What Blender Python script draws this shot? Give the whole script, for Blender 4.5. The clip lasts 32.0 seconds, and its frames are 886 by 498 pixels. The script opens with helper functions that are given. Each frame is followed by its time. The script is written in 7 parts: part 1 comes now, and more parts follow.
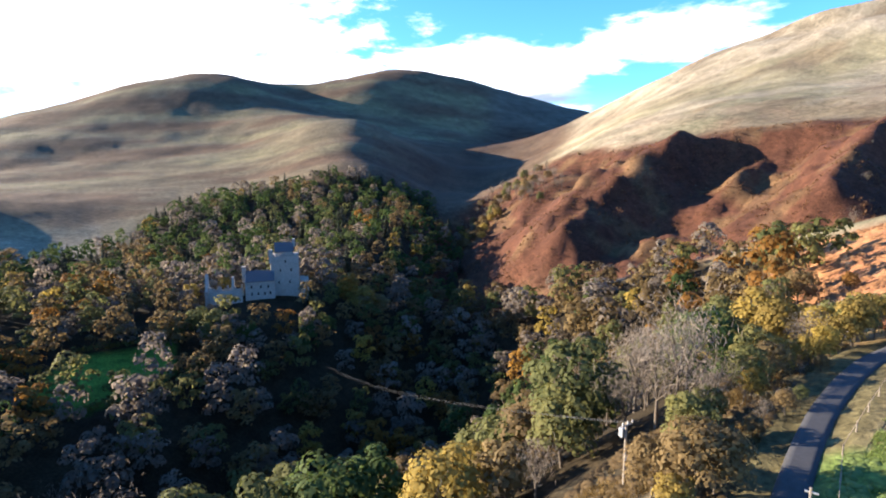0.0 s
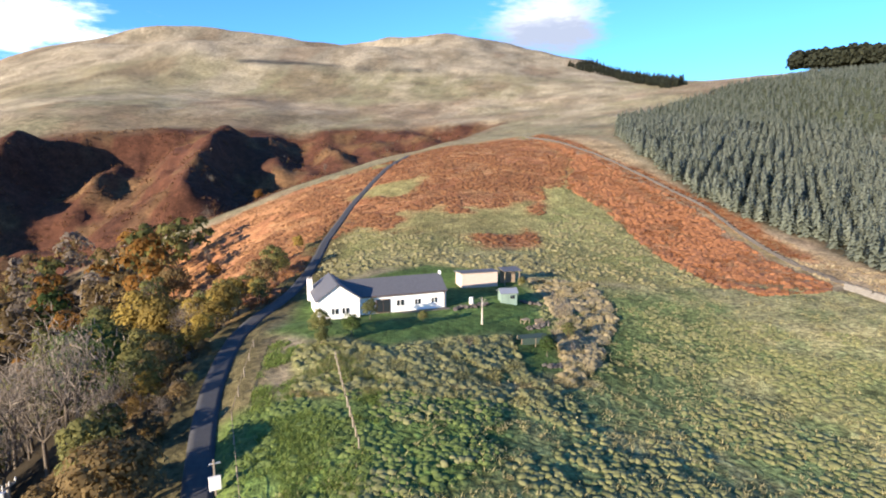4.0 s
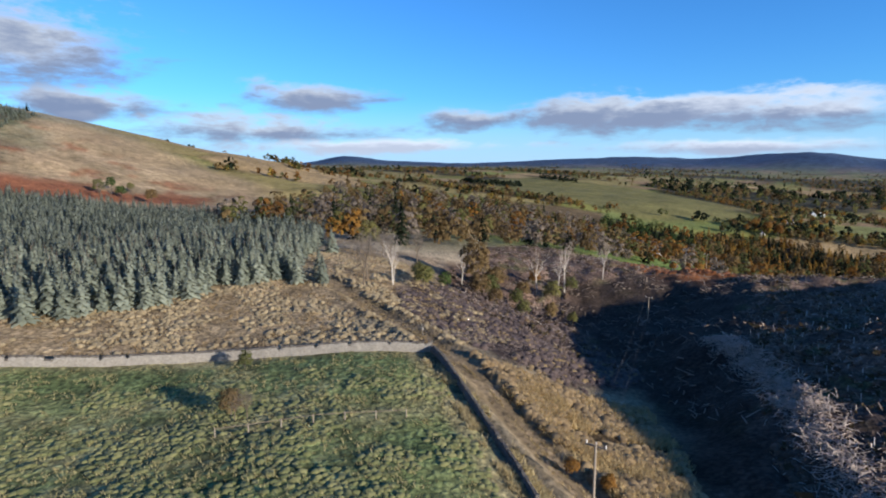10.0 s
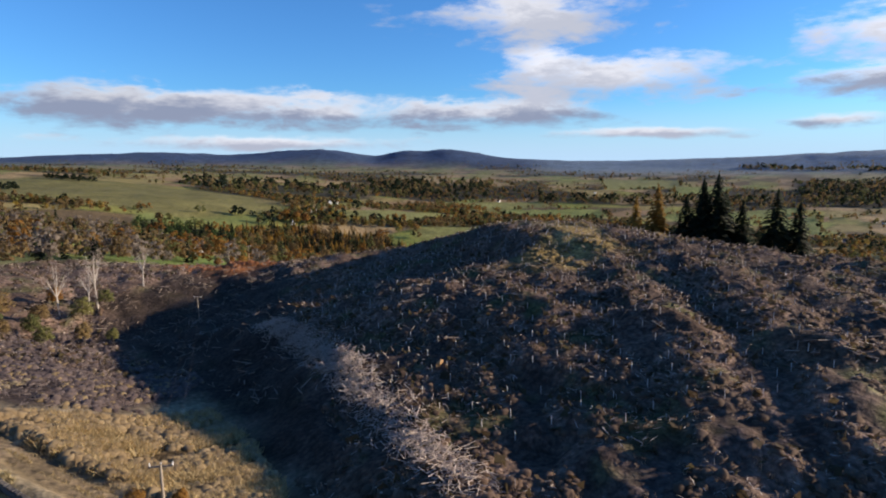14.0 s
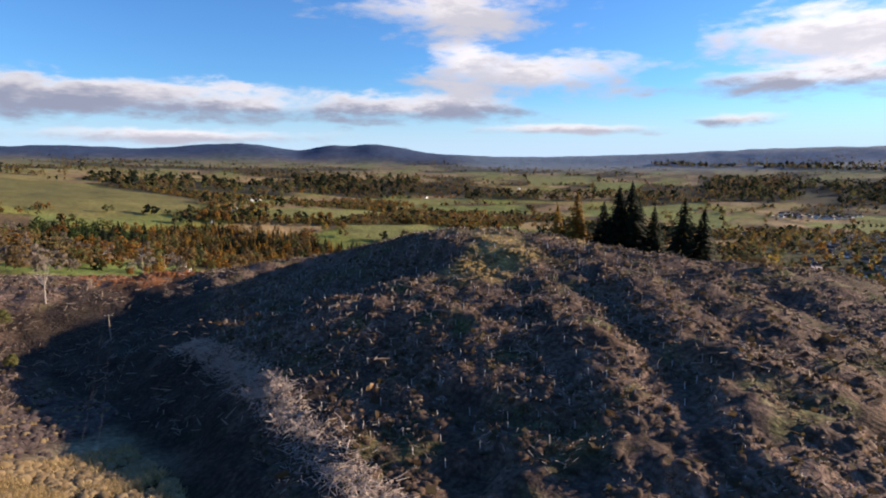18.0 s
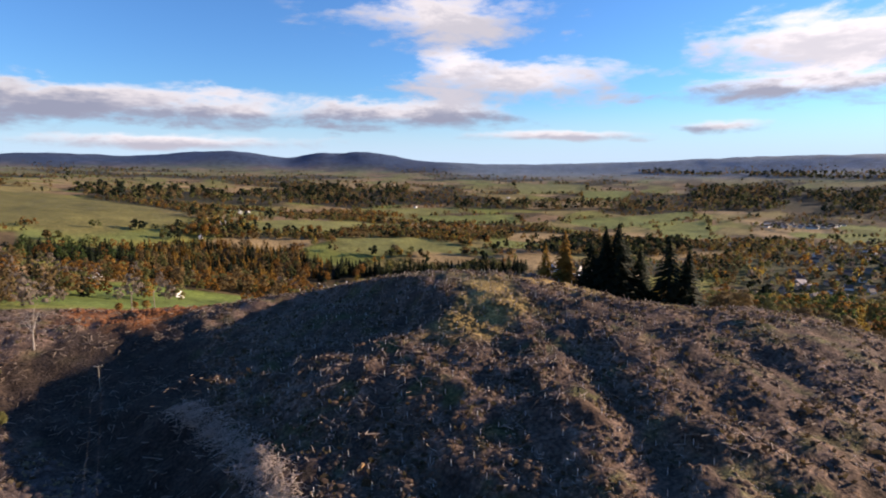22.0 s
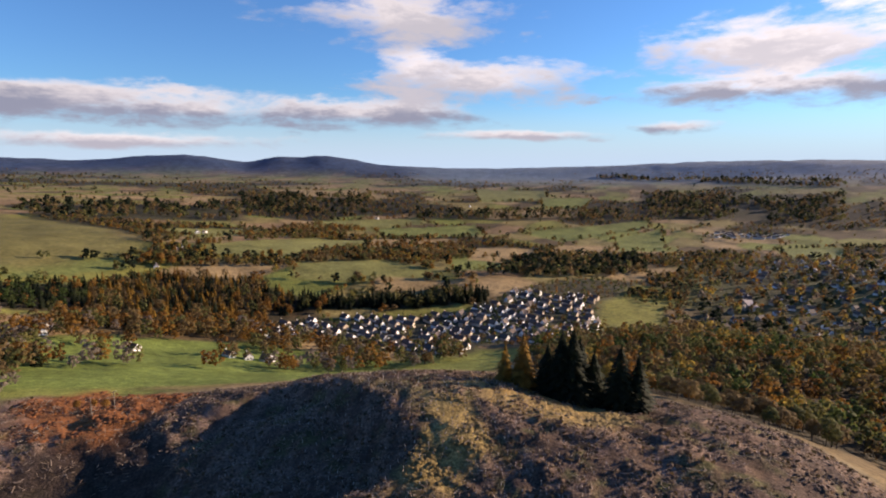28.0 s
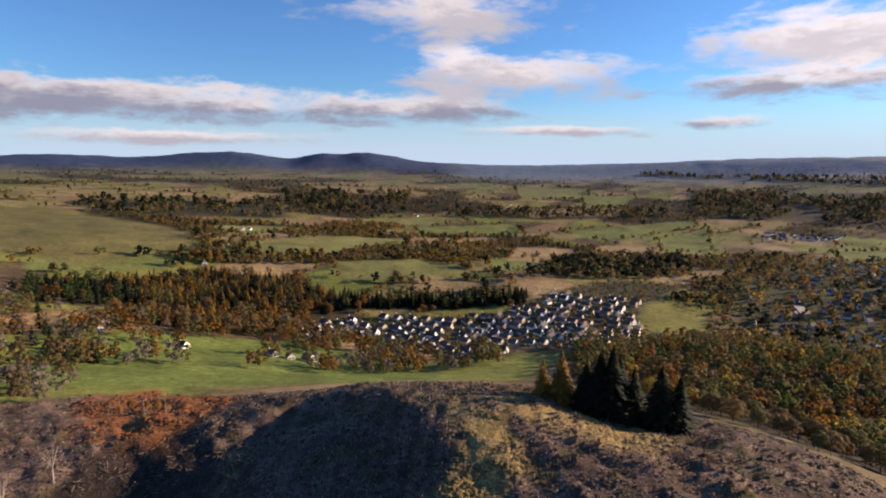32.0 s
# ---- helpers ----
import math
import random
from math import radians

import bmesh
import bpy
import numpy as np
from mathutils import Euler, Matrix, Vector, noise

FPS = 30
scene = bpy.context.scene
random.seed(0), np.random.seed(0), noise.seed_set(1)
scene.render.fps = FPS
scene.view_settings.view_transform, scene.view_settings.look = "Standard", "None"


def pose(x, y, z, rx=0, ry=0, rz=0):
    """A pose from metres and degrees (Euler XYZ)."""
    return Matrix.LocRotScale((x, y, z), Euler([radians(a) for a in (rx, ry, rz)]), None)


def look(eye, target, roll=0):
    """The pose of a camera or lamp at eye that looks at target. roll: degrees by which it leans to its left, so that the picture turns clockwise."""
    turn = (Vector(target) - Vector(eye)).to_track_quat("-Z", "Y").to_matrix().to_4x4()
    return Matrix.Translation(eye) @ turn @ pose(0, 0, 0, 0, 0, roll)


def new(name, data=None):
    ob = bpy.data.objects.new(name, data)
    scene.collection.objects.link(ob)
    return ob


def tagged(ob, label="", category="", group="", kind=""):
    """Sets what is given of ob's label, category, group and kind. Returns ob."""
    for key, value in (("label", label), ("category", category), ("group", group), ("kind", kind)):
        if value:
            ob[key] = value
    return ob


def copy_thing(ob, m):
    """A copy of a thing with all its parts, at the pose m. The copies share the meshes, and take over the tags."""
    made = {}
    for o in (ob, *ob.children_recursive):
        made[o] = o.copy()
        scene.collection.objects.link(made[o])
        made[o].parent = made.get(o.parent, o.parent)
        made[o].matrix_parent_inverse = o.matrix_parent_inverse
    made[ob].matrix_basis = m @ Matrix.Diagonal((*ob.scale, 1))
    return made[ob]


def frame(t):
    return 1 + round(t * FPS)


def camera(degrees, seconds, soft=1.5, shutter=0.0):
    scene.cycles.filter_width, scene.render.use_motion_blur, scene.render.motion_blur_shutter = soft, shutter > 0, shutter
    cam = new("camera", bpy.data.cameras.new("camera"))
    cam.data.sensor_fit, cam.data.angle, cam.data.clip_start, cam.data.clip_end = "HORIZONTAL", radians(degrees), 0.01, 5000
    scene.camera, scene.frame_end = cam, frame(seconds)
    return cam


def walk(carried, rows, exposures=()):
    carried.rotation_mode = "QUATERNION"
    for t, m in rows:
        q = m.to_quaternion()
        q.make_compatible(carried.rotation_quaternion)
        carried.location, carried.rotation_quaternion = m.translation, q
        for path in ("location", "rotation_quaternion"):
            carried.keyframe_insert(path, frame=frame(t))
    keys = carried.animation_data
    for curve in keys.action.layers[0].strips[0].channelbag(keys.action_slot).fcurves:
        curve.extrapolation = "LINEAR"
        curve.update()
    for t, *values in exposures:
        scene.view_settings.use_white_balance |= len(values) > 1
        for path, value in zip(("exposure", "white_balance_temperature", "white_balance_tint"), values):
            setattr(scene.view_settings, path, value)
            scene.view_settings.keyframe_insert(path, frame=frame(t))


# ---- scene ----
cam = camera(77.12, 32.0, 2.0)
# seconds, height of the drone, pitch, roll, yaw: it turns over one spot, then climbs straight up
ROWS = (
    (0.0, 200.00, -9.02, 0.55, -0.00),
    (0.5, 200.00, -9.14, 0.41, -6.34),
    (1.0, 200.00, -8.93, 0.25, -15.93),
    (1.5, 200.00, -8.89, 0.19, -24.45),
    (2.0, 200.00, -8.73, 0.16, -33.42),
    (2.5, 200.00, -8.79, 0.12, -40.21),
    (4.5, 200.00, -9.08, 0.18, -66.51),
    (5.0, 200.00, -9.23, 0.08, -73.65),
    (5.5, 200.00, -9.20, -0.16, -80.87),
    (6.0, 200.00, -9.15, -0.30, -88.74),
    (6.5, 200.00, -9.06, -0.13, -96.66),
    (7.0, 200.00, -8.98, 0.19, -105.50),
    (7.5, 200.00, -9.09, 0.41, -113.86),
    (8.0, 200.00, -9.17, 0.50, -122.42),
    (8.5, 200.00, -8.99, 0.49, -130.94),
    (9.0, 200.00, -8.87, 0.26, -138.90),
    (9.5, 200.00, -8.64, 0.02, -147.43),
    (10.0, 200.00, -8.50, -0.03, -155.90),
    (10.5, 200.00, -8.64, 0.15, -163.90),
    (11.0, 200.00, -8.70, 0.19, -171.94),
    (11.5, 200.00, -8.93, 0.31, -180.54),
    (12.0, 200.00, -8.90, 0.29, -188.45),
    (12.5, 200.00, -8.86, 0.25, -194.98),
    (13.0, 200.00, -8.83, 0.24, -196.74),
    (13.5, 200.00, -8.89, 0.27, -196.87),
    (14.0, 200.00, -9.02, 0.30, -201.15),
    (14.5, 200.00, -9.13, 0.23, -206.68),
    (16.5, 201.24, -9.39, 0.13, -207.54),
    (17.0, 202.18, -9.34, 0.09, -207.85),
    (17.5, 203.09, -9.52, -0.01, -208.21),
    (18.0, 204.40, -9.55, -0.03, -208.61),
    (18.5, 205.79, -9.55, -0.06, -208.93),
    (19.0, 207.21, -9.54, -0.02, -209.26),
    (19.5, 208.50, -9.32, 0.02, -209.58),
    (20.0, 210.08, -9.02, 0.08, -209.67),
    (20.5, 211.72, -9.04, -0.02, -209.70),
    (21.0, 213.31, -8.93, 0.06, -209.76),
    (21.5, 214.95, -8.93, 0.02, -209.75),
    (22.0, 216.65, -8.94, -0.06, -209.69),
    (22.5, 218.54, -9.14, -0.15, -209.93),
    (23.0, 221.16, -9.09, -0.21, -210.61),
    (23.5, 224.48, -9.11, -0.30, -211.21),
    (24.0, 227.92, -8.97, -0.27, -211.65),
    (24.5, 231.46, -9.03, -0.30, -212.00),
    (25.0, 235.10, -9.08, -0.24, -212.31),
    (25.5, 239.58, -9.07, -0.22, -212.78),
    (27.5, 251.80, -9.00, -0.18, -213.56),
    (28.0, 256.42, -8.99, -0.13, -213.60),
    (28.5, 259.51, -9.05, -0.14, -213.42),
    (29.0, 261.51, -8.84, 0.11, -212.92),
    (29.5, 262.52, -8.65, 0.34, -212.04),
    (30.0, 263.00, -8.69, 0.31, -211.26),
    (30.5, 263.20, -8.87, 0.20, -210.58),
    (31.0, 263.25, -9.05, 0.11, -210.11),
    (31.5, 263.35, -9.23, -0.14, -209.75),
    (32.0, 263.35, -9.41, -0.14, -209.53),
)
EXPOSURES = ((0.0, 2.3, 6100, 10), (2.0, 2.05, 6350, 10), (6.0, 1.58, 5750, 9), (9.0, 1.1, 5550, 8), (13.0, 1.08, 6050, 11), (20.0, 1.25, 6700, 18), (32.0, 1.03, 7000, 22))
walk(cam, [(t, pose(0, 0, z, 90 + p, r, yaw)) for t, z, p, r, yaw in ROWS], EXPOSURES)

# ---- world and sun ----
SUN_AZ, SUN_EL = 76.0, 13.4          # degrees to the left of +y, and above the horizon
world = bpy.data.worlds.new("world")
scene.world = world
world.use_nodes = True


# clouds: degrees to the left of +y, height above the horizon, half width, half height, brightness, greyness
CLOUDS = (
    (-178, 5.2, 13, 1.9, 0.95, 0.9), (-191, 4.7, 15, 1.8, 0.95, 0.95), (-206, 4.6, 13, 1.5, 0.95, 0.95), (-218, 7.6, 13, 2.4, 1.0, 0.6), (-211, 8.6, 4, 2.2, 1.1, 0.6),
    (-209, 13.4, 11, 2.6, 0.95, 0.55), (-244, 9.4, 12, 3.2, 1.15, 0.5), (-244, 6.4, 14, 1.7, 1.1, 0.9), (-184, 1.7, 13, 0.8, 1.0, 0.7),
    (-221, 2.5, 10, 0.55, 1.0, 0.7), (-236, 3.1, 4, 0.7, 0.95, 0.9), (-120, 9.0, 9, 4.2, 0.72, 0.95), (-124, 5.2, 8, 1.6, 0.7, 1.0),
    (-143, 6.4, 7, 1.8, 0.75, 0.95), (-138, 3.4, 13, 1.7, 0.75, 0.95), (-159, 4.6, 6, 1.2, 0.72, 1.0), (-171, 5.0, 9, 2.4, 0.78, 0.95),
    (-150, 1.9, 16, 0.8, 1.0, 0.5), (-23, 10.8, 9, 2.6, 1.6, 0.05), (-10, 6.4, 5, 1.4, 0.8, 1.0), (26, 10, 22, 9.0, 2.0, 0.0),
    (-3, 9.0, 14, 2.6, 1.8, 0.05), (-69, 12.5, 7, 3.0, 0.9, 0.8), (-8, 4.6, 7, 1.0, 1.5, 0.1), (-255, 13, 8, 5.0, 1.5, 0.2),
)


def sky_world():
    nt = world.node_tree
    nt.nodes.clear()

    def node(kind, **props):
        n = nt.nodes.new(kind)
        for k, v in props.items():
            if k == "operation":
                n.operation = v
        return n

    def put(socket, v):
        if isinstance(v, (int, float)):
            socket.default_value = v
        else:
            nt.links.new(v, socket)

    def calc(op, a, b=0.0, c=0.0, clamp=False):
        n = node("ShaderNodeMath", operation=op)
        n.use_clamp = clamp
        put(n.inputs[0], a)
        put(n.inputs[1], b)
        put(n.inputs[2], c)
        return n.outputs[0]

    def ramp(v, lo, hi):
        n = node("ShaderNodeMapRange")
        n.interpolation_type = "SMOOTHSTEP"
        put(n.inputs["Value"], v)
        n.inputs["From Min"].default_value, n.inputs["From Max"].default_value = lo, hi
        return n.outputs[0]

    def blend(f, a, b, kind="MIX"):
        n = node("ShaderNodeMix")
        n.data_type, n.blend_type = "RGBA", kind
        put(n.inputs["Factor"], f)
        for s, v in (("A", a), ("B", b)):
            if isinstance(v, tuple):
                n.inputs[s].default_value = (*v, 1)
            else:
                nt.links.new(v, n.inputs[s])
        return n.outputs["Result"]

    out = node("ShaderNodeOutputWorld")
    bg = node("ShaderNodeBackground")
    sky = node("ShaderNodeTexSky")
    sky.sky_type = "NISHITA"
    sky.sun_disc = False
    sky.sun_elevation = radians(SUN_EL)
    sky.sun_rotation = radians(-SUN_AZ)
    sky.altitude = 200
    sky.air_density, sky.dust_density, sky.ozone_density = 1.0, 0.15, 2.5
    tc = node("ShaderNodeTexCoord")
    sep = node("ShaderNodeSeparateXYZ")
    nt.links.new(tc.outputs["Generated"], sep.inputs[0])
    x, y, z = sep.outputs
    # heading in degrees, counted from a bearing in the middle of what is seen
    mid = -107.0
    cx, cy = -math.sin(radians(mid)), math.cos(radians(mid))
    fwd = calc("ADD", calc("MULTIPLY", x, cx), calc("MULTIPLY", y, cy))
    side = calc("ADD", calc("MULTIPLY", x, -cy), calc("MULTIPLY", y, cx))
    az = calc("ADD", calc("MULTIPLY", calc("ARCTAN2", side, fwd), 57.2958), mid)
    el = calc("MULTIPLY", calc("ARCSINE", z), 57.2958)
    comb = node("ShaderNodeCombineXYZ")
    put(comb.inputs[0], calc("MULTIPLY", az, 0.11))
    put(comb.inputs[1], calc("MULTIPLY", el, 0.33))
    n1 = node("ShaderNodeTexNoise")
    n1.inputs["Scale"].default_value, n1.inputs["Detail"].default_value, n1.inputs["Roughness"].default_value = 1.1, 8, 0.58
    n1.inputs["Distortion"].default_value = 0.35
    nt.links.new(comb.outputs[0], n1.inputs["Vector"])
    puff = calc("SUBTRACT", n1.outputs["Fac"], 0.5)
    n2 = node("ShaderNodeTexNoise")
    n2.inputs["Scale"].default_value, n2.inputs["Detail"].default_value, n2.inputs["Roughness"].default_value = 3.4, 6, 0.6
    nt.links.new(comb.outputs[0], n2.inputs["Vector"])
    billow = calc("SUBTRACT", n2.outputs["Fac"], 0.5)
    clear = blend(1.0, sky.outputs[0], (0.57, 1.05, 1.58), "MULTIPLY")
    pale = blend(ramp(el, 7.0, -1.0), clear, (4.2, 5.8, 7.4))
    colour = pale
    for ca, ce, w, h, bright, grey in CLOUDS:
        u = calc("DIVIDE", calc("SUBTRACT", az, ca), w)
        v = calc("DIVIDE", calc("SUBTRACT", el, ce), h)
        d = calc("SQRT", calc("ADD", calc("MULTIPLY", u, u), calc("MULTIPLY", v, v)))
        body = calc("ADD", calc("SUBTRACT", 1.1, d), calc("ADD", calc("MULTIPLY", puff, 2.4), calc("MULTIPLY", billow, 1.1)))
        mask = calc("MULTIPLY", ramp(body, -0.05, 0.85), ramp(d, 2.0, 1.2))
        low = ramp(calc("SUBTRACT", calc("ADD", calc("MULTIPLY", puff, 2.2), calc("MULTIPLY", billow, 1.6)), v), -0.75, 0.35)
        tone = blend(calc("MULTIPLY", low, grey), (7.4 * bright, 7.3 * bright, 7.4 * bright), (2.1, 2.45, 3.35))
        colour = blend(mask, colour, tone)
    nt.links.new(colour, bg.inputs[0])
    bg.inputs["Strength"].default_value = 0.06
    nt.links.new(bg.outputs[0], out.inputs[0])


sky_world()
sun = new("sun", bpy.data.lights.new("sun", "SUN"))
sun.data.energy = 5.0
sun.data.angle = radians(0.5)
sun.data.color = (1.0, 0.82, 0.61)
sa, se = radians(SUN_AZ), radians(SUN_EL)
SUN_DIR = Vector((-math.sin(sa) * math.cos(se), math.cos(sa) * math.cos(se), math.sin(se)))
sun.matrix_world = look(SUN_DIR * 1000, (0, 0, 0))

# ---- the lie of the land: broad swells and hollows (x, y, radius, height) ----
NEAR_FIELD = (
    (0, 0, 30, 9.4),
    (22, 33, 30, 11.9),
    (44, 4, 30, -1.0),
    (37, -28, 30, 3.4),
    (14, -45, 30, 5.0),
    (-36, -41, 30, 2.7),
    (-60, -20, 30, 6.5),
    (8, 69, 30, -2.9),
    (-7, -78, 33, -9.2),
    (38, 70, 34, 15.4),
    (34, -72, 34, 11.0),
    (-60, 60, 36, 15.0),
    (83, 20, 36, 0.7),
    (63, -59, 36, -15.2),
    (-79, -43, 38, 6.7),
)
HOME_SLOPES = (
    (88, -38, 40, 11.0),
    (67, -94, 48, 10.8),
    (-46, -111, 50, 9.4),
    (-87, -85, 51, -13.9),
    (90, 87, 52, 17.9),
    (7, -128, 54, -10.1),
    (141, -15, 60, -1.8),
    (136, 63, 63, -4.0),
    (-133, -69, 63, 16.0),
    (-71, 132, 63, 2.0),
    (105, -133, 71, 6.7),
    (11, 170, 71, -25.1),
    (-86, -177, 83, 27.4),
)
GLEN_AND_BRACKEN = (
    (209, 21, 88, -6.6),
    (156, 155, 92, 5.2),
    (-142, 181, 97, -24.1),
    (-23, 249, 105, -37.4),
    (227, 105, 105, 15.2),
    (93, 285, 126, 4.9),
    (-118, 276, 126, 32.8),
    (-300, -50, 128, -36.8),
    (323, 134, 147, 12.5),
    (205, 378, 181, -53.7),
    (-40, 458, 193, -51.3),
    (-288, 384, 202, -57.4),
    (-500, 0, 210, 23.4),
    (406, 469, 260, 4.0),
    (588, 276, 273, -31.1),
    (196, 620, 273, 62.0),
)
SOUTH_SLOPES = (
    (-193, -69, 86, 25.2),
    (5, -225, 94, 2.1),
    (-173, -159, 99, 11.7),
    (129, -226, 109, 10.9),
    (304, -128, 139, -3.5),
    (-367, -205, 176, 50.4),
    (34, -449, 189, 36.7),
    (353, -279, 189, -29.1),
    (-273, -395, 202, -33.1),
    (240, -438, 210, 10.1),
    (-72, -616, 260, -73.5),
    (-475, -464, 279, 20.1),
)
HIGH_HILLS = (
    (92, 795, 192, -14.8),
    (800, 5, 336, 31.7),
    (-342, 778, 204, -8.5),
    (-31, 899, 216, -53.8),
    (-622, 783, 240, -33.4),
    (-1000, 200, 428, 41.5),
    (-200, 1082, 264, 6.5),
    (723, 829, 264, -33.3),
    (1094, 116, 462, -37.1),
    (-607, 1035, 288, -4.1),
    (-355, 1251, 312, 11.7),
    (836, 1245, 360, 96.4),
    (-804, 1384, 384, -40.4),
    (1594, 143, 672, 197.9),
    (-224, 1685, 408, -62.3),
    (-1046, 1340, 408, -35.0),
    (609, 1587, 408, 100.8),
    (-605, 1589, 408, -15.7),
    (1401, 1130, 432, 206.2),
    (-411, 1855, 456, -15.3),
)
HIGH_HILLS_B = (
    (31, 1900, 456, -54.6),
    (-1008, 1610, 456, 93.2),
    (-898, 1898, 504, 153.3),
    (406, 2264, 552, -68.2),
    (-1700, 1700, 577, -43.4),
    (-2500, 500, 1071, 12.1),
    (-1265, 2386, 648, -69.6),
    (-600, 2632, 648, 117.7),
    (178, 2694, 648, 78.5),
    (-225, 2791, 672, 219.7),
    (3000, 700, 739, 1.8),
    (2200, 2200, 747, 136.0),
    (-2200, 2600, 817, -54.6),
    (1000, 3400, 851, 23.4),
    (-1500, 3600, 936, 3.3),
    (-3800, 1800, 1009, -48.5),
    (0, 4500, 1080, 57.1),
    (2500, 3800, 1092, 65.5),
    (4300, 1500, 1093, 34.3),
)
PLAIN = (
    (-661, -230, 294, -84.3),
    (772, -356, 357, 65.0),
    (26, -850, 357, 48.9),
    (-407, -746, 357, 17.3),
    (-773, -553, 399, 6.6),
    (351, -1042, 462, -35.8),
    (862, -835, 504, 5.0),
    (-1145, -616, 546, -14.1),
    (-545, -1289, 588, -54.5),
    (306, -1469, 630, 48.2),
    (1018, -1484, 756, 36.3),
    (-1368, -1318, 798, 34.8),
    (-1879, -686, 840, -102.5),
    (2000, -800, 905, -98.6),
    (1018, -2284, 1050, 10.5),
    (-129, -2497, 1050, -9.4),
    (-1250, -2280, 1092, -32.9),
    (-2718, -1011, 1218, -41.6),
    (3000, -500, 1277, 54.4),
    (-514, -3866, 1638, 8.3),
)
PLAIN_B = (
    (-3745, -1406, 1680, 50.3),
    (-2872, -2784, 1680, -64.3),
    (4200, -1500, 1873, 7.5),
)
LANDFORMS = NEAR_FIELD + HOME_SLOPES + GLEN_AND_BRACKEN + SOUTH_SLOPES + HIGH_HILLS + HIGH_HILLS_B + PLAIN + PLAIN_B


# swells at x -580 and -610 are unseen, added to shade the glen
LANDFORMS = LANDFORMS + ((-800, 1945, 230, 48), (-620, 2640, 260, -75), (-330, 2790, 300, 22), (2, -176, 26, -6.0), (1240, 1110, 170, -75), (1560, 760, 200, 45), (1420, 430, 130, 18), (-230, 2590, 280, 20), (-560, 2150, 110, -45), (-580, 300, 120, 30), (-610, 460, 115, 26), (36, -164, 24, -5.0), (34, -72, 13, 1.6), (-52, -78, 24, 4.5), (-36, -100, 20, 3.5), (-30, -60, 16, -1.5))
# the side valley that climbs to the notch between the hills, and the spur west of it
LANDFORMS = LANDFORMS + ((-156, -130, 22, -9.0), (16, -122, 26, -5.0), (38, -165, 26, -3.4), (4, -92, 13, -1.5), (10, -200, 30, -1.0), (-118, -135, 24, 2.2), (10, 720, 85, -34), (60, 960, 120, -58), (160, 1330, 170, -84), (330, 1900, 220, -66), (-300, 1500, 150, 70), (-500, 2060, 130, -40), (-190, 1230, 120, 62), (-150, 980, 95, 52), (-110, 800, 70, 30))

TABLE = np.random.RandomState(7).rand(256, 256)


def vnoise(x, y):
    """Smooth value noise, 0 to 1, one cell a unit."""
    xi, yi = np.floor(x).astype(int), np.floor(y).astype(int)
    fx, fy = x - xi, y - yi
    fx, fy = fx * fx * (3 - 2 * fx), fy * fy * (3 - 2 * fy)
    a, b = TABLE[xi & 255, yi & 255], TABLE[(xi + 1) & 255, yi & 255]
    c, d = TABLE[xi & 255, (yi + 1) & 255], TABLE[(xi + 1) & 255, (yi + 1) & 255]
    return (a * (1 - fx) + b * fx) * (1 - fy) + (c * (1 - fx) + d * fx) * fy


def fbm(x, y, size, octaves=4):
    x, y = np.asarray(x, float) / size, np.asarray(y, float) / size
    total, amp, norm = 0.0, 1.0, 0.0
    for k in range(octaves):
        total = total + amp * vnoise(x + 17.3 * k, y - 9.1 * k)
        norm += amp
        amp *= 0.5
        x, y = x * 2.03, y * 2.03
    return total / norm


def smooth(a, b, v):
    u = np.clip((v - a) / (b - a), 0, 1)
    return u * u * (3 - 2 * u)


def inside(x, y, poly):
    """Signed distance in metres to a polygon, positive inside."""
    x, y = np.asarray(x, float), np.asarray(y, float)
    best = np.full(x.shape, 1e12)
    odd = np.zeros(x.shape, bool)
    n = len(poly)
    for i in range(n):
        (x0, y0), (x1, y1) = poly[i], poly[(i + 1) % n]
        dx, dy = x1 - x0, y1 - y0
        u = np.clip(((x - x0) * dx + (y - y0) * dy) / (dx * dx + dy * dy), 0, 1)
        best = np.minimum(best, (x - x0 - u * dx) ** 2 + (y - y0 - u * dy) ** 2)
        cross = ((y0 > y) != (y1 > y)) & (x < dx * (y - y0) / (dy if dy else 1e-9) + x0)
        odd ^= cross
    return np.where(odd, 1, -1) * np.sqrt(best)


def along(x, y, line):
    """Distance in metres to a line of points."""
    x, y = np.asarray(x, float), np.asarray(y, float)
    best = np.full(x.shape, 1e12)
    for (x0, y0), (x1, y1) in zip(line, line[1:]):
        dx, dy = x1 - x0, y1 - y0
        u = np.clip(((x - x0) * dx + (y - y0) * dy) / (dx * dx + dy * dy), 0, 1)
        best = np.minimum(best, (x - x0 - u * dx) ** 2 + (y - y0 - u * dy) ** 2)
    return np.sqrt(best)


# ---- the plan: roads, walls and kinds of land ----
ROAD = ((12, 16), (22.6, 34.5), (33.4, 47.6), (40.5, 54.8), (52, 65), (61, 69.5), (70.3, 73.8), (92.5, 89.3), (119, 109), (160, 133.5), (191, 148), (234, 167.6), (275, 184))
WALL = ((141, -15), (118, -27), (89, -42), (63, -59), (34, -72))
DYKE = ((34, -72), (31, -69), (25.5, -63), (19.5, -56), (14.5, -50), (10, -44), (4, -35))
FARM_TRACK = ((78, -106), (64, -97), (47, -86), (35, -77), (25, -69), (18, -62), (9, -54), (0, -46))
TRACK = ((323, 134), (209, 21), (141, -15))
FIELD = ((5, 15), (22, 30), (48, 33), (56, 50), (84, 47), (100, 45), (118, 20), (141, -14), (118, -26), (89, -41), (63, -58), (34, -71), (14, -45), (0, -20))
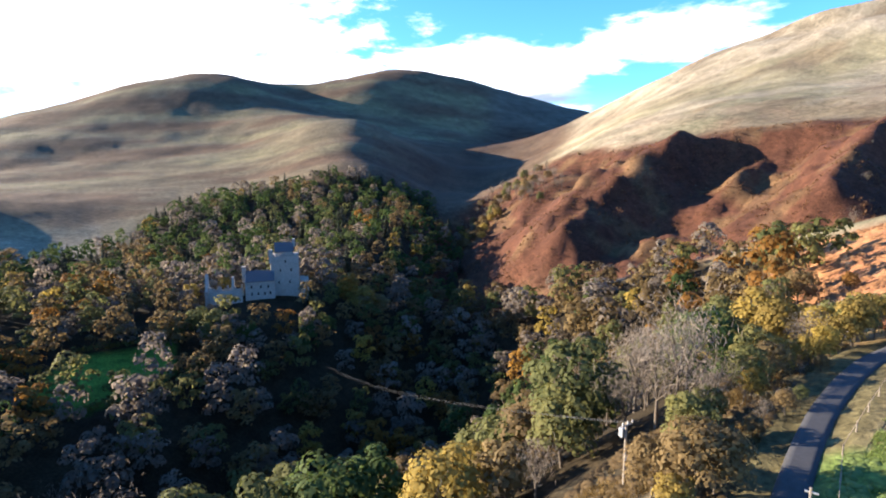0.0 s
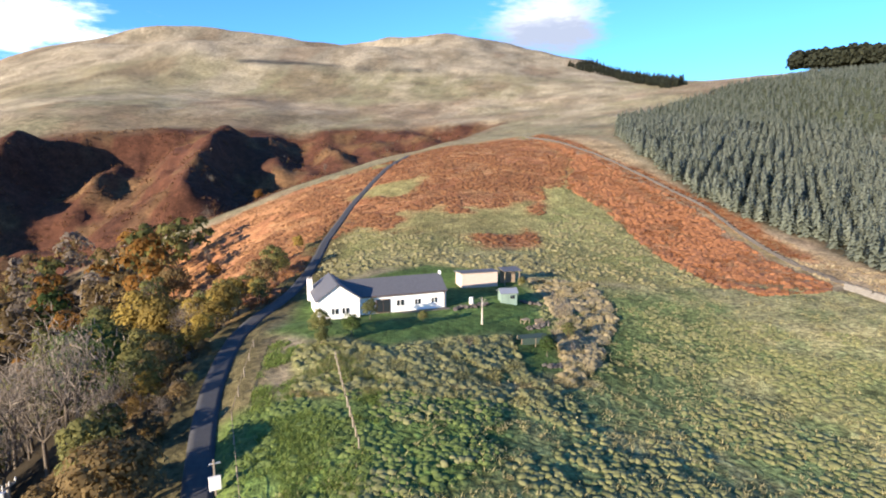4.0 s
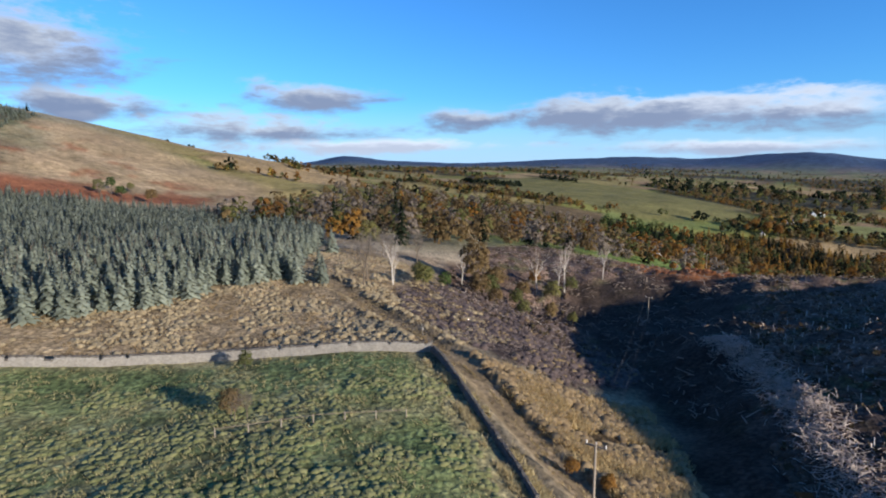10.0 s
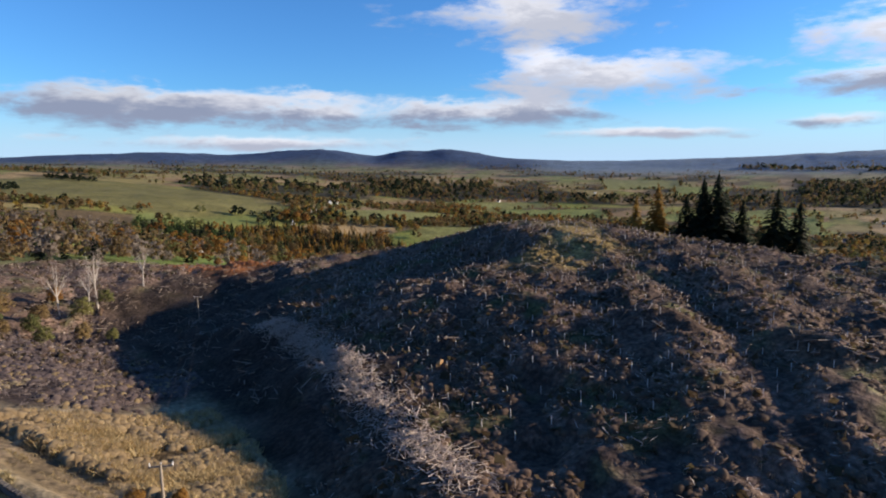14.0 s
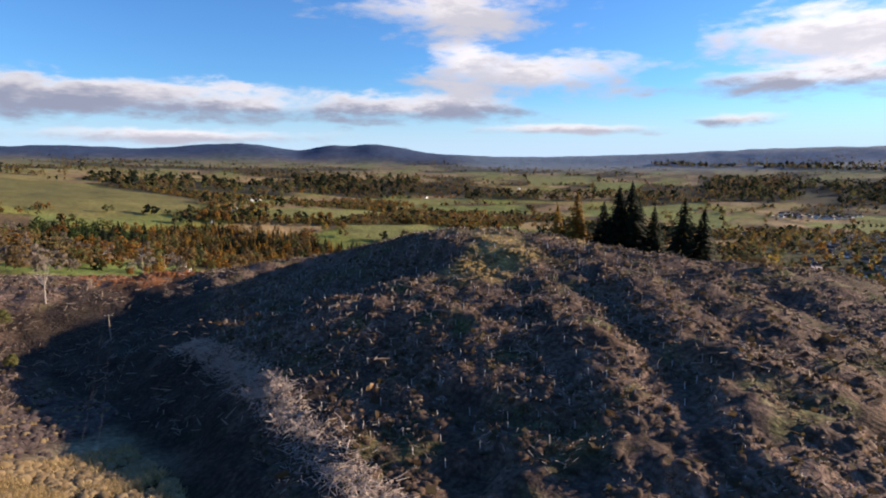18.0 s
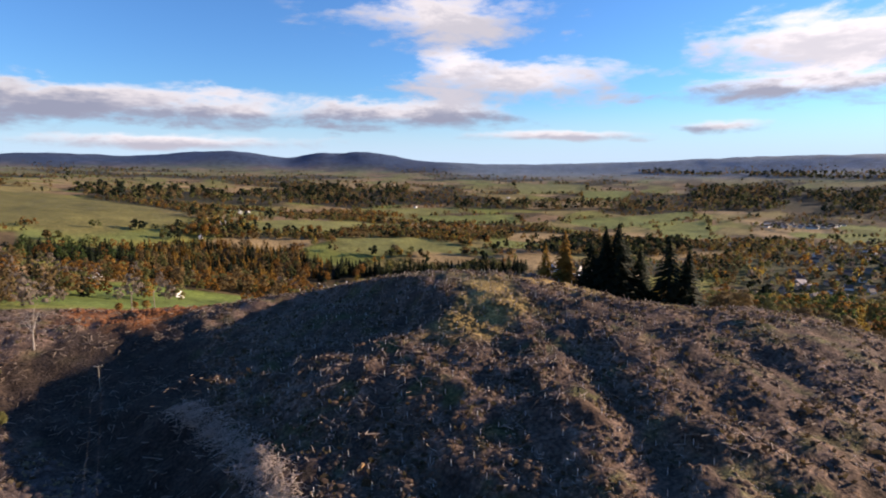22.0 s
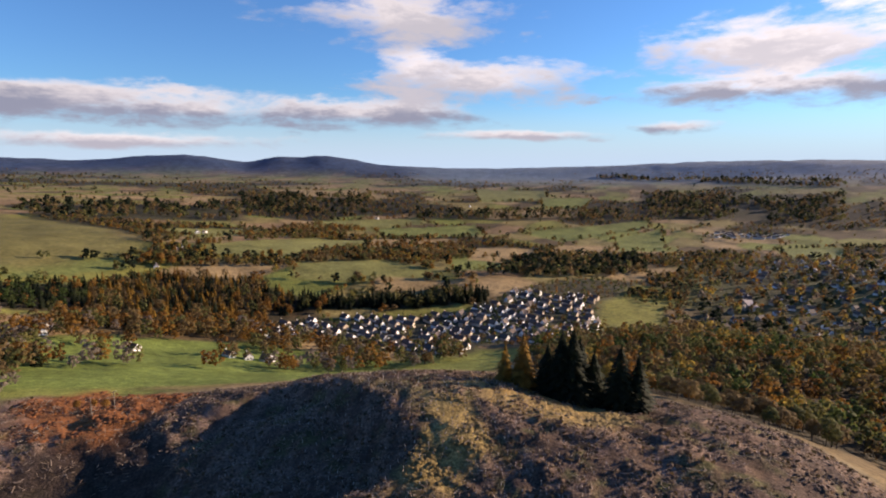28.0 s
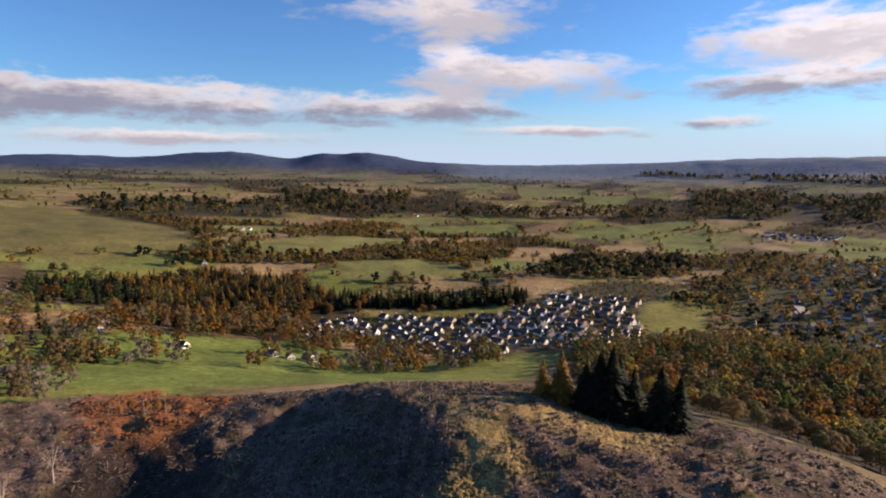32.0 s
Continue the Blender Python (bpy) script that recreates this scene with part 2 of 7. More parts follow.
GARDEN = ((52, 58), (51, 50), (54, 46), (54, 40), (66, 36), (73, 31.5), (62, 24), (66, 21), (74, 25), (84, 31), (96, 37), (106, 46), (98, 62), (72, 71))
HOME_BRACKEN = ((62, 72), (84, 110), (120, 150), (200, 190), (300, 175), (330, 140), (325, 120), (210, 22), (142, -14), (116, 22), (104, 50), (92, 70))
STRAW = ((34, -73), (63, -60), (89, -43), (141, -16), (209, 19), (320, 128), (345, 100), (237, 36), (150, -36), (112, -66), (90, -88), (108, -160), (60, -140), (30, -100))
SPRUCE = ((98, -56), (110, -48), (127, -42), (150, -32), (176, -20), (192, -12), (206, 6), (222, 22), (252, 40), (282, 57), (350, 84), (440, 104), (446, 10), (425, -30), (400, -75), (378, -112), (356, -150), (336, -205), (256, -245), (168, -215), (120, -165), (90, -112), (78, -98), (90, -88), (90, -70))
BRASH = ((-5, -62), (0, -90), (10, -112), (44, -118), (70, -150), (84, -235), (80, -300), (20, -312), (-55, -262), (-110, -190), (-185, -150), (-205, -80), (-170, -10), (-60, 20), (-14, -20), (-6, -40))
GLEN_WOOD = ((-20, 40), (14, 44), (36, 62), (60, 84), (150, 150), (130, 275), (70, 318), (10, 400), (20, 560), (-20, 740), (-140, 760), (-240, 740), (-300, 680), (-320, 600), (-285, 470), (-330, 420), (-420, 300), (-440, 160), (-300, 20), (-120, 0))
FAR_BRACKEN = ((-20, 420), (39, 322), (91, 300), (131, 280), (205, 240), (300, 230), (420, 230), (600, 270), (420, 465), (350, 505), (196, 600), (92, 760), (-30, 620))
YOUNG_WOOD = ((440, 100), (520, 124), (704, 62), (815, 18), (930, -40), (860, -150), (740, -190), (690, -226), (640, -216), (537, -150), (512, -140), (455, -100), (425, -40), (446, 10))
YOUNG_LOBE = ((653, -236), (700, -300), (690, -340), (656, -385), (600, -345), (540, -280), (564, -246), (572, -214), (620, -226))


PURPLE_BRASH = ((36, -85), (52, -96), (62, -112), (58, -150), (40, -172), (18, -132), (6, -112), (14, -92), (26, -82))
TAN_HOLLOW = ((30, -77), (22, -69), (14, -62), (4, -53), (-2, -46), (-4, -58), (-1, -78), (5, -96), (12, -92), (22, -82))
CRAG = ((770, 905), (850, 838), (930, 722), (985, 640))
BRACKEN_HILL = ((62, 74), (84, 108), (120, 148), (200, 188), (300, 174), (330, 140), (318, 126), (247, 76), (202, 67), (155, 56), (132, 49), (121, 58), (130, 72), (120, 84), (132, 108), (112, 104), (92, 88), (74, 76))
BRACKEN_STRIP = ((318, 128), (247, 78), (202, 66), (184, 46), (149, 24), (134, 13), (129, 9), (124, 0), (136, -13), (144, -13), (207, 22), (322, 132))
BRACKEN_BEYOND = ((329, 130), (236, 59), (207, 21), (170, -6), (166, -14), (202, 5), (228, 29), (245, 46), (267, 69), (345, 128))
GREEN_WEDGE = ((206, 66), (188, 50), (160, 40), (140, 26), (124, 20), (120, 44), (136, 48), (156, 56), (196, 72))


BURN = ((-160, 60), (-56, 150), (-6, 225), (6, 300), (5, 420), (20, 640))
# line, drop, width, share of the drop that rises above the old crest, fade at the ends
BANKS = (
    (((-2, -138), (-12, -95), (-12, -75), (-16, -58)), 3.6, 12.0, 0.5, 22),
    (((1245, 895), (1003, 1055), (775, 1200)), -30.0, 42.0, 0.5, 120),
    (((-72, -215), (-84, -190), (-82, -165), (-79, -140), (-74, -122)), 7.0, 20.0, 0.22, 14),
)
# spurs with a sharp crest: line from top to bottom, height, reach to the west, reach to the east, fade at the ends
SPURS = (
    (((224, 534), (184, 495), (148, 463), (112, 432), (84, 396)), 25.0, 75.0, 34.0, 40),
    (((140, 462), (103, 449), (79, 432), (60, 412)), 9.0, 26.0, 14.0, 20),
    (((352, 442), (300, 402), (250, 356), (222, 326)), 24.0, 60.0, 30.0, 40),
    (((400, 440), (362, 388), (330, 350)), 9.0, 34.0, 20.0, 30),
    (((190, 548), (156, 526), (128, 508)), 6.0, 22.0, 12.0, 20),
    (((272, 486), (236, 452), (204, 420)), 8.0, 26.0, 14.0, 24),
    (((318, 462), (284, 430), (258, 400)), 6.0, 22.0, 12.0, 20),
    (((440, 400), (412, 366), (384, 334)), 6.0, 24.0, 13.0, 24),
    (((330, 505), (289, 528), (228, 536), (160, 507), (123, 494), (91, 470)), 9.0, 40.0, 24.0, 40),
)
# ditches down the felled hill: line, depth, width of the steep western lip
DITCHES = (
    (((-96, -118), (-90, -97), (-88, -84)), 1.2, 3.2),
    (((-84, -84), (-74, -65), (-67, -53), (-61, -45)), 2.3, 3.6),
    (((-106, -84), (-94, -62), (-88, -51)), 1.0, 3.2),
    (((-136, -100), (-121, -72), (-117, -57)), 1.2, 3.6),
    (((-70, -96), (-60, -76), (-52, -58)), 0.9, 3.2),
    (((-40, -92), (-36, -70), (-32, -50)), 0.7, 3.0),
)


# hollow left bare of brash, its ground darkened to stand for shade
SHADED_HOLLOW = ((38, -190), (16, -221), (-9, -232), (-22, -196), (-15, -160), (-14, -130), (-12, -102), (-11, -62), (-5, -60), (-2, -78), (5, -98), (10, -116), (20, -137), (34, -164))
RUSSET_PATCH = ((-4, -212), (-26, -236), (-40, -262), (-6, -318), (30, -300), (22, -232))
GOLD_PATCHES = (((-112, -118), (-122, -108), (-142, -104), (-158, -120), (-156, -146), (-140, -140), (-124, -128)), ((-60, -112), (-74, -104), (-92, -112), (-100, -140), (-92, -150), (-78, -128)))
LUSH = ((23, 34), (32, 43), (38, 40), (44, 36), (56, 24), (40, 18), (27, 22))
STRAW_EDGE = ((38.2, 41.2), (41.3, 37.0), (45.8, 32.2), (51.6, 26.9), (58.4, 22.2), (66, 17.5))
BRACKEN_LANE = ((84, 96), (98, 101), (127, 121), (160, 140), (200, 160), (232, 178), (206, 204), (166, 222), (136, 230), (104, 166), (90, 118))
PLOT = ((56, 60), (66, 49), (80, 38), (100, 40), (100, 50), (78, 64), (64, 72))
WINDROW = ((-4, -126), (-12, -100), (-14, -78), (-17, -44))
# bearing, half width in degrees, height
FAR_HILLS = ((-146, 3, 55), (-151, 5, 30), (-167, 8, 40), (-176, 7, 55), (-186, 5, 72), (-191, 4, 70), (-197, 2.2, 70), (-201.5, 3.5, 95), (-206, 6, 40), (-222, 16, 32), (-244, 14, 62))


def rough_height(x, y):
    """Ground height before banks and beds."""
    r = np.hypot(x, y)
    u = (y + 0.25 * x) / np.sqrt(r * r + 62500.0)
    z = 150 + 60 * np.tanh(1.2 * u) * (1 - np.exp(-r / 400)) + 0.02 * r
    for cx, cy, s, h in LANDFORMS:
        z = z + h * np.exp(-((x - cx) ** 2 + (y - cy) ** 2) / (2 * s * s))
    return z


def ground_height(x, y):
    x, y = np.atleast_1d(np.asarray(x, float)), np.atleast_1d(np.asarray(y, float))
    r = np.hypot(x, y)
    z = rough_height(x, y)
    # gullies that run down the far bracken slope
    b = smooth(-10, 40, inside(x, y, FAR_BRACKEN))
    q, s = x * 0.62 - y * 0.30, x * 0.3 + y * 0.62
    q, s = q + 70 * (fbm(x, y, 110, 3) - 0.5), s + 50 * (fbm(x + 300, y, 110, 3) - 0.5)
    cut = 1 - np.abs(2 * fbm(q, s * 0.25, 42, 3) - 1) * 1.9
    z = z - b * (7 * np.clip(cut, 0, 1) ** 1.3 + 7 * fbm(q, s * 0.35, 17, 4) + 14 * (fbm(x + 40, y, 38, 4) - 0.5) + 5 * fbm(x, y, 7, 3))
    # broken ground, growing with distance up on the hills
    hills = smooth(600, 1500, r) * smooth(-300, 400, y)
    z = z + hills * 46 * (fbm(x, y, 420, 5) - 0.5) + smooth(120, 500, r) * 8 * (fbm(x, y, 90, 4) - 0.5)
    # furrows of the felled hill
    f = smooth(0, 12, inside(x, y, BRASH))
    z = z + f * (2.9 * (fbm(x + 0.3 * y, y * 0.3, 6.5, 3) - 0.5) + 2.4 * (fbm(x, y, 30, 2) - 0.5) + 1.5 * (fbm(x, y, 4.5, 2) - 0.5) + 1.2 * (fbm(x + 70, y, 2.6, 2) - 0.5))
    z = z + 0.5 * (fbm(x, y, 6, 3) - 0.5) * smooth(0, 25, r)
    # banks: higher on the west side, dropping to the east, fading out at both ends
    for line, drop, width, up, fade in BANKS:
        e = line_side(x, y, line)
        ends = 1 - smooth(0, fade, np.sqrt(np.maximum(along(x, y, line) ** 2 - e * e, 0)))
        z = z + ends * drop * (up * smooth(-3 * width, 0, e) - smooth(0, width, e) + (1 - up) * smooth(1.8 * width, 3.2 * width, e))
    for line, high, west, east, fade in SPURS:
        e, far = line_side(x, y, line), along(x, y, line)
        ends = 1 - smooth(0, fade, np.sqrt(np.maximum(far ** 2 - e * e, 0)))
        e = e + 9 * (fbm(x, y, 26, 3) - 0.5)
        z = z + ends * high * np.where(e > 0, np.clip(1 - e / west, 0, 1) ** 1.3, np.clip(1 + e / east, 0, 1) ** 1.1)
        z = z - ends * high * 0.3 * np.exp(-((e + 1.5 * east) / east) ** 2)
    for line, deep, wide in DITCHES:
        e, far = line_side(x, y, line), along(x, y, line)
        ends = 1 - smooth(0, 12, np.sqrt(np.maximum(far ** 2 - e * e, 0)))
        e = 2.5 * (fbm(x, y, 9, 2) - 0.5) - e
        z = z - ends * deep * np.where(e > 0, np.exp(-(e / wide) ** 2), np.exp(-(e / (1.8 * wide)) ** 2)) + ends * 0.2 * deep * np.exp(-((e - 2.2 * wide) / wide) ** 2)
    # the farm track's bench and the lip beside it
    d = along(x, y, FARM_TRACK)
    z = z - 0.5 * (1 - smooth(1.6, 3.0, d)) + 0.5 * np.exp(-((d - 3.6) / 1.1) ** 2)
    # the hills across the plain
    if r.max() > 3500:
        bearing = np.degrees(np.arctan2(-x, y))
        bearing = np.where(bearing > 75, bearing - 360, bearing)
        rise = np.zeros_like(x)
        for ca, w, h in FAR_HILLS:
            rise = rise + h * np.exp(-((bearing - ca) / w) ** 2)
        z = z + rise * smooth(4000, 4700, r) * (0.85 + 0.3 * fbm(bearing * 3, r, 7, 3))
    # tussocky pasture
    p = smooth(-2, 3, np.maximum(inside(x, y, FIELD), np.maximum(inside(x, y, STRAW), inside(x, y, HOME_BRACKEN))))
    z = z + p * smooth(260, 120, r) * (0.2 * fbm(x, y, 1.9, 2) - 0.1)
    # the deep glen of the burn and the castle's knoll
    z = z - 31 * np.exp(-(along(x, y, BURN) / 44) ** 2) + 9 * np.exp(-((x + 96) ** 2 + (y - 306) ** 2) / 2200)
    # levelled plot under the bungalow
    plot = smooth(-5, 3, inside(x, y, PLOT))
    z = z * (1 - 0.92 * plot) + 176.2 * 0.92 * plot
    # road bed
    d = along(x, y, ROAD)
    z = z - 0.35 * (1 - smooth(1.6, 3.2, d))
    return z


def line_side(x, y, line):
    """Signed distance to a line of points that runs on past its ends, positive to the right of the way it runs."""
    best, sign = np.full(x.shape, 1e12), np.ones(x.shape)
    last = len(line) - 2
    for k, ((x0, y0), (x1, y1)) in enumerate(zip(line, line[1:])):
        dx, dy = x1 - x0, y1 - y0
        u = np.clip(((x - x0) * dx + (y - y0) * dy) / (dx * dx + dy * dy), -1e6 if k == 0 else 0, 1e6 if k == last else 1)
        d = (x - x0 - u * dx) ** 2 + (y - y0 - u * dy) ** 2
        near = d < best
        best = np.where(near, d, best)
        sign = np.where(near, np.sign((x - x0) * dy - (y - y0) * dx), sign)
    return sign * np.sqrt(best)


def ground_z(x, y):
    return float(ground_height(x, y)[0])


# ---- materials ----
def nodes_of(name):
    m = bpy.data.materials.new(name)
    m.use_nodes = True
    nt = m.node_tree
    return m, nt, nt.nodes["Principled BSDF"]


def simple(name, colour, rough=0.85, vary=0.25, scale=3.0, metal=0.0, bump=0.0, random_tint=0.0, object_space=True):
    """A surface of one colour with noise at two scales, bump and a tint that differs from object to object."""
    m, nt, b = nodes_of(name)
    tc = nt.nodes.new("ShaderNodeTexCoord")
    n1, n2 = nt.nodes.new("ShaderNodeTexNoise"), nt.nodes.new("ShaderNodeTexNoise")
    for n, s in ((n1, scale), (n2, scale * 7)):
        n.inputs["Scale"].default_value = s
        n.inputs["Detail"].default_value = 4
        nt.links.new(tc.outputs["Object"], n.inputs["Vector"])
    add = nt.nodes.new("ShaderNodeMath")
    add.operation = "ADD"
    nt.links.new(n1.outputs["Fac"], add.inputs[0])
    nt.links.new(n2.outputs["Fac"], add.inputs[1])
    mr = nt.nodes.new("ShaderNodeMapRange")
    mr.inputs["From Min"].default_value, mr.inputs["From Max"].default_value = 0.6, 1.4
    mr.inputs["To Min"].default_value, mr.inputs["To Max"].default_value = 1 - vary, 1 + vary
    nt.links.new(add.outputs[0], mr.inputs["Value"])
    val = mr.outputs[0]
    hsv = nt.nodes.new("ShaderNodeHueSaturation")
    hsv.inputs["Color"].default_value = (*colour, 1)
    if random_tint:
        oi = nt.nodes.new("ShaderNodeObjectInfo")
        r = nt.nodes.new("ShaderNodeMapRange")
        r.inputs["To Min"].default_value, r.inputs["To Max"].default_value = 1 - random_tint, 1 + random_tint
        nt.links.new(oi.outputs["Random"], r.inputs["Value"])
        mul = nt.nodes.new("ShaderNodeMath")
        mul.operation = "MULTIPLY"
        nt.links.new(val, mul.inputs[0])
        nt.links.new(r.outputs[0], mul.inputs[1])
        val = mul.outputs[0]
        h = nt.nodes.new("ShaderNodeMapRange")
        h.inputs["To Min"].default_value, h.inputs["To Max"].default_value = 0.5 - 0.05 * random_tint, 0.5 + 0.05 * random_tint
        nt.links.new(oi.outputs["Random"], h.inputs["Value"])
        nt.links.new(h.outputs[0], hsv.inputs["Hue"])
    nt.links.new(val, hsv.inputs["Value"])
    nt.links.new(hsv.outputs[0], b.inputs["Base Color"])
    b.inputs["Roughness"].default_value = rough
    b.inputs["Metallic"].default_value = metal
    b.inputs["Specular IOR Level"].default_value = 0.3
    if bump:
        bp = nt.nodes.new("ShaderNodeBump")
        bp.inputs["Strength"].default_value = bump
        bp.inputs["Distance"].default_value = 0.05
        nt.links.new(n2.outputs["Fac"], bp.inputs["Height"])
        nt.links.new(bp.outputs[0], b.inputs["Normal"])
    return m


def ground_material():
    m, nt, b = nodes_of("ground")
    at = nt.nodes.new("ShaderNodeVertexColor")
    at.layer_name = "cover"
    geo = nt.nodes.new("ShaderNodeNewGeometry")
    noises = []
    for s, d in ((1.1, 6), (0.18, 5), (0.022, 5), (0.0065, 6)):
        n = nt.nodes.new("ShaderNodeTexNoise")
        n.inputs["Scale"].default_value, n.inputs["Detail"].default_value = s, d
        n.inputs["Roughness"].default_value = 0.65
        nt.links.new(geo.outputs["Position"], n.inputs["Vector"])
        noises.append(n)
    scale = nt.nodes.new("ShaderNodeVectorMath")
    scale.operation = "SCALE"
    scale.inputs["Scale"].default_value = 0.62
    nt.links.new(at.outputs["Color"], scale.inputs[0])
    col = scale.outputs[0]
    for n, lo, hi in zip(noises, (0.45, 0.62, 0.72, 0.84), (1.7, 1.45, 1.30, 1.17)):
        r = nt.nodes.new("ShaderNodeMapRange")
        r.inputs["From Min"].default_value, r.inputs["From Max"].default_value = 0.3, 0.7
        r.inputs["To Min"].default_value, r.inputs["To Max"].default_value = lo, hi
        nt.links.new(n.outputs["Fac"], r.inputs["Value"])
        mx = nt.nodes.new("ShaderNodeMix")
        mx.data_type, mx.blend_type = "RGBA", "MULTIPLY"
        mx.inputs["Factor"].default_value = 1
        nt.links.new(col, mx.inputs["A"])
        nt.links.new(r.outputs[0], mx.inputs["B"])
        col = mx.outputs["Result"]
    # tussocks: rounded clumps, shade painted into the gaps, as thick as the cover says
    vor, warp, mulw = nt.nodes.new("ShaderNodeTexVoronoi"), nt.nodes.new("ShaderNodeTexNoise"), nt.nodes.new("ShaderNodeVectorMath")
    vor.inputs["Scale"].default_value, warp.inputs["Scale"].default_value, warp.inputs["Detail"].default_value = 1.35, 0.9, 2
    mulw.operation = "MULTIPLY_ADD"
    mulw.inputs[1].default_value = (1.5, 1.5, 0.5)
    nt.links.new(geo.outputs["Position"], warp.inputs["Vector"])
    nt.links.new(warp.outputs["Color"], mulw.inputs[0])
    nt.links.new(geo.outputs["Position"], mulw.inputs[2])
    nt.links.new(mulw.outputs[0], vor.inputs["Vector"])
    tus = nt.nodes.new("ShaderNodeMapRange")
    tus.inputs["From Min"].default_value, tus.inputs["From Max"].default_value = 0.25, 0.75
    tus.inputs["To Min"].default_value, tus.inputs["To Max"].default_value = 1.25, 0.58
    nt.links.new(vor.outputs["Distance"], tus.inputs["Value"])
    mx = nt.nodes.new("ShaderNodeMix")
    mx.data_type, mx.blend_type = "RGBA", "MULTIPLY"
    nt.links.new(at.outputs["Alpha"], mx.inputs["Factor"])
    nt.links.new(col, mx.inputs["A"])
    nt.links.new(tus.outputs[0], mx.inputs["B"])
    nt.links.new(mx.outputs["Result"], b.inputs["Base Color"])
    b.inputs["Roughness"].default_value = 0.95
    b.inputs["Specular IOR Level"].default_value = 0.1
    high = nt.nodes.new("ShaderNodeMath")
    high.operation = "MULTIPLY"
    nt.links.new(tus.outputs[0], high.inputs[0])
    nt.links.new(at.outputs["Alpha"], high.inputs[1])
    both = nt.nodes.new("ShaderNodeMath")
    both.operation = "MULTIPLY_ADD"
    both.inputs[1].default_value = 0.6
    nt.links.new(high.outputs[0], both.inputs[0])
    nt.links.new(noises[0].outputs["Fac"], both.inputs[2])
    bp = nt.nodes.new("ShaderNodeBump")
    bp.inputs["Strength"].default_value, bp.inputs["Distance"].default_value = 0.8, 0.36
    nt.links.new(both.outputs[0], bp.inputs["Height"])
    nt.links.new(bp.outputs[0], b.inputs["Normal"])
    return m


# ---- helpers for meshes ----
def mesh_object(name, verts, faces, material, parent=None, label="", smooth_shade=False):
    me = bpy.data.meshes.new(name)
    me.from_pydata([tuple(v) for v in verts], [], [tuple(f) for f in faces])
    if material:
        me.materials.append(material)
    if smooth_shade:
        me.polygons.foreach_set("use_smooth", np.ones(len(me.polygons), bool))
    ob = new(name, me)
    if parent is not None:
        ob.parent = parent
    if label:
        ob["label"] = label
    return ob


def part(name, bm, material, parent=None, label=""):
    me = bpy.data.meshes.new(name)
    bm.to_mesh(me)
    bm.free()
    me.materials.append(material)
    ob = new(name, me)
    if parent is not None:
        ob.parent = parent
    if label:
        ob["label"] = label
    return ob


def thing(name, m, label, category, group="", kind=""):
    ob = new(name)
    ob.empty_display_size = 0.5
    ob.matrix_basis = m
    return tagged(ob, label, category, group, kind)

# ---- ground ----
GOLF = ((70, -340), (66, -447), (54, -500), (-10, -522), (-138, -536), (-200, -470), (-236, -420), (-180, -320), (-60, -320))
HILL_TRACK = ((366, -162), (438, -196), (499, -150), (584, -208), (640, -215))
KNOLL = ((-80, -1000), (60, -860), (300, -1000), (520, -1300), (420, -1600), (150, -1560), (-60, -1250))
LAWN = ((-165, 205), (-135, 195), (-120, 235), (-132, 262), (-168, 240))
ROUGH_PLOT = ((47, 49), (51, 48), (53, 45), (53.6, 40), (66, 35.5), (72.6, 31.2), (61.5, 24), (61, 19), (54, 19), (48, 26), (41, 35), (39, 41))
FIELD_COLOURS = ((0.25, 0.245, 0.06), (0.29, 0.23, 0.085), (0.22, 0.21, 0.06), (0.38, 0.27, 0.13), (0.30, 0.245, 0.09), (0.23, 0.255, 0.06), (0.32, 0.21, 0.105), (0.14, 0.10, 0.05))
MID_WOOD = ((91, -633), (108, -763), (58, -788), (-11, -786), (-96, -843), (-210, -798), (-240, -700), (-391, -655), (-498, -622), (-457, -587), (-366, -614), (-256, -655), (-208, -645), (-110, -560), (-20, -560), (3, -660))


WEST_WOOD = ((-196, -176), (-214, -100), (-300, -40), (-520, -90), (-700, -170), (-620, -260), (-560, -350), (-470, -385), (-390, -400), (-330, -360), (-250, -260))
OLD_VILLAGE = ((-600, -200), (-540, -390), (-740, -470), (-1000, -600), (-1350, -680), (-1500, -400), (-1050, -160), (-760, -120))
VILLAGE_GROUND = ((-127, -558), (-173, -618), (-233, -633), (-290, -606), (-352, -588), (-418, -569), (-464, -585), (-550, -619), (-711, -659), (-846, -613), (-629, -528), (-554, -472), (-490, -405), (-380, -393), (-346, -440), (-285, -405), (-268, -437), (-216, -521), (-176, -546))
LARCH_WOOD = ((3, -676), (-63, -636), (-208, -645), (-232, -706), (-210, -798), (-96, -843), (-11, -786))
SPRUCE_BELT = ((-211, -656), (-256, -656), (-366, -615), (-457, -588), (-498, -622), (-391, -652), (-240, -692))
PINE_WOOD = ((91, -633), (108, -763), (58, -788), (-11, -786), (3, -676))
BEECH_EDGE = ((30, -640), (20, -560), (-110, -556), (-190, -636), (-63, -632))
PASTURES = (((-742, -1502), (-1118, -1492), (-1023, -1309), (-680, -1309)), ((-570, -848), (-786, -888), (-646, -744), (-515, -748)), ((-1155, -1308), (-1791, -1313), (-1665, -1197), (-1147, -1110)), ((-1329, -1085), (-1684, -1167), (-1252, -855), (-1139, -910)), ((-1536, -720), (-1728, -634), (-1431, -522), (-1367, -616)), ((-1934, -2030), (-2177, -1926), (-1851, -1667), (-1631, -1711)), ((126, -917), (-61, -935), (-55, -871), (111, -795)))
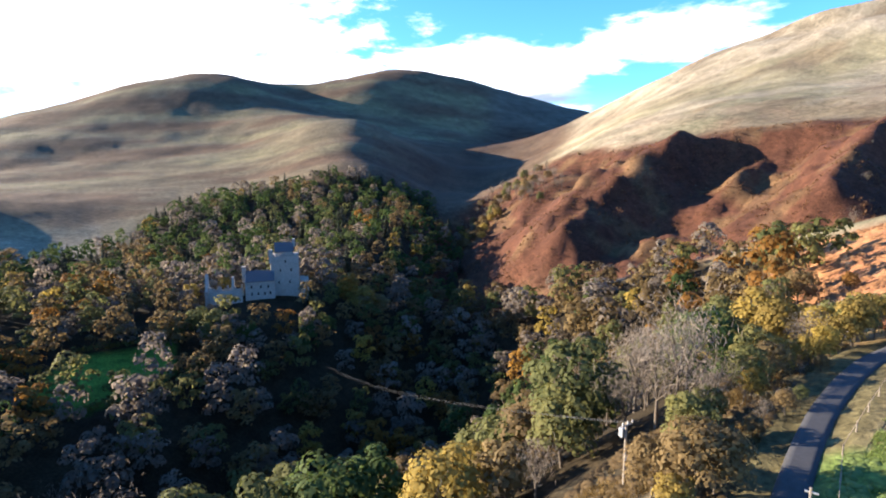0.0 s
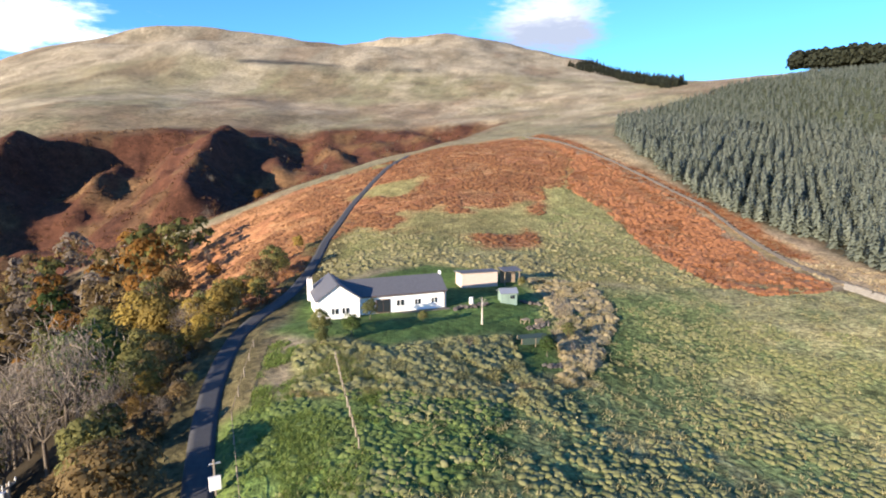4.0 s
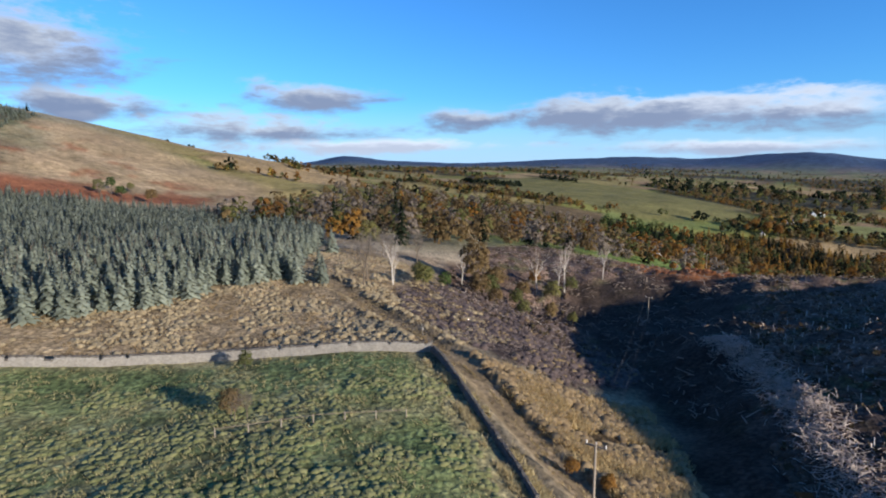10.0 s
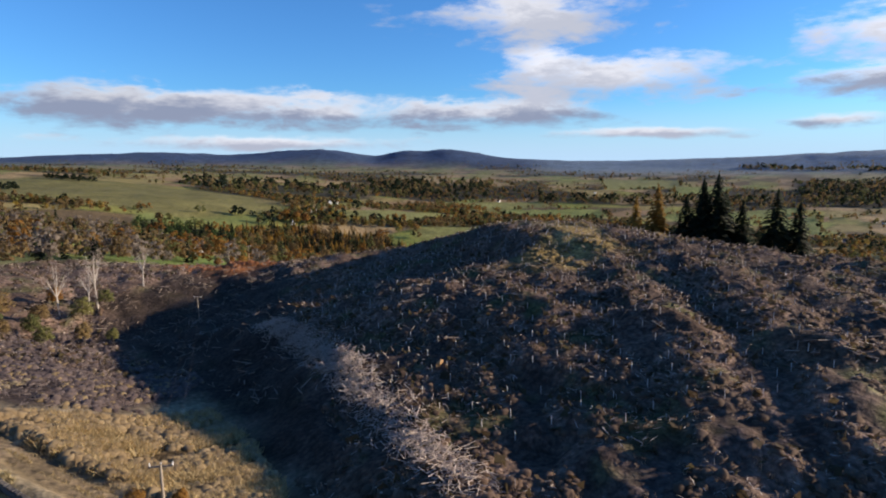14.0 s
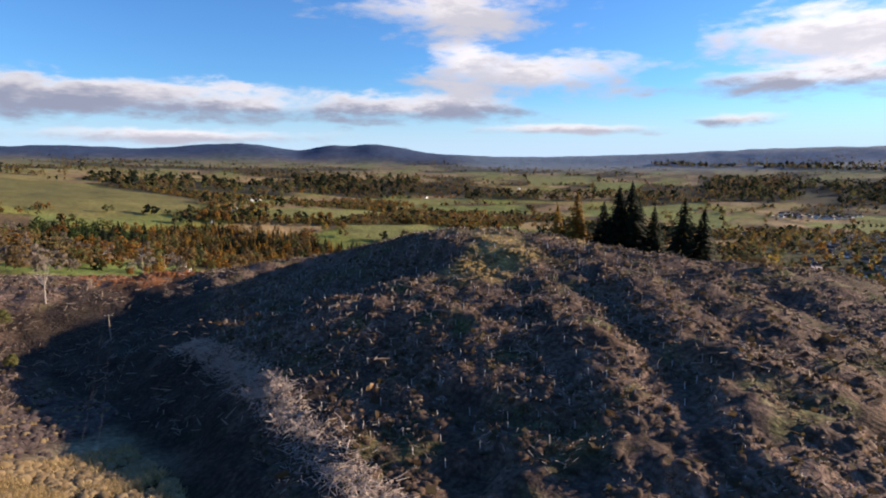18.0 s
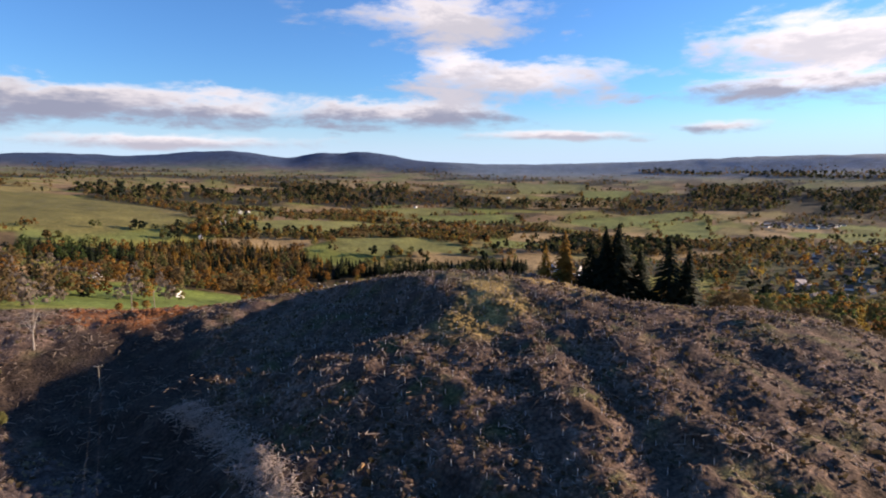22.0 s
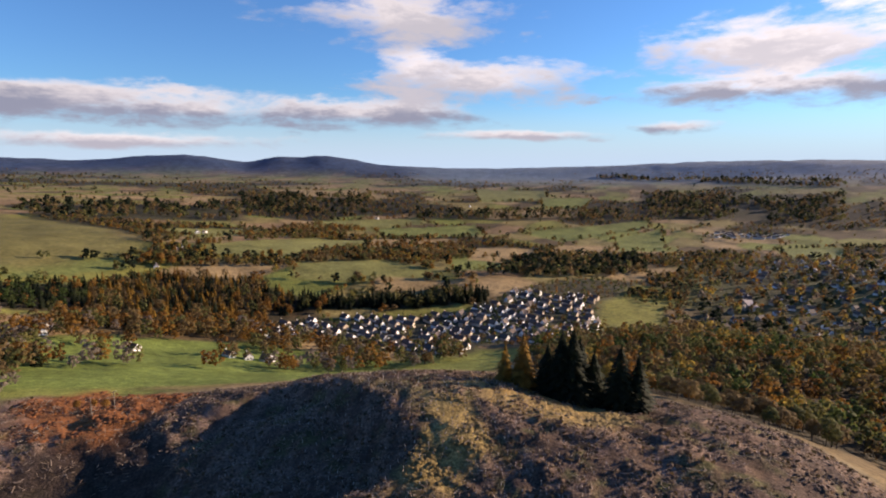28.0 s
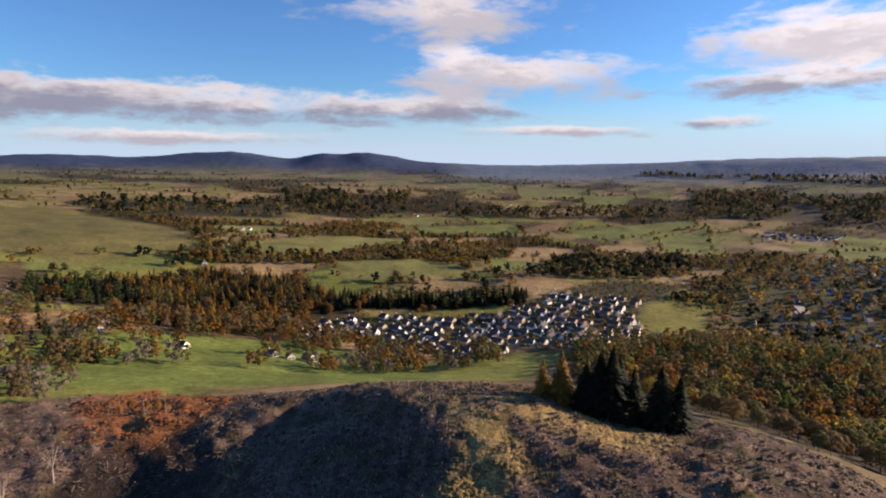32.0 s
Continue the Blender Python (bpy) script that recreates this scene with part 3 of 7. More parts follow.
MEADOWS = (((-177, -1042), (-451, -1243), (-766, -1247), (-300, -914), (-182, -927)), ((-289, -880), (-451, -869), (-515, -716), (-357, -725), (-258, -789)), ((-1951, -2608), (-2220, -2287), (-1880, -1935), (-1540, -2015)), ((-633, -1686), (-1017, -1692), (-980, -1559), (-608, -1530)), ((-913, -603), (-1028, -524), (-962, -518), (-887, -564)), ((-108, -1280), (-267, -1403), (-470, -1422), (-192, -1128)))
STUBBLES = (((-633, -1282), (-921, -1283), (-752, -1119), (-522, -1086)), ((-1853, -1110), (-1774, -835), (-1670, -770), (-1610, -861), (-1685, -1085)), ((-800, -2945), (-1309, -2707), (-1243, -2272), (-817, -2453)), ((-834, -1112), (-981, -1025), (-732, -794), (-620, -845)), ((-1110, -1073), (-1215, -990), (-1042, -880), (-940, -962)), ((-1381, -1769), (-1816, -1635), (-1598, -1492), (-1239, -1586)), ((-373, -757), (-518, -690), (-488, -650), (-340, -691)))
FAR_WOODS = (((-2553, -1916), (-3006, -1127), (-2296, -852), (-1882, -1356)), ((-622, -2578), (-1220, -2462), (-867, -1797), (-458, -1835)), ((112, -1774), (-495, -2059), (-394, -1651), (75, -1464)), ((-1103, -1835), (-1970, -1528), (-1762, -1365), (-990, -1649)), ((-3254, -2836), (-3554, -1340), (-3232, -1216), (-3072, -2676)))
COPSES = (((-474, -1533), (-754, -1607), (-664, -1380), (-414, -1253)), ((-464, -1171), (-614, -1309), (-815, -999), (-746, -878), (-567, -902)), ((-366, -872), (-508, -932), (-524, -835), (-393, -798)))
VILLAGE_WOOD = ((-780, -864), (-1074, -781), (-887, -643), (-700, -668), (-553, -706))


def field_cells(x, y):
    """Farm fields: a number for each field, and metres to its hedge."""
    u, v = x * 0.83 + y * 0.56, (y * 0.83 - x * 0.56) * 1.5
    size = 165.0
    u, v = u / size + 0.35 * fbm(x, y, 300, 2), v / size
    i, j = np.floor(u), np.floor(v)
    f1, f2, idn = np.full(u.shape, 9.0), np.full(u.shape, 9.0), np.zeros(u.shape)
    for a in (-1, 0, 1):
        for b in (-1, 0, 1):
            ci, cj = (i + a).astype(int) & 255, (j + b).astype(int) & 255
            px, py = i + a + 0.15 + 0.7 * TABLE[ci, cj], j + b + 0.15 + 0.7 * TABLE[cj, (ci + 57) & 255]
            d = np.hypot(u - px, v - py)
            near = d < f1
            f2 = np.where(near, f1, np.minimum(f2, d))
            idn = np.where(near, TABLE[(ci + 91) & 255, (cj + 13) & 255], idn)
            f1 = np.where(near, d, f1)
    return idn, (f2 - f1) * size * 0.5


def brash_rows(x, y):
    """How thick the brash lies: heaped in rows that run down the felled hill."""
    q = 0.84 * x - 0.54 * y + 5 * (fbm(x, y, 30, 2) - 0.5)
    return smooth(0.1, 0.8, 0.5 + 0.26 * np.cos(q * 2 * np.pi / 7.5) + 1.9 * (fbm(x, y, 8, 3) - 0.5))


def fern_gap(x, y):
    """Grassy openings among the bracken, fewer along the track."""
    return 0.9 * smooth(0.53, 0.62, fbm(x + 90, y - 40, 30, 4)) * (along(x, y, TRACK) > 22)


def cover_colours(x, y, z):
    """Base colour of the land by what grows on it, with painted shade and haze."""
    r = np.hypot(x, y)
    n1, n2, n3 = fbm(x, y, 7, 4), fbm(x + 500, y, 28, 4), fbm(x - 900, y, 160, 4)
    col = np.empty((len(x), 3))

    def lay(mask, *c):
        nonlocal col
        col = col * (1 - mask[:, None]) + np.asarray(c) * mask[:, None]

    def patch(poly, soft, jitter=0.0, size=12):
        return smooth(-soft, soft, inside(x, y, poly) + jitter * (fbm(x, y, size, 3) - 0.5) * 2)

    # moor grass everywhere, greener low down
    col[:] = (0.36, 0.29, 0.19)
    lay(smooth(0.42, 0.62, n3), 0.26, 0.23, 0.135)
    lay(0.6 * smooth(0.55, 0.75, n2), 0.28, 0.195, 0.12)
    # plain to the south
    south = smooth(-180, -320, y + 0.3 * x)
    pick, edge = field_cells(x, y)
    for k, c in enumerate(FIELD_COLOURS):
        lay(south * (np.floor(pick * len(FIELD_COLOURS)) == k), *c)
    lay(south * (1 - smooth(4, 10, edge)) * 0.5, 0.09, 0.075, 0.03)
    lay(south * smooth(0.56, 0.61, fbm(x + 0.3 * y, y * 1.8, 420, 3)) * smooth(900, 1500, r), 0.045, 0.04, 0.025)
    for woods in FAR_WOODS:
        lay(patch(woods, 30, 40, 120) * 0.9, 0.045, 0.042, 0.028)
    for fields, c in ((PASTURES, (0.205, 0.235, 0.065)), (MEADOWS, (0.235, 0.235, 0.075)), (STUBBLES, (0.37, 0.265, 0.125))):
        for poly in fields:
            lay(smooth(-4, 4, inside(x, y, poly)), *c)
    # distance haze painted in: far plain and hills turn greyer, bluer, paler
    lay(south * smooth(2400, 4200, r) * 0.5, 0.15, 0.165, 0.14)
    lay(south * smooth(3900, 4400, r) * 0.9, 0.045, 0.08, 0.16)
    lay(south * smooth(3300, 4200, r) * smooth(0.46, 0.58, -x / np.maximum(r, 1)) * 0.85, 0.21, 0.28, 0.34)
    lay(patch(GOLF, 6, 4), 0.165, 0.215, 0.05)
    lay(patch(KNOLL, 30, 30, 80), 0.20, 0.18, 0.06)
    streak = fbm(x * 0.5 + y * 0.2, y * 1.4 - x * 0.5, 130, 4)
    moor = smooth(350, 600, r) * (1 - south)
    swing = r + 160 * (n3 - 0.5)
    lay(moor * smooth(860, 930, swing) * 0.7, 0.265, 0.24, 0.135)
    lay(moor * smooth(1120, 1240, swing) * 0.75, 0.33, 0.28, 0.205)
    lay(moor * smooth(0.54, 0.64, streak) * 0.5, 0.20, 0.135, 0.085)
    lay(moor * smooth(0.44, 0.32, streak) * 0.5, 0.45, 0.375, 0.26)
    fine = fbm(x * 0.45 + y * 0.25, y * 1.5 - x * 0.6, 42, 3)
    lay(moor * smooth(0.58, 0.68, fine) * 0.45, 0.16, 0.125, 0.08)
    lay(moor * smooth(0.42, 0.30, fine) * 0.3, 0.44, 0.375, 0.265)
    # crag rock, its colour darkened to paint the face in shadow
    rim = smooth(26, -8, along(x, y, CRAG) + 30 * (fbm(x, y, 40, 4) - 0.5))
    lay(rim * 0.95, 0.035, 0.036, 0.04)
    # dark heather domes
    dome = (1 - south) * smooth(1300, 1700, r) * smooth(900, 1500, y - 1.2 * x)
    lay(0.75 * dome, 0.10, 0.085, 0.065)
    # western moor laid dull and dark, painting in the shade over it
    west = (1 - south) * smooth(520, 760, r) * smooth(0, 200, y - 1.5 * x - 500) * smooth(60, -60, x - 0.12 * (y - 700))
    lay(0.85 * west, 0.165, 0.13, 0.075)
    lay(west * smooth(0.5, 0.62, streak) * 0.7, 0.13, 0.075, 0.045)
    lay(west * smooth(0.45, 0.33, streak) * 0.6, 0.24, 0.215, 0.11)
    # side valley: brown bracken and heather, painted darker for the shade there
    lay((1 - smooth(120, 260, along(x, y, ((10, 640), (60, 960), (160, 1330), (330, 1900))) + 120 * (n3 - 0.5))) * (1 - smooth(40, 110, x - 0.28 * (y - 560))) * 0.85, 0.10, 0.062, 0.04)
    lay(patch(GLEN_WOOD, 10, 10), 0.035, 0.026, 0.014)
    bk = patch(FAR_BRACKEN, 12, 16, 40)
    lay(bk, 0.105, 0.045, 0.026)
    lay(bk * smooth(0.56, 0.7, n2) * 0.6, 0.19, 0.12, 0.055)
    lay(bk * smooth(0.55, 0.7, fbm(x + 77, y, 16, 3)) * 0.5, 0.07, 0.034, 0.024)
    lay(np.maximum(patch(YOUNG_WOOD, 12, 12, 40), patch(YOUNG_LOBE, 8, 8)), 0.075, 0.085, 0.045)
    lay(patch(SPRUCE, 4, 2), 0.05, 0.045, 0.025)
    lay(patch(STRAW, 3, 3), 0.46, 0.34, 0.19)
    lay(patch(STRAW, 3, 3) * smooth(0.5, 0.66, n1) * 0.6, 0.20, 0.14, 0.075)
    hb = patch(HOME_BRACKEN, 4, 3)
    lay(hb, 0.30, 0.27, 0.105)
    away = smooth(8, 30, -inside(x, y, GARDEN))
    fern = np.maximum(np.maximum(patch(BRACKEN_HILL, 4, 7), patch(BRACKEN_STRIP, 2, 3)) * (1 - patch(GREEN_WEDGE, 4, 6)), patch(BRACKEN_BEYOND, 2, 3))
    fern = np.maximum(fern * (1 - fern_gap(x, y)), patch(BRACKEN_LANE, 4, 5))
    lay(hb, 0.31, 0.29, 0.115)
    lay(hb * smooth(0.5, 0.65, n1) * 0.6, 0.20, 0.22, 0.075)
    lay(fern, 0.38, 0.19, 0.085)
    lay(fern * smooth(0.46, 0.62, n1) * 0.65, 0.30, 0.125, 0.06)
    lay(fern * smooth(0.60, 0.72, fbm(x + 31, y, 15, 3)) * 0.5, 0.36, 0.21, 0.10)
    lay(hb * (1 - away) * smooth(0.45, 0.6, n1), 0.36, 0.32, 0.15)
    lay(0.9 * (1 - smooth(3, 10, along(x, y, ROAD))) * smooth(170, 110, x), 0.10, 0.085, 0.035)
    fd = patch(FIELD, 3, 2)
    lay(fd, 0.215, 0.245, 0.095)
    # streaks of straw that run along the slope, and a lush band below the bungalow
    band = fbm(x * 0.35 + y * 0.2, y * 1.2 - x * 0.75, 22, 4)
    lay(fd * smooth(0.48, 0.60, band) * 0.7, 0.40, 0.35, 0.17)
    lay(fd * smooth(0.45, 0.33, band) * 0.7, 0.14, 0.19, 0.075)
    lay(fd * patch(((66, 18), (84, 12), (112, 4), (120, 14), (100, 34), (84, 30)), 5, 6) * 0.75, 0.115, 0.175, 0.05)
    lay(fd * smooth(0.55, 0.70, n1) * 0.45, 0.46, 0.39, 0.19)
    lay(fd * smooth(0.42, 0.30, n1) * 0.5, 0.10, 0.135, 0.045)
    lay(fd * (1 - smooth(5, 16, along(x, y, DYKE))) * smooth(0.4, 0.55, n1) * 0.6, 0.12, 0.15, 0.05)
    lay(patch(GARDEN, 1.5, 1), 0.105, 0.165, 0.045)
    lay(patch(ROUGH_PLOT, 1, 1), 0.24, 0.26, 0.085)
    lay(patch(ROUGH_PLOT, 1, 1) * smooth(0.5, 0.62, n1) * 0.7, 0.40, 0.35, 0.16)
    lay(patch(LUSH, 2, 2) * 0.85, 0.14, 0.215, 0.05)
    lay((1 - smooth(0.6, 1.6, along(x, y, STRAW_EDGE) + 1.2 * (n1 - 0.5))) * 0.9, 0.48, 0.40, 0.20)
    br = patch(BRASH, 4, 4)
    lay(br, 0.115, 0.078, 0.058)
    lay(br * smooth(0.52, 0.68, n2), 0.11, 0.07, 0.045)
    lay(br * brash_rows(x, y) * 0.8, 0.27, 0.185, 0.135)
    lay(br * smooth(0.58, 0.72, n1) * 0.7, 0.10, 0.11, 0.035)
    lay(br * smooth(0.35, 0.15, n2) * 0.5, 0.09, 0.07, 0.065)
    # straw bracken between the dyke and the brash
    purple = patch(PURPLE_BRASH, 4, 5)
    lay(purple, 0.075, 0.055, 0.048)
    lay(purple * smooth(0.5, 0.62, n1) * 0.8, 0.155, 0.115, 0.10)
    tan = patch(TAN_HOLLOW, 4, 5)
    lay(tan, 0.115, 0.08, 0.04)
    # dark strip behind the field dyke paints the shadow it casts
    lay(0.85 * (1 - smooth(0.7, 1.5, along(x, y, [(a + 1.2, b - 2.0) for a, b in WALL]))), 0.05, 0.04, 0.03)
    track = along(x, y, FARM_TRACK)
    lay(0.9 * (1 - smooth(2.6, 4.4, track + 1.5 * (n1 - 0.5))), 0.32, 0.24, 0.135)
    lay(0.75 * np.exp(-((track - 0.85) / 0.4) ** 2), 0.17, 0.125, 0.085)
    lay(0.7 * np.exp(-((track - 4.6) / 0.7) ** 2) * (x < 60), 0.07, 0.06, 0.045)
    lay(0.7 * np.exp(-((along(x, y, [(a + 2.0, b + 2.4) for a, b in DYKE]) - 0.3) / 1.0) ** 2), 0.40, 0.33, 0.17)
    # shade of the hollow painted into the ground colour
    lay(patch(SHADED_HOLLOW, 4, 5) * 0.9, 0.05, 0.037, 0.028)
    lay(patch(LAWN, 2, 1), 0.12, 0.23, 0.035)
    lay(patch(RUSSET_PATCH, 8, 10), 0.32, 0.125, 0.042)
    for gold in GOLD_PATCHES:
        lay(patch(gold, 5, 9), 0.42, 0.30, 0.11)
    lay(patch(((-112, -140), (-140, -140), (-150, -122), (-128, -112), (-112, -124)), 6, 14), 0.36, 0.25, 0.10)
    lay(patch(((-100, -170), (-118, -152), (-134, -130), (-128, -118), (-112, -128), (-100, -148)), 5, 10), 0.42, 0.29, 0.11)
    lay(patch(((-84, -184), (-100, -170), (-110, -150), (-96, -140), (-84, -160)), 5, 10) * 0.6, 0.24, 0.20, 0.08)
    lay(patch(((-120, -168), (-150, -150), (-170, -138), (-150, -125), (-118, -140)), 8, 8), 0.32, 0.20, 0.07)
    lay(0.8 * (1 - smooth(1.4, 2.6, along(x, y, [(a - 1.5, b + 1.5) for a, b in TRACK]))), 0.36, 0.27, 0.17)
    lay(np.maximum(patch(WEST_WOOD, 8, 8), patch(MID_WOOD, 8, 8)), 0.055, 0.045, 0.025)
    lay(patch(OLD_VILLAGE, 30, 30, 60) * 0.8, 0.07, 0.07, 0.035)
    lay(patch(((-110, -193), (-188, -148), (-205, -80), (-168, -8), (-60, 22), (-130, 60), (-310, 0), (-300, -60), (-214, -100), (-196, -176), (-150, -230)), 8, 6), 0.17, 0.12, 0.055)
    lay(patch(VILLAGE_GROUND, 10, 8), 0.085, 0.08, 0.05)
    lay(patch(((340, -150), (430, -200), (500, -300), (624, -361), (560, -440), (400, -420), (250, -320)), 20, 20, 60) * 0.8, 0.40, 0.29, 0.17)
    bare = smooth(0, 10, 12 - along(x, y, HILL_TRACK) + 8 * (n2 - 0.5))
    lay(bare, 0.40, 0.31, 0.20)
    open_hill = patch(((370, -140), (440, -200), (640, -330), (491, -345), (373, -360), (259, -307), (310, -130)), 20, 20, 60)
    red = np.maximum(patch(((439, -190), (420, -215), (404, -244), (385, -266), (350, -330), (330, -300), (352, -235), (362, -176)), 8, 10), patch(((575, -205), (560, -190), (500, -175), (480, -205), (520, -235), (560, -250)), 8, 10))
    lay(open_hill * (1 - bare) * np.maximum(red, 0.8 * smooth(0.56, 0.66, n2)), 0.26, 0.105, 0.05)
    lay(open_hill * (1 - bare) * (1 - red) * smooth(0.5, 0.38, n1) * 0.5, 0.25, 0.19, 0.10)
    lay(0.8 * (1 - smooth(3, 8, along(x, y, ((560, -190), (493, -214), (430, -180), (362, -150))))), 0.38, 0.29, 0.18)
    tussock = 0.25 + 0.75 * fd
    tussock = np.maximum(tussock, 0.75 * np.maximum(patch(STRAW, 3), hb))
    tussock = np.maximum(tussock, np.maximum(0.8 * br, tan)) * (1 - 0.9 * patch(GARDEN, 1)) * (1 - patch(LAWN, 1)) * (1 - 0.8 * south)
    tussock = np.maximum(tussock, patch(ROUGH_PLOT, 1))
    return np.column_stack([col, tussock])


def build_ground():
    # finer where the camera looks, coarse behind it
    seen = np.radians(np.arange(-256, 43, 0.36))
    rest = np.radians(np.linspace(43, 104, 40)[1:-1])
    az = np.concatenate([seen, rest])
    rad = [3.0]
    while rad[-1] < 4900:
        rad.append(rad[-1] * 1.018 + 0.12)
    rad = np.array(rad)
    A, R = np.meshgrid(az, rad)
    x, y = (-np.sin(A) * R).ravel(), (np.cos(A) * R).ravel()
    z = ground_height(x, y)
    na, nr = len(az), len(rad)
    i = np.arange(nr - 1)[:, None] * na
    j = np.arange(na)[None, :]
    k = (j + 1) % na
    faces = np.stack([i + j, i + k, i + na + k, i + na + j], -1).reshape(-1, 4)[:, ::-1]
    me = bpy.data.meshes.new("ground")
    me.vertices.add(len(x) + 1)
    me.vertices.foreach_set("co", np.append(np.stack([x, y, z], 1).ravel(), (0, 0, z[:na].mean())))
    centre = np.stack([np.full(na, len(x)), np.arange(na), (np.arange(na) + 1) % na], 1)
    loops = np.concatenate([faces.ravel(), centre.ravel()])
    me.loops.add(len(loops))
    me.loops.foreach_set("vertex_index", loops.astype(np.int32))
    sizes = np.concatenate([np.full(len(faces), 4), np.full(na, 3)])
    me.polygons.add(len(sizes))
    me.polygons.foreach_set("loop_start", np.concatenate([[0], np.cumsum(sizes)[:-1]]).astype(np.int32))
    me.polygons.foreach_set("use_smooth", np.ones(len(sizes), bool))
    me.update(calc_edges=True)
    at = me.color_attributes.new("cover", "FLOAT_COLOR", "POINT")
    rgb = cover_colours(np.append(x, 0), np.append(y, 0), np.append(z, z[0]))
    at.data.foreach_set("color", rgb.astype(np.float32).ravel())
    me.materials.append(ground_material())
    me.validate()
    return tagged(new("ground", me), "autumn hillside of grass, bracken, felled slopes and valley fields", "ground", "", "structure")


build_ground()

# ---- plants ----
def fast_mesh(name, verts, faces, material, smooth_shade=False, normals=None):
    """A mesh from arrays; faces all have the same number of corners. normals: one a vertex, so that a crown is shaded as one soft mass."""
    verts, faces = np.asarray(verts, np.float32), np.asarray(faces, np.int32)
    me = bpy.data.meshes.new(name)
    me.vertices.add(len(verts))
    me.vertices.foreach_set("co", verts.ravel())
    me.loops.add(faces.size)
    me.loops.foreach_set("vertex_index", faces.ravel())
    me.polygons.add(len(faces))
    me.polygons.foreach_set("loop_start", (np.arange(len(faces)) * faces.shape[1]).astype(np.int32))
    if smooth_shade:
        me.polygons.foreach_set("use_smooth", np.ones(len(faces), bool))
    me.update(calc_edges=True)
    if normals is not None:
        me.polygons.foreach_set("use_smooth", np.ones(len(faces), bool))
        me.normals_split_custom_set_from_vertices(np.asarray(normals, np.float32))
    if material:
        me.materials.append(material)
    return me


def foliage(name, colours, rough=0.8, gloss=0.15, through_leaf=0.42, joined=False):
    """Leaves: each tree and clump takes its own shade between the given colours; the light shines a little through."""
    m, nt, b = nodes_of(name)
    geo = nt.nodes.new("ShaderNodeNewGeometry")
    oi = nt.nodes.new("ShaderNodeObjectInfo")
    ramp = nt.nodes.new("ShaderNodeValToRGB")
    while len(ramp.color_ramp.elements) < len(colours):
        ramp.color_ramp.elements.new(0.5)
    for k, (e, c) in enumerate(zip(ramp.color_ramp.elements, colours)):
        e.position = k / (len(colours) - 1)
        e.color = (*c, 1)
    mul, add = nt.nodes.new("ShaderNodeMath"), nt.nodes.new("ShaderNodeMath")
    mul.operation, add.operation = "MULTIPLY", "MULTIPLY_ADD"
    mul.inputs[1].default_value = 0.72
    if joined:
        own = nt.nodes.new("ShaderNodeAttribute")
        own.attribute_name = "tree"
        mul.inputs[1].default_value = 0.88
        nt.links.new(own.outputs["Fac"], mul.inputs[0])
    else:
        nt.links.new(oi.outputs["Random"], mul.inputs[0])
    add.inputs[1].default_value = 0.07 if joined else 0.24
    nt.links.new(geo.outputs["Random Per Island"], add.inputs[0])
    nt.links.new(mul.outputs[0], add.inputs[2])
    nt.links.new(add.outputs[0], ramp.inputs["Fac"])
    val = nt.nodes.new("ShaderNodeHueSaturation")
    mr = nt.nodes.new("ShaderNodeMapRange")
    mr.inputs["To Min"].default_value, mr.inputs["To Max"].default_value = 0.54, 0.72
    nt.links.new(geo.outputs["Random Per Island"], mr.inputs["Value"])
    nt.links.new(mr.outputs[0], val.inputs["Value"])
    nt.links.new(ramp.outputs[0], val.inputs["Color"])
    nt.links.new(val.outputs[0], b.inputs["Base Color"])
    b.inputs["Roughness"].default_value = rough
    b.inputs["Specular IOR Level"].default_value = gloss
    if through_leaf:
        thin, both = nt.nodes.new("ShaderNodeBsdfTranslucent"), nt.nodes.new("ShaderNodeMixShader")
        nt.links.new(val.outputs[0], thin.inputs["Color"])
        both.inputs[0].default_value = through_leaf
        nt.links.new(b.outputs[0], both.inputs[1])
        nt.links.new(thin.outputs[0], both.inputs[2])
        nt.links.new(both.outputs[0], nt.nodes["Material Output"].inputs["Surface"])
    return m


LEAF_COLOURS = {
    "olive": ("leaves_olive", ((0.115, 0.13, 0.045), (0.19, 0.19, 0.065), (0.28, 0.25, 0.085))),
    "green": ("leaves_green", ((0.055, 0.09, 0.026), (0.095, 0.145, 0.04), (0.16, 0.19, 0.058))),
    "gold": ("leaves_gold", ((0.28, 0.20, 0.055), (0.42, 0.30, 0.068), (0.54, 0.39, 0.08))),
    "rust": ("leaves_rust", ((0.22, 0.11, 0.032), (0.33, 0.165, 0.038), (0.42, 0.23, 0.048))),
    "grey": ("twigs_grey", ((0.21, 0.17, 0.13), (0.30, 0.245, 0.19), (0.38, 0.315, 0.25))),
    "brown": ("leaves_brown", ((0.17, 0.118, 0.055), (0.26, 0.18, 0.078), (0.34, 0.245, 0.105))),
    "spruce": ("needles_spruce", ((0.23, 0.26, 0.205), (0.30, 0.335, 0.265), (0.38, 0.415, 0.335))),
    "dark": ("needles_dark", ((0.016, 0.026, 0.014), (0.028, 0.040, 0.020), (0.045, 0.058, 0.028))),
    "hill": ("needles_hill", ((0.055, 0.062, 0.042), (0.075, 0.085, 0.055), (0.095, 0.105, 0.07))),
    "larch": ("needles_larch", ((0.26, 0.15, 0.035), (0.36, 0.21, 0.04), (0.44, 0.27, 0.05))),
}
LEAF = {k: foliage(n, c) for k, (n, c) in LEAF_COLOURS.items()}
JOINED = {n: foliage(n + "_wood", c, through_leaf=0.55, joined=True) for n, c in LEAF_COLOURS.values()}
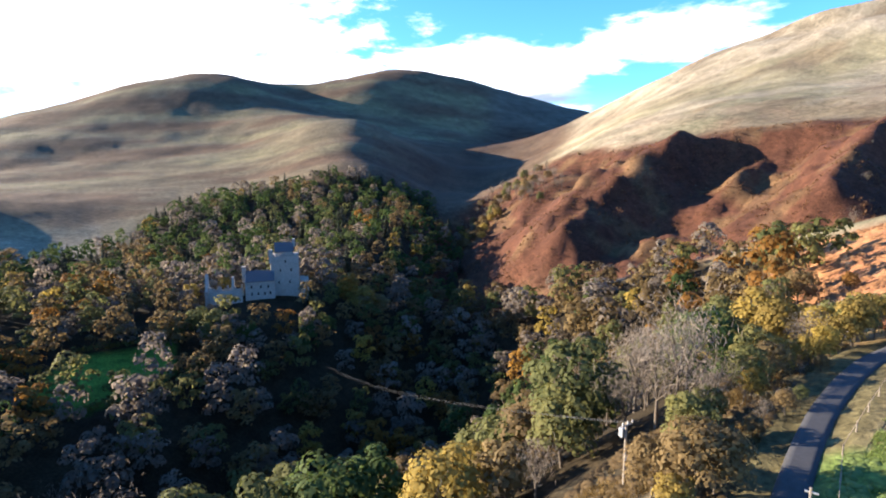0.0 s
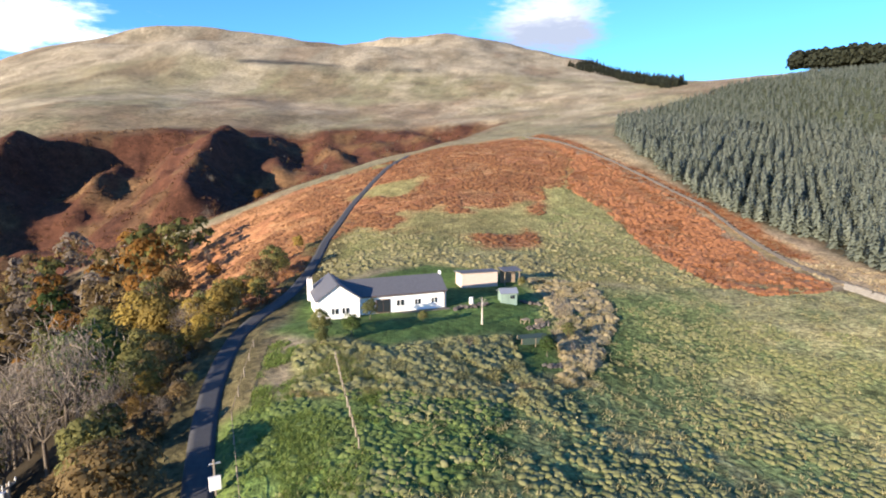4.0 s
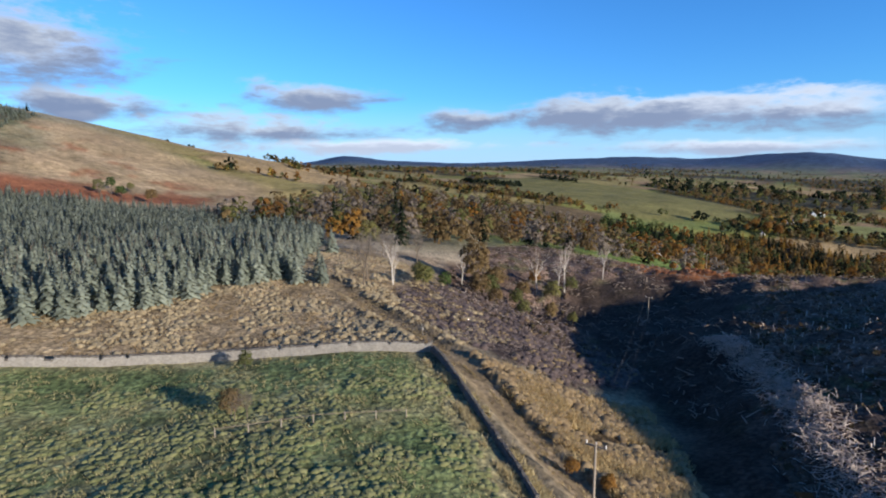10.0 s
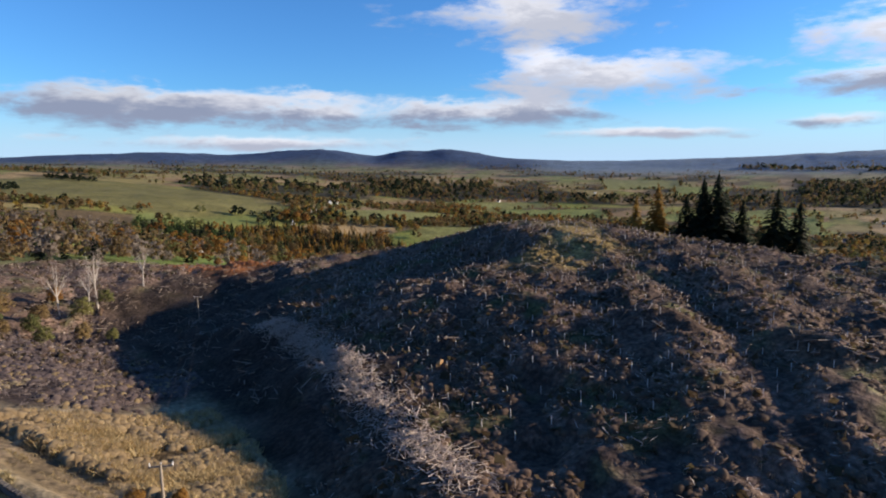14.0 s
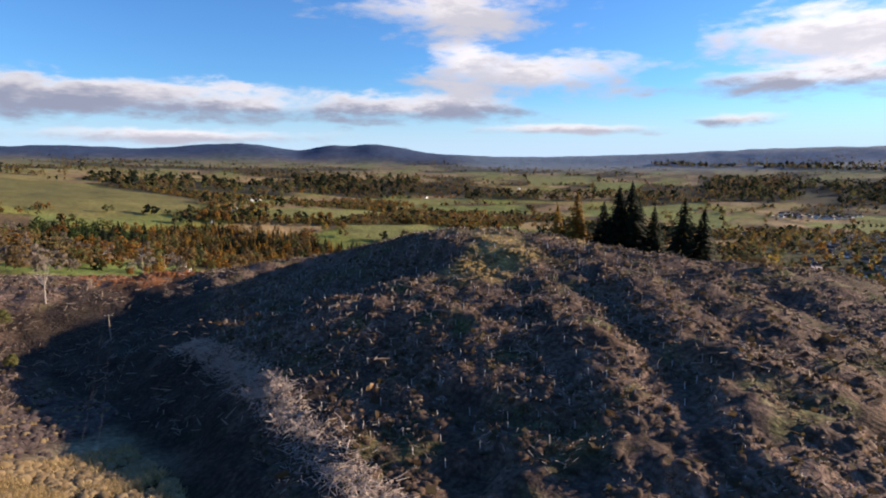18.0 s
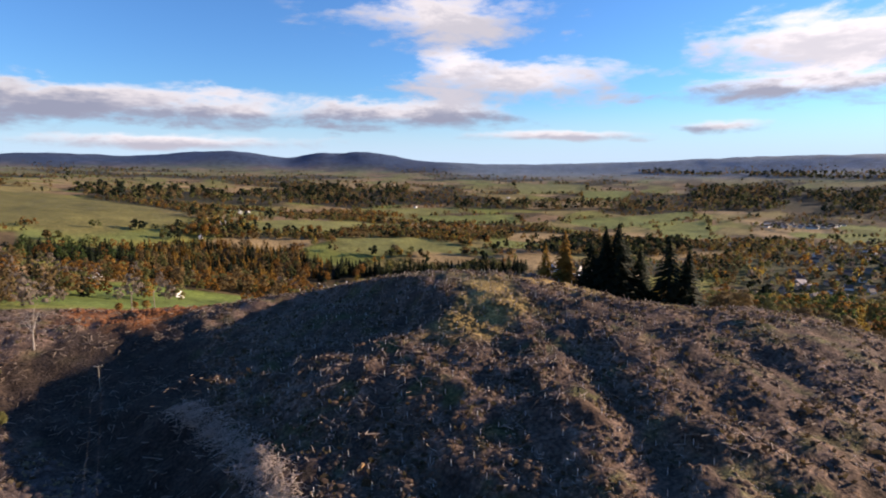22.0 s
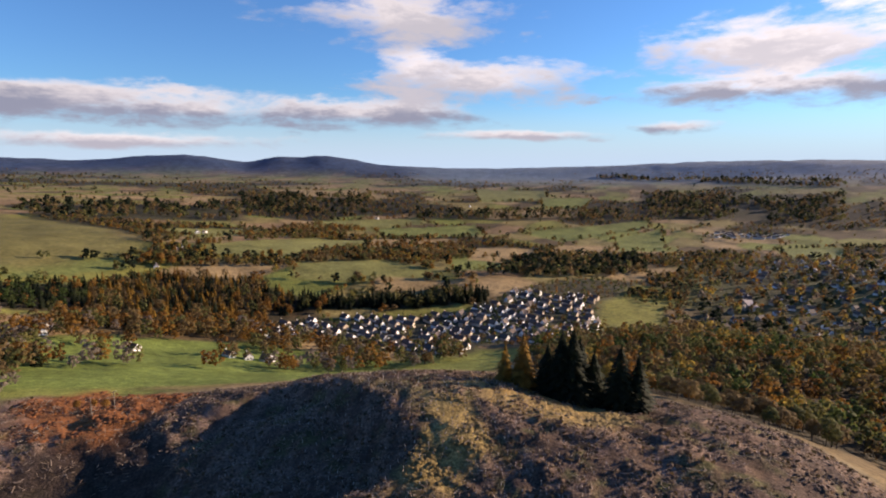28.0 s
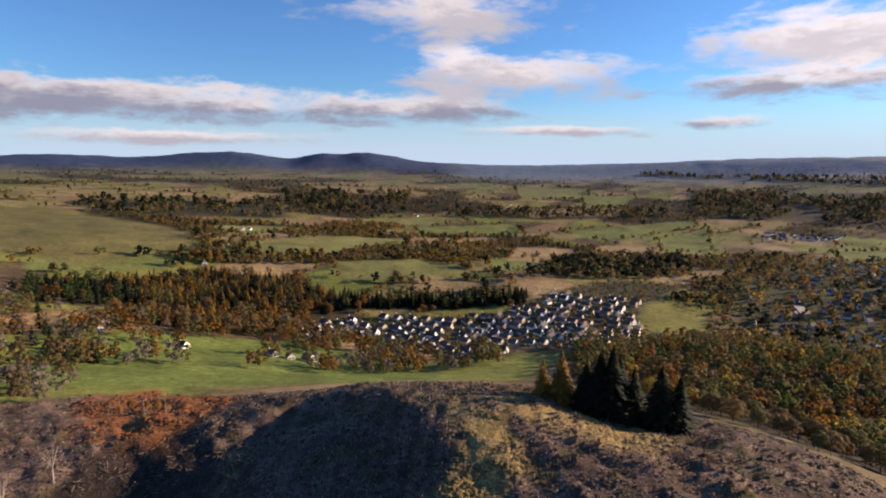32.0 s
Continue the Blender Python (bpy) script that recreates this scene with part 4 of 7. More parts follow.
BARK = simple("bark", (0.10, 0.08, 0.06), 0.95, 0.35, 4, bump=0.5)
BARK_PALE = simple("bark_pale", (0.38, 0.34, 0.29), 0.9, 0.35, 5, bump=0.4)


def quads_from(centres, normals, sizes, rs, stretch=1.0):
    """A four-cornered, slightly bent clump at each centre."""
    n = len(centres)
    t = np.cross(normals, rs.normal(size=(n, 3)))
    t /= np.linalg.norm(t, axis=1)[:, None] + 1e-9
    b = np.cross(normals, t)
    s = np.asarray(sizes)[:, None]
    k = rs.uniform(0.6, 1.2, (n, 4, 1))
    c = np.stack([t * s + b * s * 0.2, b * s * stretch, -t * s - b * s * 0.2, -b * s * stretch], 1) * k
    v = centres[:, None, :] + c
    return v.reshape(-1, 3), np.arange(4 * n).reshape(-1, 4)


def tube_between(p0, p1, r0, r1, sides=5):
    p0, p1 = np.asarray(p0, float), np.asarray(p1, float)
    d = p1 - p0
    d /= np.linalg.norm(d) + 1e-9
    a = np.cross(d, (0.3, 0.9, 0.2))
    a /= np.linalg.norm(a)
    b = np.cross(d, a)
    ang = np.arange(sides) * 2 * np.pi / sides
    ring = np.cos(ang)[:, None] * a + np.sin(ang)[:, None] * b
    v = np.concatenate([p0 + ring * r0, p1 + ring * r1])
    i = np.arange(sides)
    j = (i + 1) % sides
    return v, np.stack([i, j, j + sides, i + sides], 1)


def gather(pieces):
    vs, fs, k = [], [], 0
    for v, f in pieces:
        vs.append(v)
        fs.append(f + k)
        k += len(v)
    return np.concatenate(vs), np.concatenate(fs)


def limbs(rs, height, spread, trunk, count, sides=5, twigs=0):
    """Trunk and limbs of a broadleaf tree; gives the pieces and the limb tips."""
    pieces, tips = [], []
    bend = rs.normal(0, 0.03 * height, 2)
    fork = np.array([bend[0], bend[1], height * rs.uniform(0.3, 0.42)])
    pieces.append(tube_between((0, 0, -0.6), fork, trunk, trunk * 0.7, sides + 1))
    for k in range(count):
        a = k * 2.4 + rs.uniform(-0.4, 0.4)
        up = rs.uniform(0.35, 1.0)
        out = spread * (1.05 - 0.75 * up) * rs.uniform(0.7, 1.1)
        mid = fork + np.array([math.cos(a) * out * 0.5, math.sin(a) * out * 0.5, (height - fork[2]) * up * 0.45])
        end = fork + np.array([math.cos(a) * out, math.sin(a) * out, (height - fork[2]) * up * 0.92])
        r = trunk * rs.uniform(0.32, 0.5)
        pieces.append(tube_between(fork, mid, r, r * 0.6, sides))
        pieces.append(tube_between(mid, end, r * 0.6, r * 0.15, sides))
        tips += [mid, end]
        for _ in range(twigs):
            u = rs.uniform(0, 1)
            base = mid + (end - mid) * u
            tip = base + rs.normal(0, 1, 3) * np.array([0.16, 0.16, 0.12]) * height * 0.75 + np.array([0, 0, 0.10 * height])
            pieces.append(tube_between(base, tip, r * 0.22, r * 0.05, 3))
            tips.append(tip)
    return pieces, np.array(tips)


def crown_points(rs, height, spread, base, clumps, per, size):
    """Clumps of leaves on the shells of several uneven lobes."""
    c, nrm = [], []
    for k in range(clumps):
        a, u = k * 2.399, (k + 0.5) / clumps
        zz = base + (height - base) * (0.25 + 0.72 * u) * rs.uniform(0.9, 1.05)
        rr = spread * math.sqrt(max(0.05, 1 - ((u - 0.35) / 0.72) ** 2)) * rs.uniform(0.45, 0.78)
        centre = np.array([math.cos(a) * rr, math.sin(a) * rr, zz])
        rad = spread * rs.uniform(0.30, 0.46)
        d = rs.normal(size=(per, 3))
        d /= np.linalg.norm(d, axis=1)[:, None]
        d[:, 2] = np.where(d[:, 2] < -0.35, -d[:, 2], d[:, 2])
        c.append(centre + d * rad * rs.uniform(0.75, 1.08, (per, 1)) * np.array([1, 1, 0.8]))
        nrm.append(d * 1.3 + (0, 0, 0.25) + rs.normal(0, 0.16, (per, 3)))
    c, nrm = np.concatenate(c), np.concatenate(nrm)
    nrm /= np.linalg.norm(nrm, axis=1)[:, None]
    v, f = quads_from(c, nrm, rs.uniform(0.65, 1.3, len(c)) * size, rs)
    soft = np.repeat(nrm, 4, 0) * 0.75 + v / np.array([spread, spread, height]) * 0.45 + (0, 0, -0.05) + rs.normal(0, 0.12, v.shape)
    return v, f, soft / np.linalg.norm(soft, axis=1)[:, None]


def broadleaf_meshes(seed, height, spread, clumps, per, size, twigs=2):
    rs = np.random.RandomState(seed)
    pieces, _ = limbs(rs, height * 0.9, spread * 0.8, height * 0.026, 7, 5, twigs)
    tv, tf = gather(pieces)
    return (tv, tf), crown_points(rs, height, spread, height * 0.2, clumps, per, size)


def bare_meshes(seed, height, spread):
    """A leafless tree: limbs, twigs and a haze of fine twig ends."""
    rs = np.random.RandomState(seed)
    pieces, tips = limbs(rs, height, spread, height * 0.022, 10, 4, 9)
    tv, tf = gather(pieces)
    c = tips[rs.randint(0, len(tips), 420)] + rs.normal(0, 0.06 * height, (420, 3)) + np.array([0, 0, 0.03 * height])
    nrm = rs.normal(size=(420, 3))
    nrm /= np.linalg.norm(nrm, axis=1)[:, None]
    n = len(c)
    d = rs.normal(size=(n, 3)) * np.array([0.6, 0.6, 1]) + np.array([0, 0, 0.5])
    d /= np.linalg.norm(d, axis=1)[:, None]
    s = np.cross(d, nrm)
    s /= np.linalg.norm(s, axis=1)[:, None] + 1e-9
    ln = rs.uniform(0.5, 1.3, (n, 1)) * height * 0.07
    w = 0.035 * height / 8
    v = np.stack([c - s * w, c + s * w, c + d * ln + s * w * 0.3, c + d * ln - s * w * 0.3], 1).reshape(-1, 3)
    return (tv, tf), (v, np.arange(4 * n).reshape(-1, 4))


def spruce_arrays(seed, height, spread, layers, blades):
    """A spruce: whorls of drooping, ragged boughs round a straight stem."""
    rs = np.random.RandomState(seed)
    vs = []
    for k in range(layers):
        u = k / (layers - 1)
        zz = height * (0.06 + 0.90 * u)
        rad = spread * (1 - u) ** 0.85 + 0.05 * spread
        off = rs.uniform(0, 6.28)
        nb = max(4, int(blades * (1 - 0.5 * u)))
        for j in range(nb):
            a = off + j * 2 * math.pi / nb + rs.uniform(-0.25, 0.25)
            l = rad * rs.uniform(0.72, 1.18)
            w = rad * 1.9 / nb + 0.1
            dx, dy = math.cos(a), math.sin(a)
            h = height / layers
            root = np.array([dx * 0.05 * l, dy * 0.05 * l, zz + 0.75 * h])
            tip = np.array([dx * l, dy * l, zz - 0.45 * h * rs.uniform(0.5, 1.4)])
            m = root * 0.42 + tip * 0.58 + np.array([0, 0, 0.22 * h])
            s = np.array([-dy, dx, 0]) * w
            vs.append(np.stack([root, m - s, tip, m + s]))
    top = np.array([[0, 0, height * 1.03], [0.1 * spread, 0, height * 0.86], [0, 0, height * 0.84], [-0.1 * spread, 0.05, height * 0.86]])
    vs.append(top)
    v = np.concatenate(vs)
    soft = v * (1, 1, 0) / (np.linalg.norm(v[:, :2], axis=1)[:, None] + 0.2 * spread) + (0, 0, 0.42) + rs.normal(0, 0.22, v.shape)
    return v, np.arange(len(v)).reshape(-1, 4), soft / np.linalg.norm(soft, axis=1)[:, None]


def tree_kit(name, label, category, trunk, crown, bark, leaf, group):
    """A tree with its trunk and crown, kept as the pattern for its copies."""
    ob = thing(name, Matrix.Identity(4), label, category, group)
    t = new("trunk", fast_mesh("trunk", *trunk, bark, True))
    t.parent = ob
    c = new("crown", fast_mesh("crown", crown[0], crown[1], leaf, False, crown[2] if len(crown) > 2 else None))
    c.parent = ob
    return ob


KITS = {}


def plant(key, x, y, scale=1.0, rs=random, sink=0.2, stretch=1.0):
    """The first tree of a kind is its pattern; the others are copies."""
    kit = KITS[key]
    m = Matrix.Translation((x, y, ground_z(x, y) - sink)) @ Matrix.Rotation(rs.uniform(0, 6.28), 4, "Z")
    if isinstance(kit, tuple):
        kit = KITS[key] = tree_kit(*kit)
        ob = kit
        ob.matrix_basis = m
    else:
        ob = copy_thing(kit, m)
    ob.scale = (scale, scale, scale * stretch)
    return ob


def far_wood(name, points, variants, leaf, label, rs, lo=0.75, hi=1.25):
    """Many far trees joined into one wood: each is a copy of a light tree shape."""
    vs, fs, ns, own, k = [], [], [], [], 0
    pts = np.asarray(points, float)
    zs = ground_height(pts[:, 0], pts[:, 1])
    for (x, y), z in zip(pts, zs):
        v, f, w = variants[rs.randint(len(variants))]
        a, s = rs.uniform(0, 6.28), rs.uniform(lo, hi)
        ca, sa_ = math.cos(a) * s, math.sin(a) * s
        q = np.stack([v[:, 0] * ca - v[:, 1] * sa_ + x, v[:, 0] * sa_ + v[:, 1] * ca + y, v[:, 2] * s * rs.uniform(0.85, 1.2) + z - 0.3], 1)
        vs.append(q)
        fs.append(f + k)
        own.append(np.full(len(v), rs.rand()))
        ns.append(np.stack([(w[:, 0] * ca - w[:, 1] * sa_) / s, (w[:, 0] * sa_ + w[:, 1] * ca) / s, w[:, 2]], 1))
        k += len(v)
    ob = new(name, fast_mesh(name, np.concatenate(vs), np.concatenate(fs), JOINED[leaf.name], False, np.concatenate(ns)))
    shade = ob.data.attributes.new("tree", "FLOAT", "POINT")
    shade.data.foreach_set("value", np.concatenate(own).astype(np.float32))
    return tagged(ob, label, "wood", "", "stuff")


def scatter(poly, spacing, seed, keep=None, jitter=0.45):
    """Points over a polygon on a jittered grid."""
    rs = np.random.RandomState(seed)
    p = np.asarray(poly, float)
    xs = np.arange(p[:, 0].min(), p[:, 0].max(), spacing)
    ys = np.arange(p[:, 1].min(), p[:, 1].max(), spacing)
    X, Y = np.meshgrid(xs, ys)
    X[1::2] += spacing / 2
    X, Y = X.ravel() + rs.uniform(-jitter, jitter, X.size) * spacing, Y.ravel() + rs.uniform(-jitter, jitter, X.size) * spacing
    ok = inside(X, Y, poly) > 0
    if keep is not None:
        ok &= keep(X, Y)
    return np.stack([X[ok], Y[ok]], 1)


def make_kits():
    specs = (
        ("olive", "olive_tree", "broad olive-green oak tree turning in autumn", LEAF["olive"]),
        ("green", "green_tree", "dense dark green broadleaf tree", LEAF["green"]),
        ("gold", "gold_tree", "golden yellow autumn birch tree", LEAF["gold"]),
        ("rust", "rust_tree", "rust-orange autumn beech tree", LEAF["rust"]),
        ("brown", "brown_tree", "brown thinning autumn oak tree", LEAF["brown"]),
    )
    for k, (key, name, label, leaf) in enumerate(specs):
        for v in range(3):
            h, s = 10 + 1.2 * v, 4.2 + 0.5 * ((v + k) % 3)
            t, c = broadleaf_meshes(20 * k + v, h, s, 19, 84, 0.33)
            KITS[key + str(v)] = (name, label, "tree", t, c, BARK, leaf, key + " trees")
    for v in range(3):
        t, c = bare_meshes(200 + v, 9.5 + v, 4.0 + 0.4 * v)
        KITS["bare" + str(v)] = ("bare_tree", "leafless grey-brown tree with many fine twigs", "tree", t, c, BARK, LEAF["grey"], "bare trees")
    for v in range(3):
        h = 8.5 + v
        stem = tube_between((0, 0, -0.5), (0, 0, h * 0.9), 0.14, 0.03, 6)
        KITS["spruce" + str(v)] = ("young_spruce", "grey-green young plantation spruce", "conifer", stem, spruce_arrays(300 + v, h * 0.78, 2.5, 13, 9), BARK, LEAF["spruce"], "plantation spruces")
    for v in range(2):
        stem = tube_between((0, 0, -0.5), (0, 0, 17), 0.3, 0.05, 7)
        KITS["conifer" + str(v)] = ("tall_spruce", "tall dark spruce on the hill's edge", "conifer", stem, spruce_arrays(320 + v, 18, 6.2, 26, 15), BARK, LEAF["dark"], "hilltop spruces")
    stem = tube_between((0, 0, -0.5), (0, 0, 11), 0.22, 0.04, 6)
    KITS["larch0"] = ("larch", "orange-gold autumn larch with fading needles", "conifer", stem, spruce_arrays(330, 12, 3.6, 18, 10), BARK, LEAF["larch"], "larches")


make_kits()
LIGHT = [crown_points(np.random.RandomState(400 + k), 9 + k, 4.2, 0.3, 9, 21, 0.66) for k in range(4)]
FINE = [crown_points(np.random.RandomState(450 + k), 9 + k, 4.2, 0.3, 10, 34, 0.48) for k in range(4)]
TINY = [crown_points(np.random.RandomState(430 + k), 8.5 + k, 4.6, 0.0, 4, 5, 2.0) for k in range(4)]
LIGHT_CONIFER = [spruce_arrays(420 + k, 7.4 + 0.6 * k, 2.55, 9, 8) for k in range(3)]
TALL_CONIFER = [crown_points(np.random.RandomState(440 + k), 8.4 + 0.3 * k, 2.3, 1.6, 6, 11, 0.8) for k in range(3)]


def woods_of_the_glen():
    rs = random.Random(3)
    nrs = np.random.RandomState(3)
    # trees on the near slope below the road
    for key, x, y, s in (
        ("green0", -16, 68, 1.15), ("olive1", -24, 66, 0.95), ("green2", -10, 72, 0.95), ("bare0", -2, 84, 1.0), ("gold0", 0, 60, 0.85), ("gold1", 3, 68, 0.75),
        ("brown0", 7, 62, 0.7), ("bare1", 10, 57, 0.6), ("olive0", 9, 76, 0.9), ("brown1", 13, 74, 0.9), ("olive2", 18, 72, 1.1), ("olive1", 15, 66, 0.8),
        ("bare1", 25, 62, 1.0), ("bare2", 28, 64, 1.05), ("bare0", 22, 66, 0.9), ("bare1", 31, 68, 0.95), ("green1", 37, 76, 0.85), ("bare1", 32, 84, 0.85),
        ("olive1", 38, 88, 0.7), ("bare2", 38, 98, 1.05), ("bare0", 44, 104, 1.0), ("gold0", 48, 94, 0.9), ("gold2", 54, 92, 0.85), ("olive0", 46, 86, 0.8),
        ("gold1", 52, 84, 0.7), ("gold1", 62, 94, 0.6), ("bare1", 70, 98, 0.55), ("gold0", 58, 104, 0.7), ("brown0", 66, 108, 0.7), ("bare2", 56, 114, 0.9),
        ("rust1", 60, 128, 0.6), ("bare0", 80, 140, 0.6), ("rust2", 90, 150, 0.55), ("bare1", 104, 156, 0.5), ("rust0", 112, 150, 0.45), ("bare2", 124, 168, 0.5),
        ("bare2", 30, 92, 0.7), ("olive2", 24, 96, 0.8), ("brown1", 14, 88, 0.9), ("bare1", 4, 96, 0.95), ("brown2", -8, 90, 0.9),
    ):
        plant(key, x, y, s * 1.22, rs, 0.8)
    # bushes and saplings beside the road
    for k in range(40):
        u = rs.random()
        x, y = 18 + 37 * u - rs.uniform(2.6, 10), 30 + 38 * u + rs.uniform(1.5, 6)
        if along(np.array([x]), np.array([y]), ROAD)[0] > 2.4:
            plant(rs.choice(("brown1", "bare0", "bare2", "olive2", "brown0", "bare1")), x, y, rs.uniform(0.12, 0.26), rs)
    # hedgerow trees along the lane
    for k in range(46):
        u = rs.random()
        i = min(int(u * 7), 6)
        (x0, y0), (x1, y1) = ROAD[i + 1], ROAD[i + 2]
        f, off = rs.random(), rs.uniform(4.0, 13.0)
        dx, dy = x1 - x0, y1 - y0
        l = math.hypot(dx, dy)
        plant(rs.choice(("bare1", "brown1", "bare0", "olive2", "gold1", "bare2", "olive0", "gold0")), x0 + dx * f - dy / l * off, y0 + dy * f + dx / l * off, rs.uniform(0.35, 0.7) * (0.7 if i > 5 else 1.0), rs)
    # the wooded glen round and behind the castle
    far = scatter(GLEN_WOOD, 13.0, 5, lambda X, Y: (np.hypot(X, Y) > 92) & (np.hypot(X + 104, Y - 306) > 29) & (inside(X, Y, LAWN) < 3) & (Y - 0.9 * X > 60))
    near = far[np.argsort(np.hypot(far[:, 0], far[:, 1]))][:150]
    rest = far[np.argsort(np.hypot(far[:, 0], far[:, 1]))][150:]
    kinds = ("bare0", "bare1", "bare2", "brown0", "brown1", "olive0", "olive2", "bare2", "green1", "bare1", "brown2", "olive1")
    for x, y in near:
        plant(rs.choice(kinds), float(x), float(y), rs.uniform(0.95, 1.5), rs)
    pick = nrs.rand(len(rest)) + 0.5 * (fbm(rest[:, 0], rest[:, 1], 60, 2) - 0.5)
    # darker leaf kinds up the hillside stand in for the shade on it
    up = (np.hypot(rest[:, 0], rest[:, 1]) > 400) & (nrs.rand(len(rest)) < 0.8)
    deep = nrs.rand(len(rest)) < 0.55
    far_wood("shaded_wood", rest[up & deep], FINE, LEAF["green"], "dark green trees on the hillside behind the castle", nrs, 1.0, 1.7)
    far_wood("shaded_conifers", rest[up & ~deep], LIGHT_CONIFER, LEAF["hill"], "dark conifers on the hillside behind the castle", nrs, 1.4, 2.2)
    rest, pick = rest[~up], pick[~up]
    for name, lo, hi, leaf, label in (
        ("grey_wood", -1, 0.40, "grey", "leafless grey trees filling the shaded glen"), ("brown_wood", 0.40, 0.66, "brown", "brown autumn trees filling the shaded glen"),
        ("olive_wood", 0.66, 0.86, "olive", "olive-green trees of the wooded glen"), ("green_wood", 0.86, 0.94, "green", "dark green trees of the wooded glen"),
        ("gold_wood", 0.94, 0.97, "gold", "yellow birches of the wooded glen"), ("rust_wood", 0.97, 9, "rust", "rust-brown beeches of the wooded glen"),
    ):
        sel = rest[(pick >= lo) & (pick < hi)]
        if len(sel):
            far_wood(name, sel, FINE, LEAF[leaf], label, nrs, 1.15, 1.95)
    # pale bare trees where the burn comes down, and shrubs on the bracken slope
    for x, y in scatter(((20, 640), (60, 720), (112, 712), (136, 625), (118, 550), (82, 532), (40, 590)), 13, 27, None, 0.7):
        plant(rs.choice(("bare0", "bare1", "bare2", "bare1", "brown1", "bare0", "olive1")), float(x), float(y), rs.uniform(0.8, 1.35), rs)
    for x, y in scatter(((0, 552), (26, 585), (54, 604), (58, 540), (30, 520)), 11, 28, None, 0.7):
        plant(rs.choice(("bare0", "brown1", "brown0", "gold1")), float(x), float(y), rs.uniform(0.8, 1.2), rs)
    for x, y in scatter(FAR_BRACKEN, 36, 29, lambda X, Y: fbm(X, Y, 60, 2) > 0.54, 0.8):
        plant(rs.choice(("bare0", "bare1", "bare2", "bare1", "brown1")), float(x), float(y), rs.uniform(0.22, 0.5), rs)
    # thin trees up the burn and on the bracken slope
    for key, x, y, s in (("gold1", 20, 310, 0.8), ("bare0", 70, 330, 0.9), ("olive1", 48, 300, 0.9), ("brown0", 92, 300, 0.9), ("olive0", 116, 300, 0.9), ("gold2", 134, 306, 0.9),
                         ("brown2", 74, 296, 0.8), ("bare1", 18, 560, 1.0), ("bare2", 30, 590, 1.0), ("bare0", 0, 600, 1.0), ("gold0", 36, 520, 0.9), ("brown1", -20, 570, 1.0),
                         ("bare1", 10, 480, 1.0), ("gold2", -10, 450, 0.9), ("brown0", -30, 430, 1.0), ("bare2", 120, 640, 1.0), ("bare0", 100, 650, 0.9), ("bare1", 330, 300, 0.8),
                         ("bare2", 200, 270, 0.9), ("rust1", 230, 262, 0.7), ("bare0", 250, 330, 0.8), ("bare0", 46, 620, 1.0), ("bare2", -6, 640, 1.1), ("brown1", 24, 640, 1.0)):
        plant(key, x, y, s, rs)


woods_of_the_glen()


def plantation():
    rs, nrs = random.Random(9), np.random.RandomState(9)
    pts = scatter(SPRUCE, 3.8, 11, lambda X, Y: np.hypot(X - 133, Y + 80) > 4.5, 0.3)
    d = np.hypot(pts[:, 0], pts[:, 1])
    order = pts[np.argsort(d)]
    for x, y in order[:290]:
        plant("spruce%d" % rs.randrange(3), float(x), float(y), rs.uniform(0.78, 1.12), rs)
    far_wood("spruce_plantation", order[290:], LIGHT_CONIFER, LEAF["spruce"], "grey-green ranks of young plantation spruce", nrs, 0.8, 1.12)
    # younger trees up the hill beyond
    up = np.concatenate([scatter(YOUNG_WOOD, 6.2, 13, lambda X, Y: (fbm(X, Y, 90, 2) > 0.26) & (along(X, Y, HILL_TRACK) > 9)), scatter(YOUNG_LOBE, 6.2, 14)])
    far_wood("young_plantation", up, LIGHT_CONIFER, LEAF["spruce"], "young spruce covering the hill behind", nrs, 0.45, 0.75)
    # the dark wood on the hilltop
    top = ((1000, -15), (1060, -10), (1085, -160), (1010, -410), (940, -350), (960, -200), (985, -60))
    far_wood("hilltop_wood", scatter(top, 4.6, 17), TALL_CONIFER, LEAF["hill"], "dark mature spruce wood capping the hill", nrs, 3.2, 3.5)
    far_wood("saddle_wood", scatter(((1290, 430), (1400, 400), (1300, 260), (1130, 170), (860, 110), (830, 130), (1040, 215), (1220, 305)), 9, 19), LIGHT_CONIFER, LEAF["hill"], "dark spruce wood on a far hillside", nrs, 1.2, 1.7)
    gold = ((440, -108), (467, -150), (458, -195), (413, -176), (388, -128))
    for x, y in scatter(gold, 6.0, 23):
        plant("larch0", float(x), float(y), rs.uniform(0.4, 0.7), rs)
    # pines and scrub at the wood's far corner
    for key, x, y, s in (("conifer0", 520, -172, 0.45), ("conifer1", 528, -182, 0.5), ("conifer0", 536, -176, 0.4), ("green0", 362, -262, 0.8), ("olive1", 370, -252, 0.9), ("bare0", 356, -250, 1.0), ("bare1", 352, -240, 1.1), ("green2", 380, -268, 0.8), ("bare2", 345, -258, 1.0), ("conifer1", 690, -395, 0.5), ("olive0", 376, -280, 0.7), ("brown1", 340, -268, 0.9)):
        plant(key, x, y, s, rs)


plantation()


def hilltop_trees():
    rs = random.Random(21)
    for key, x, y, s in (("conifer0", -150, -138, 1.55), ("conifer1", -161, -125, 1.42), ("conifer0", -145, -146, 1.15), ("conifer1", -153, -146, 1.3), ("conifer0", -157, -134, 1.2), ("conifer1", -166, -121, 1.2), ("conifer0", -147, -141, 1.4), ("conifer1", -158, -142, 1.35), ("larch0", -138, -152, 1.75), ("larch0", -134, -158, 1.3), ("larch0", -143, -156, 1.45)):
        plant(key, x, y, s, rs)


hilltop_trees()

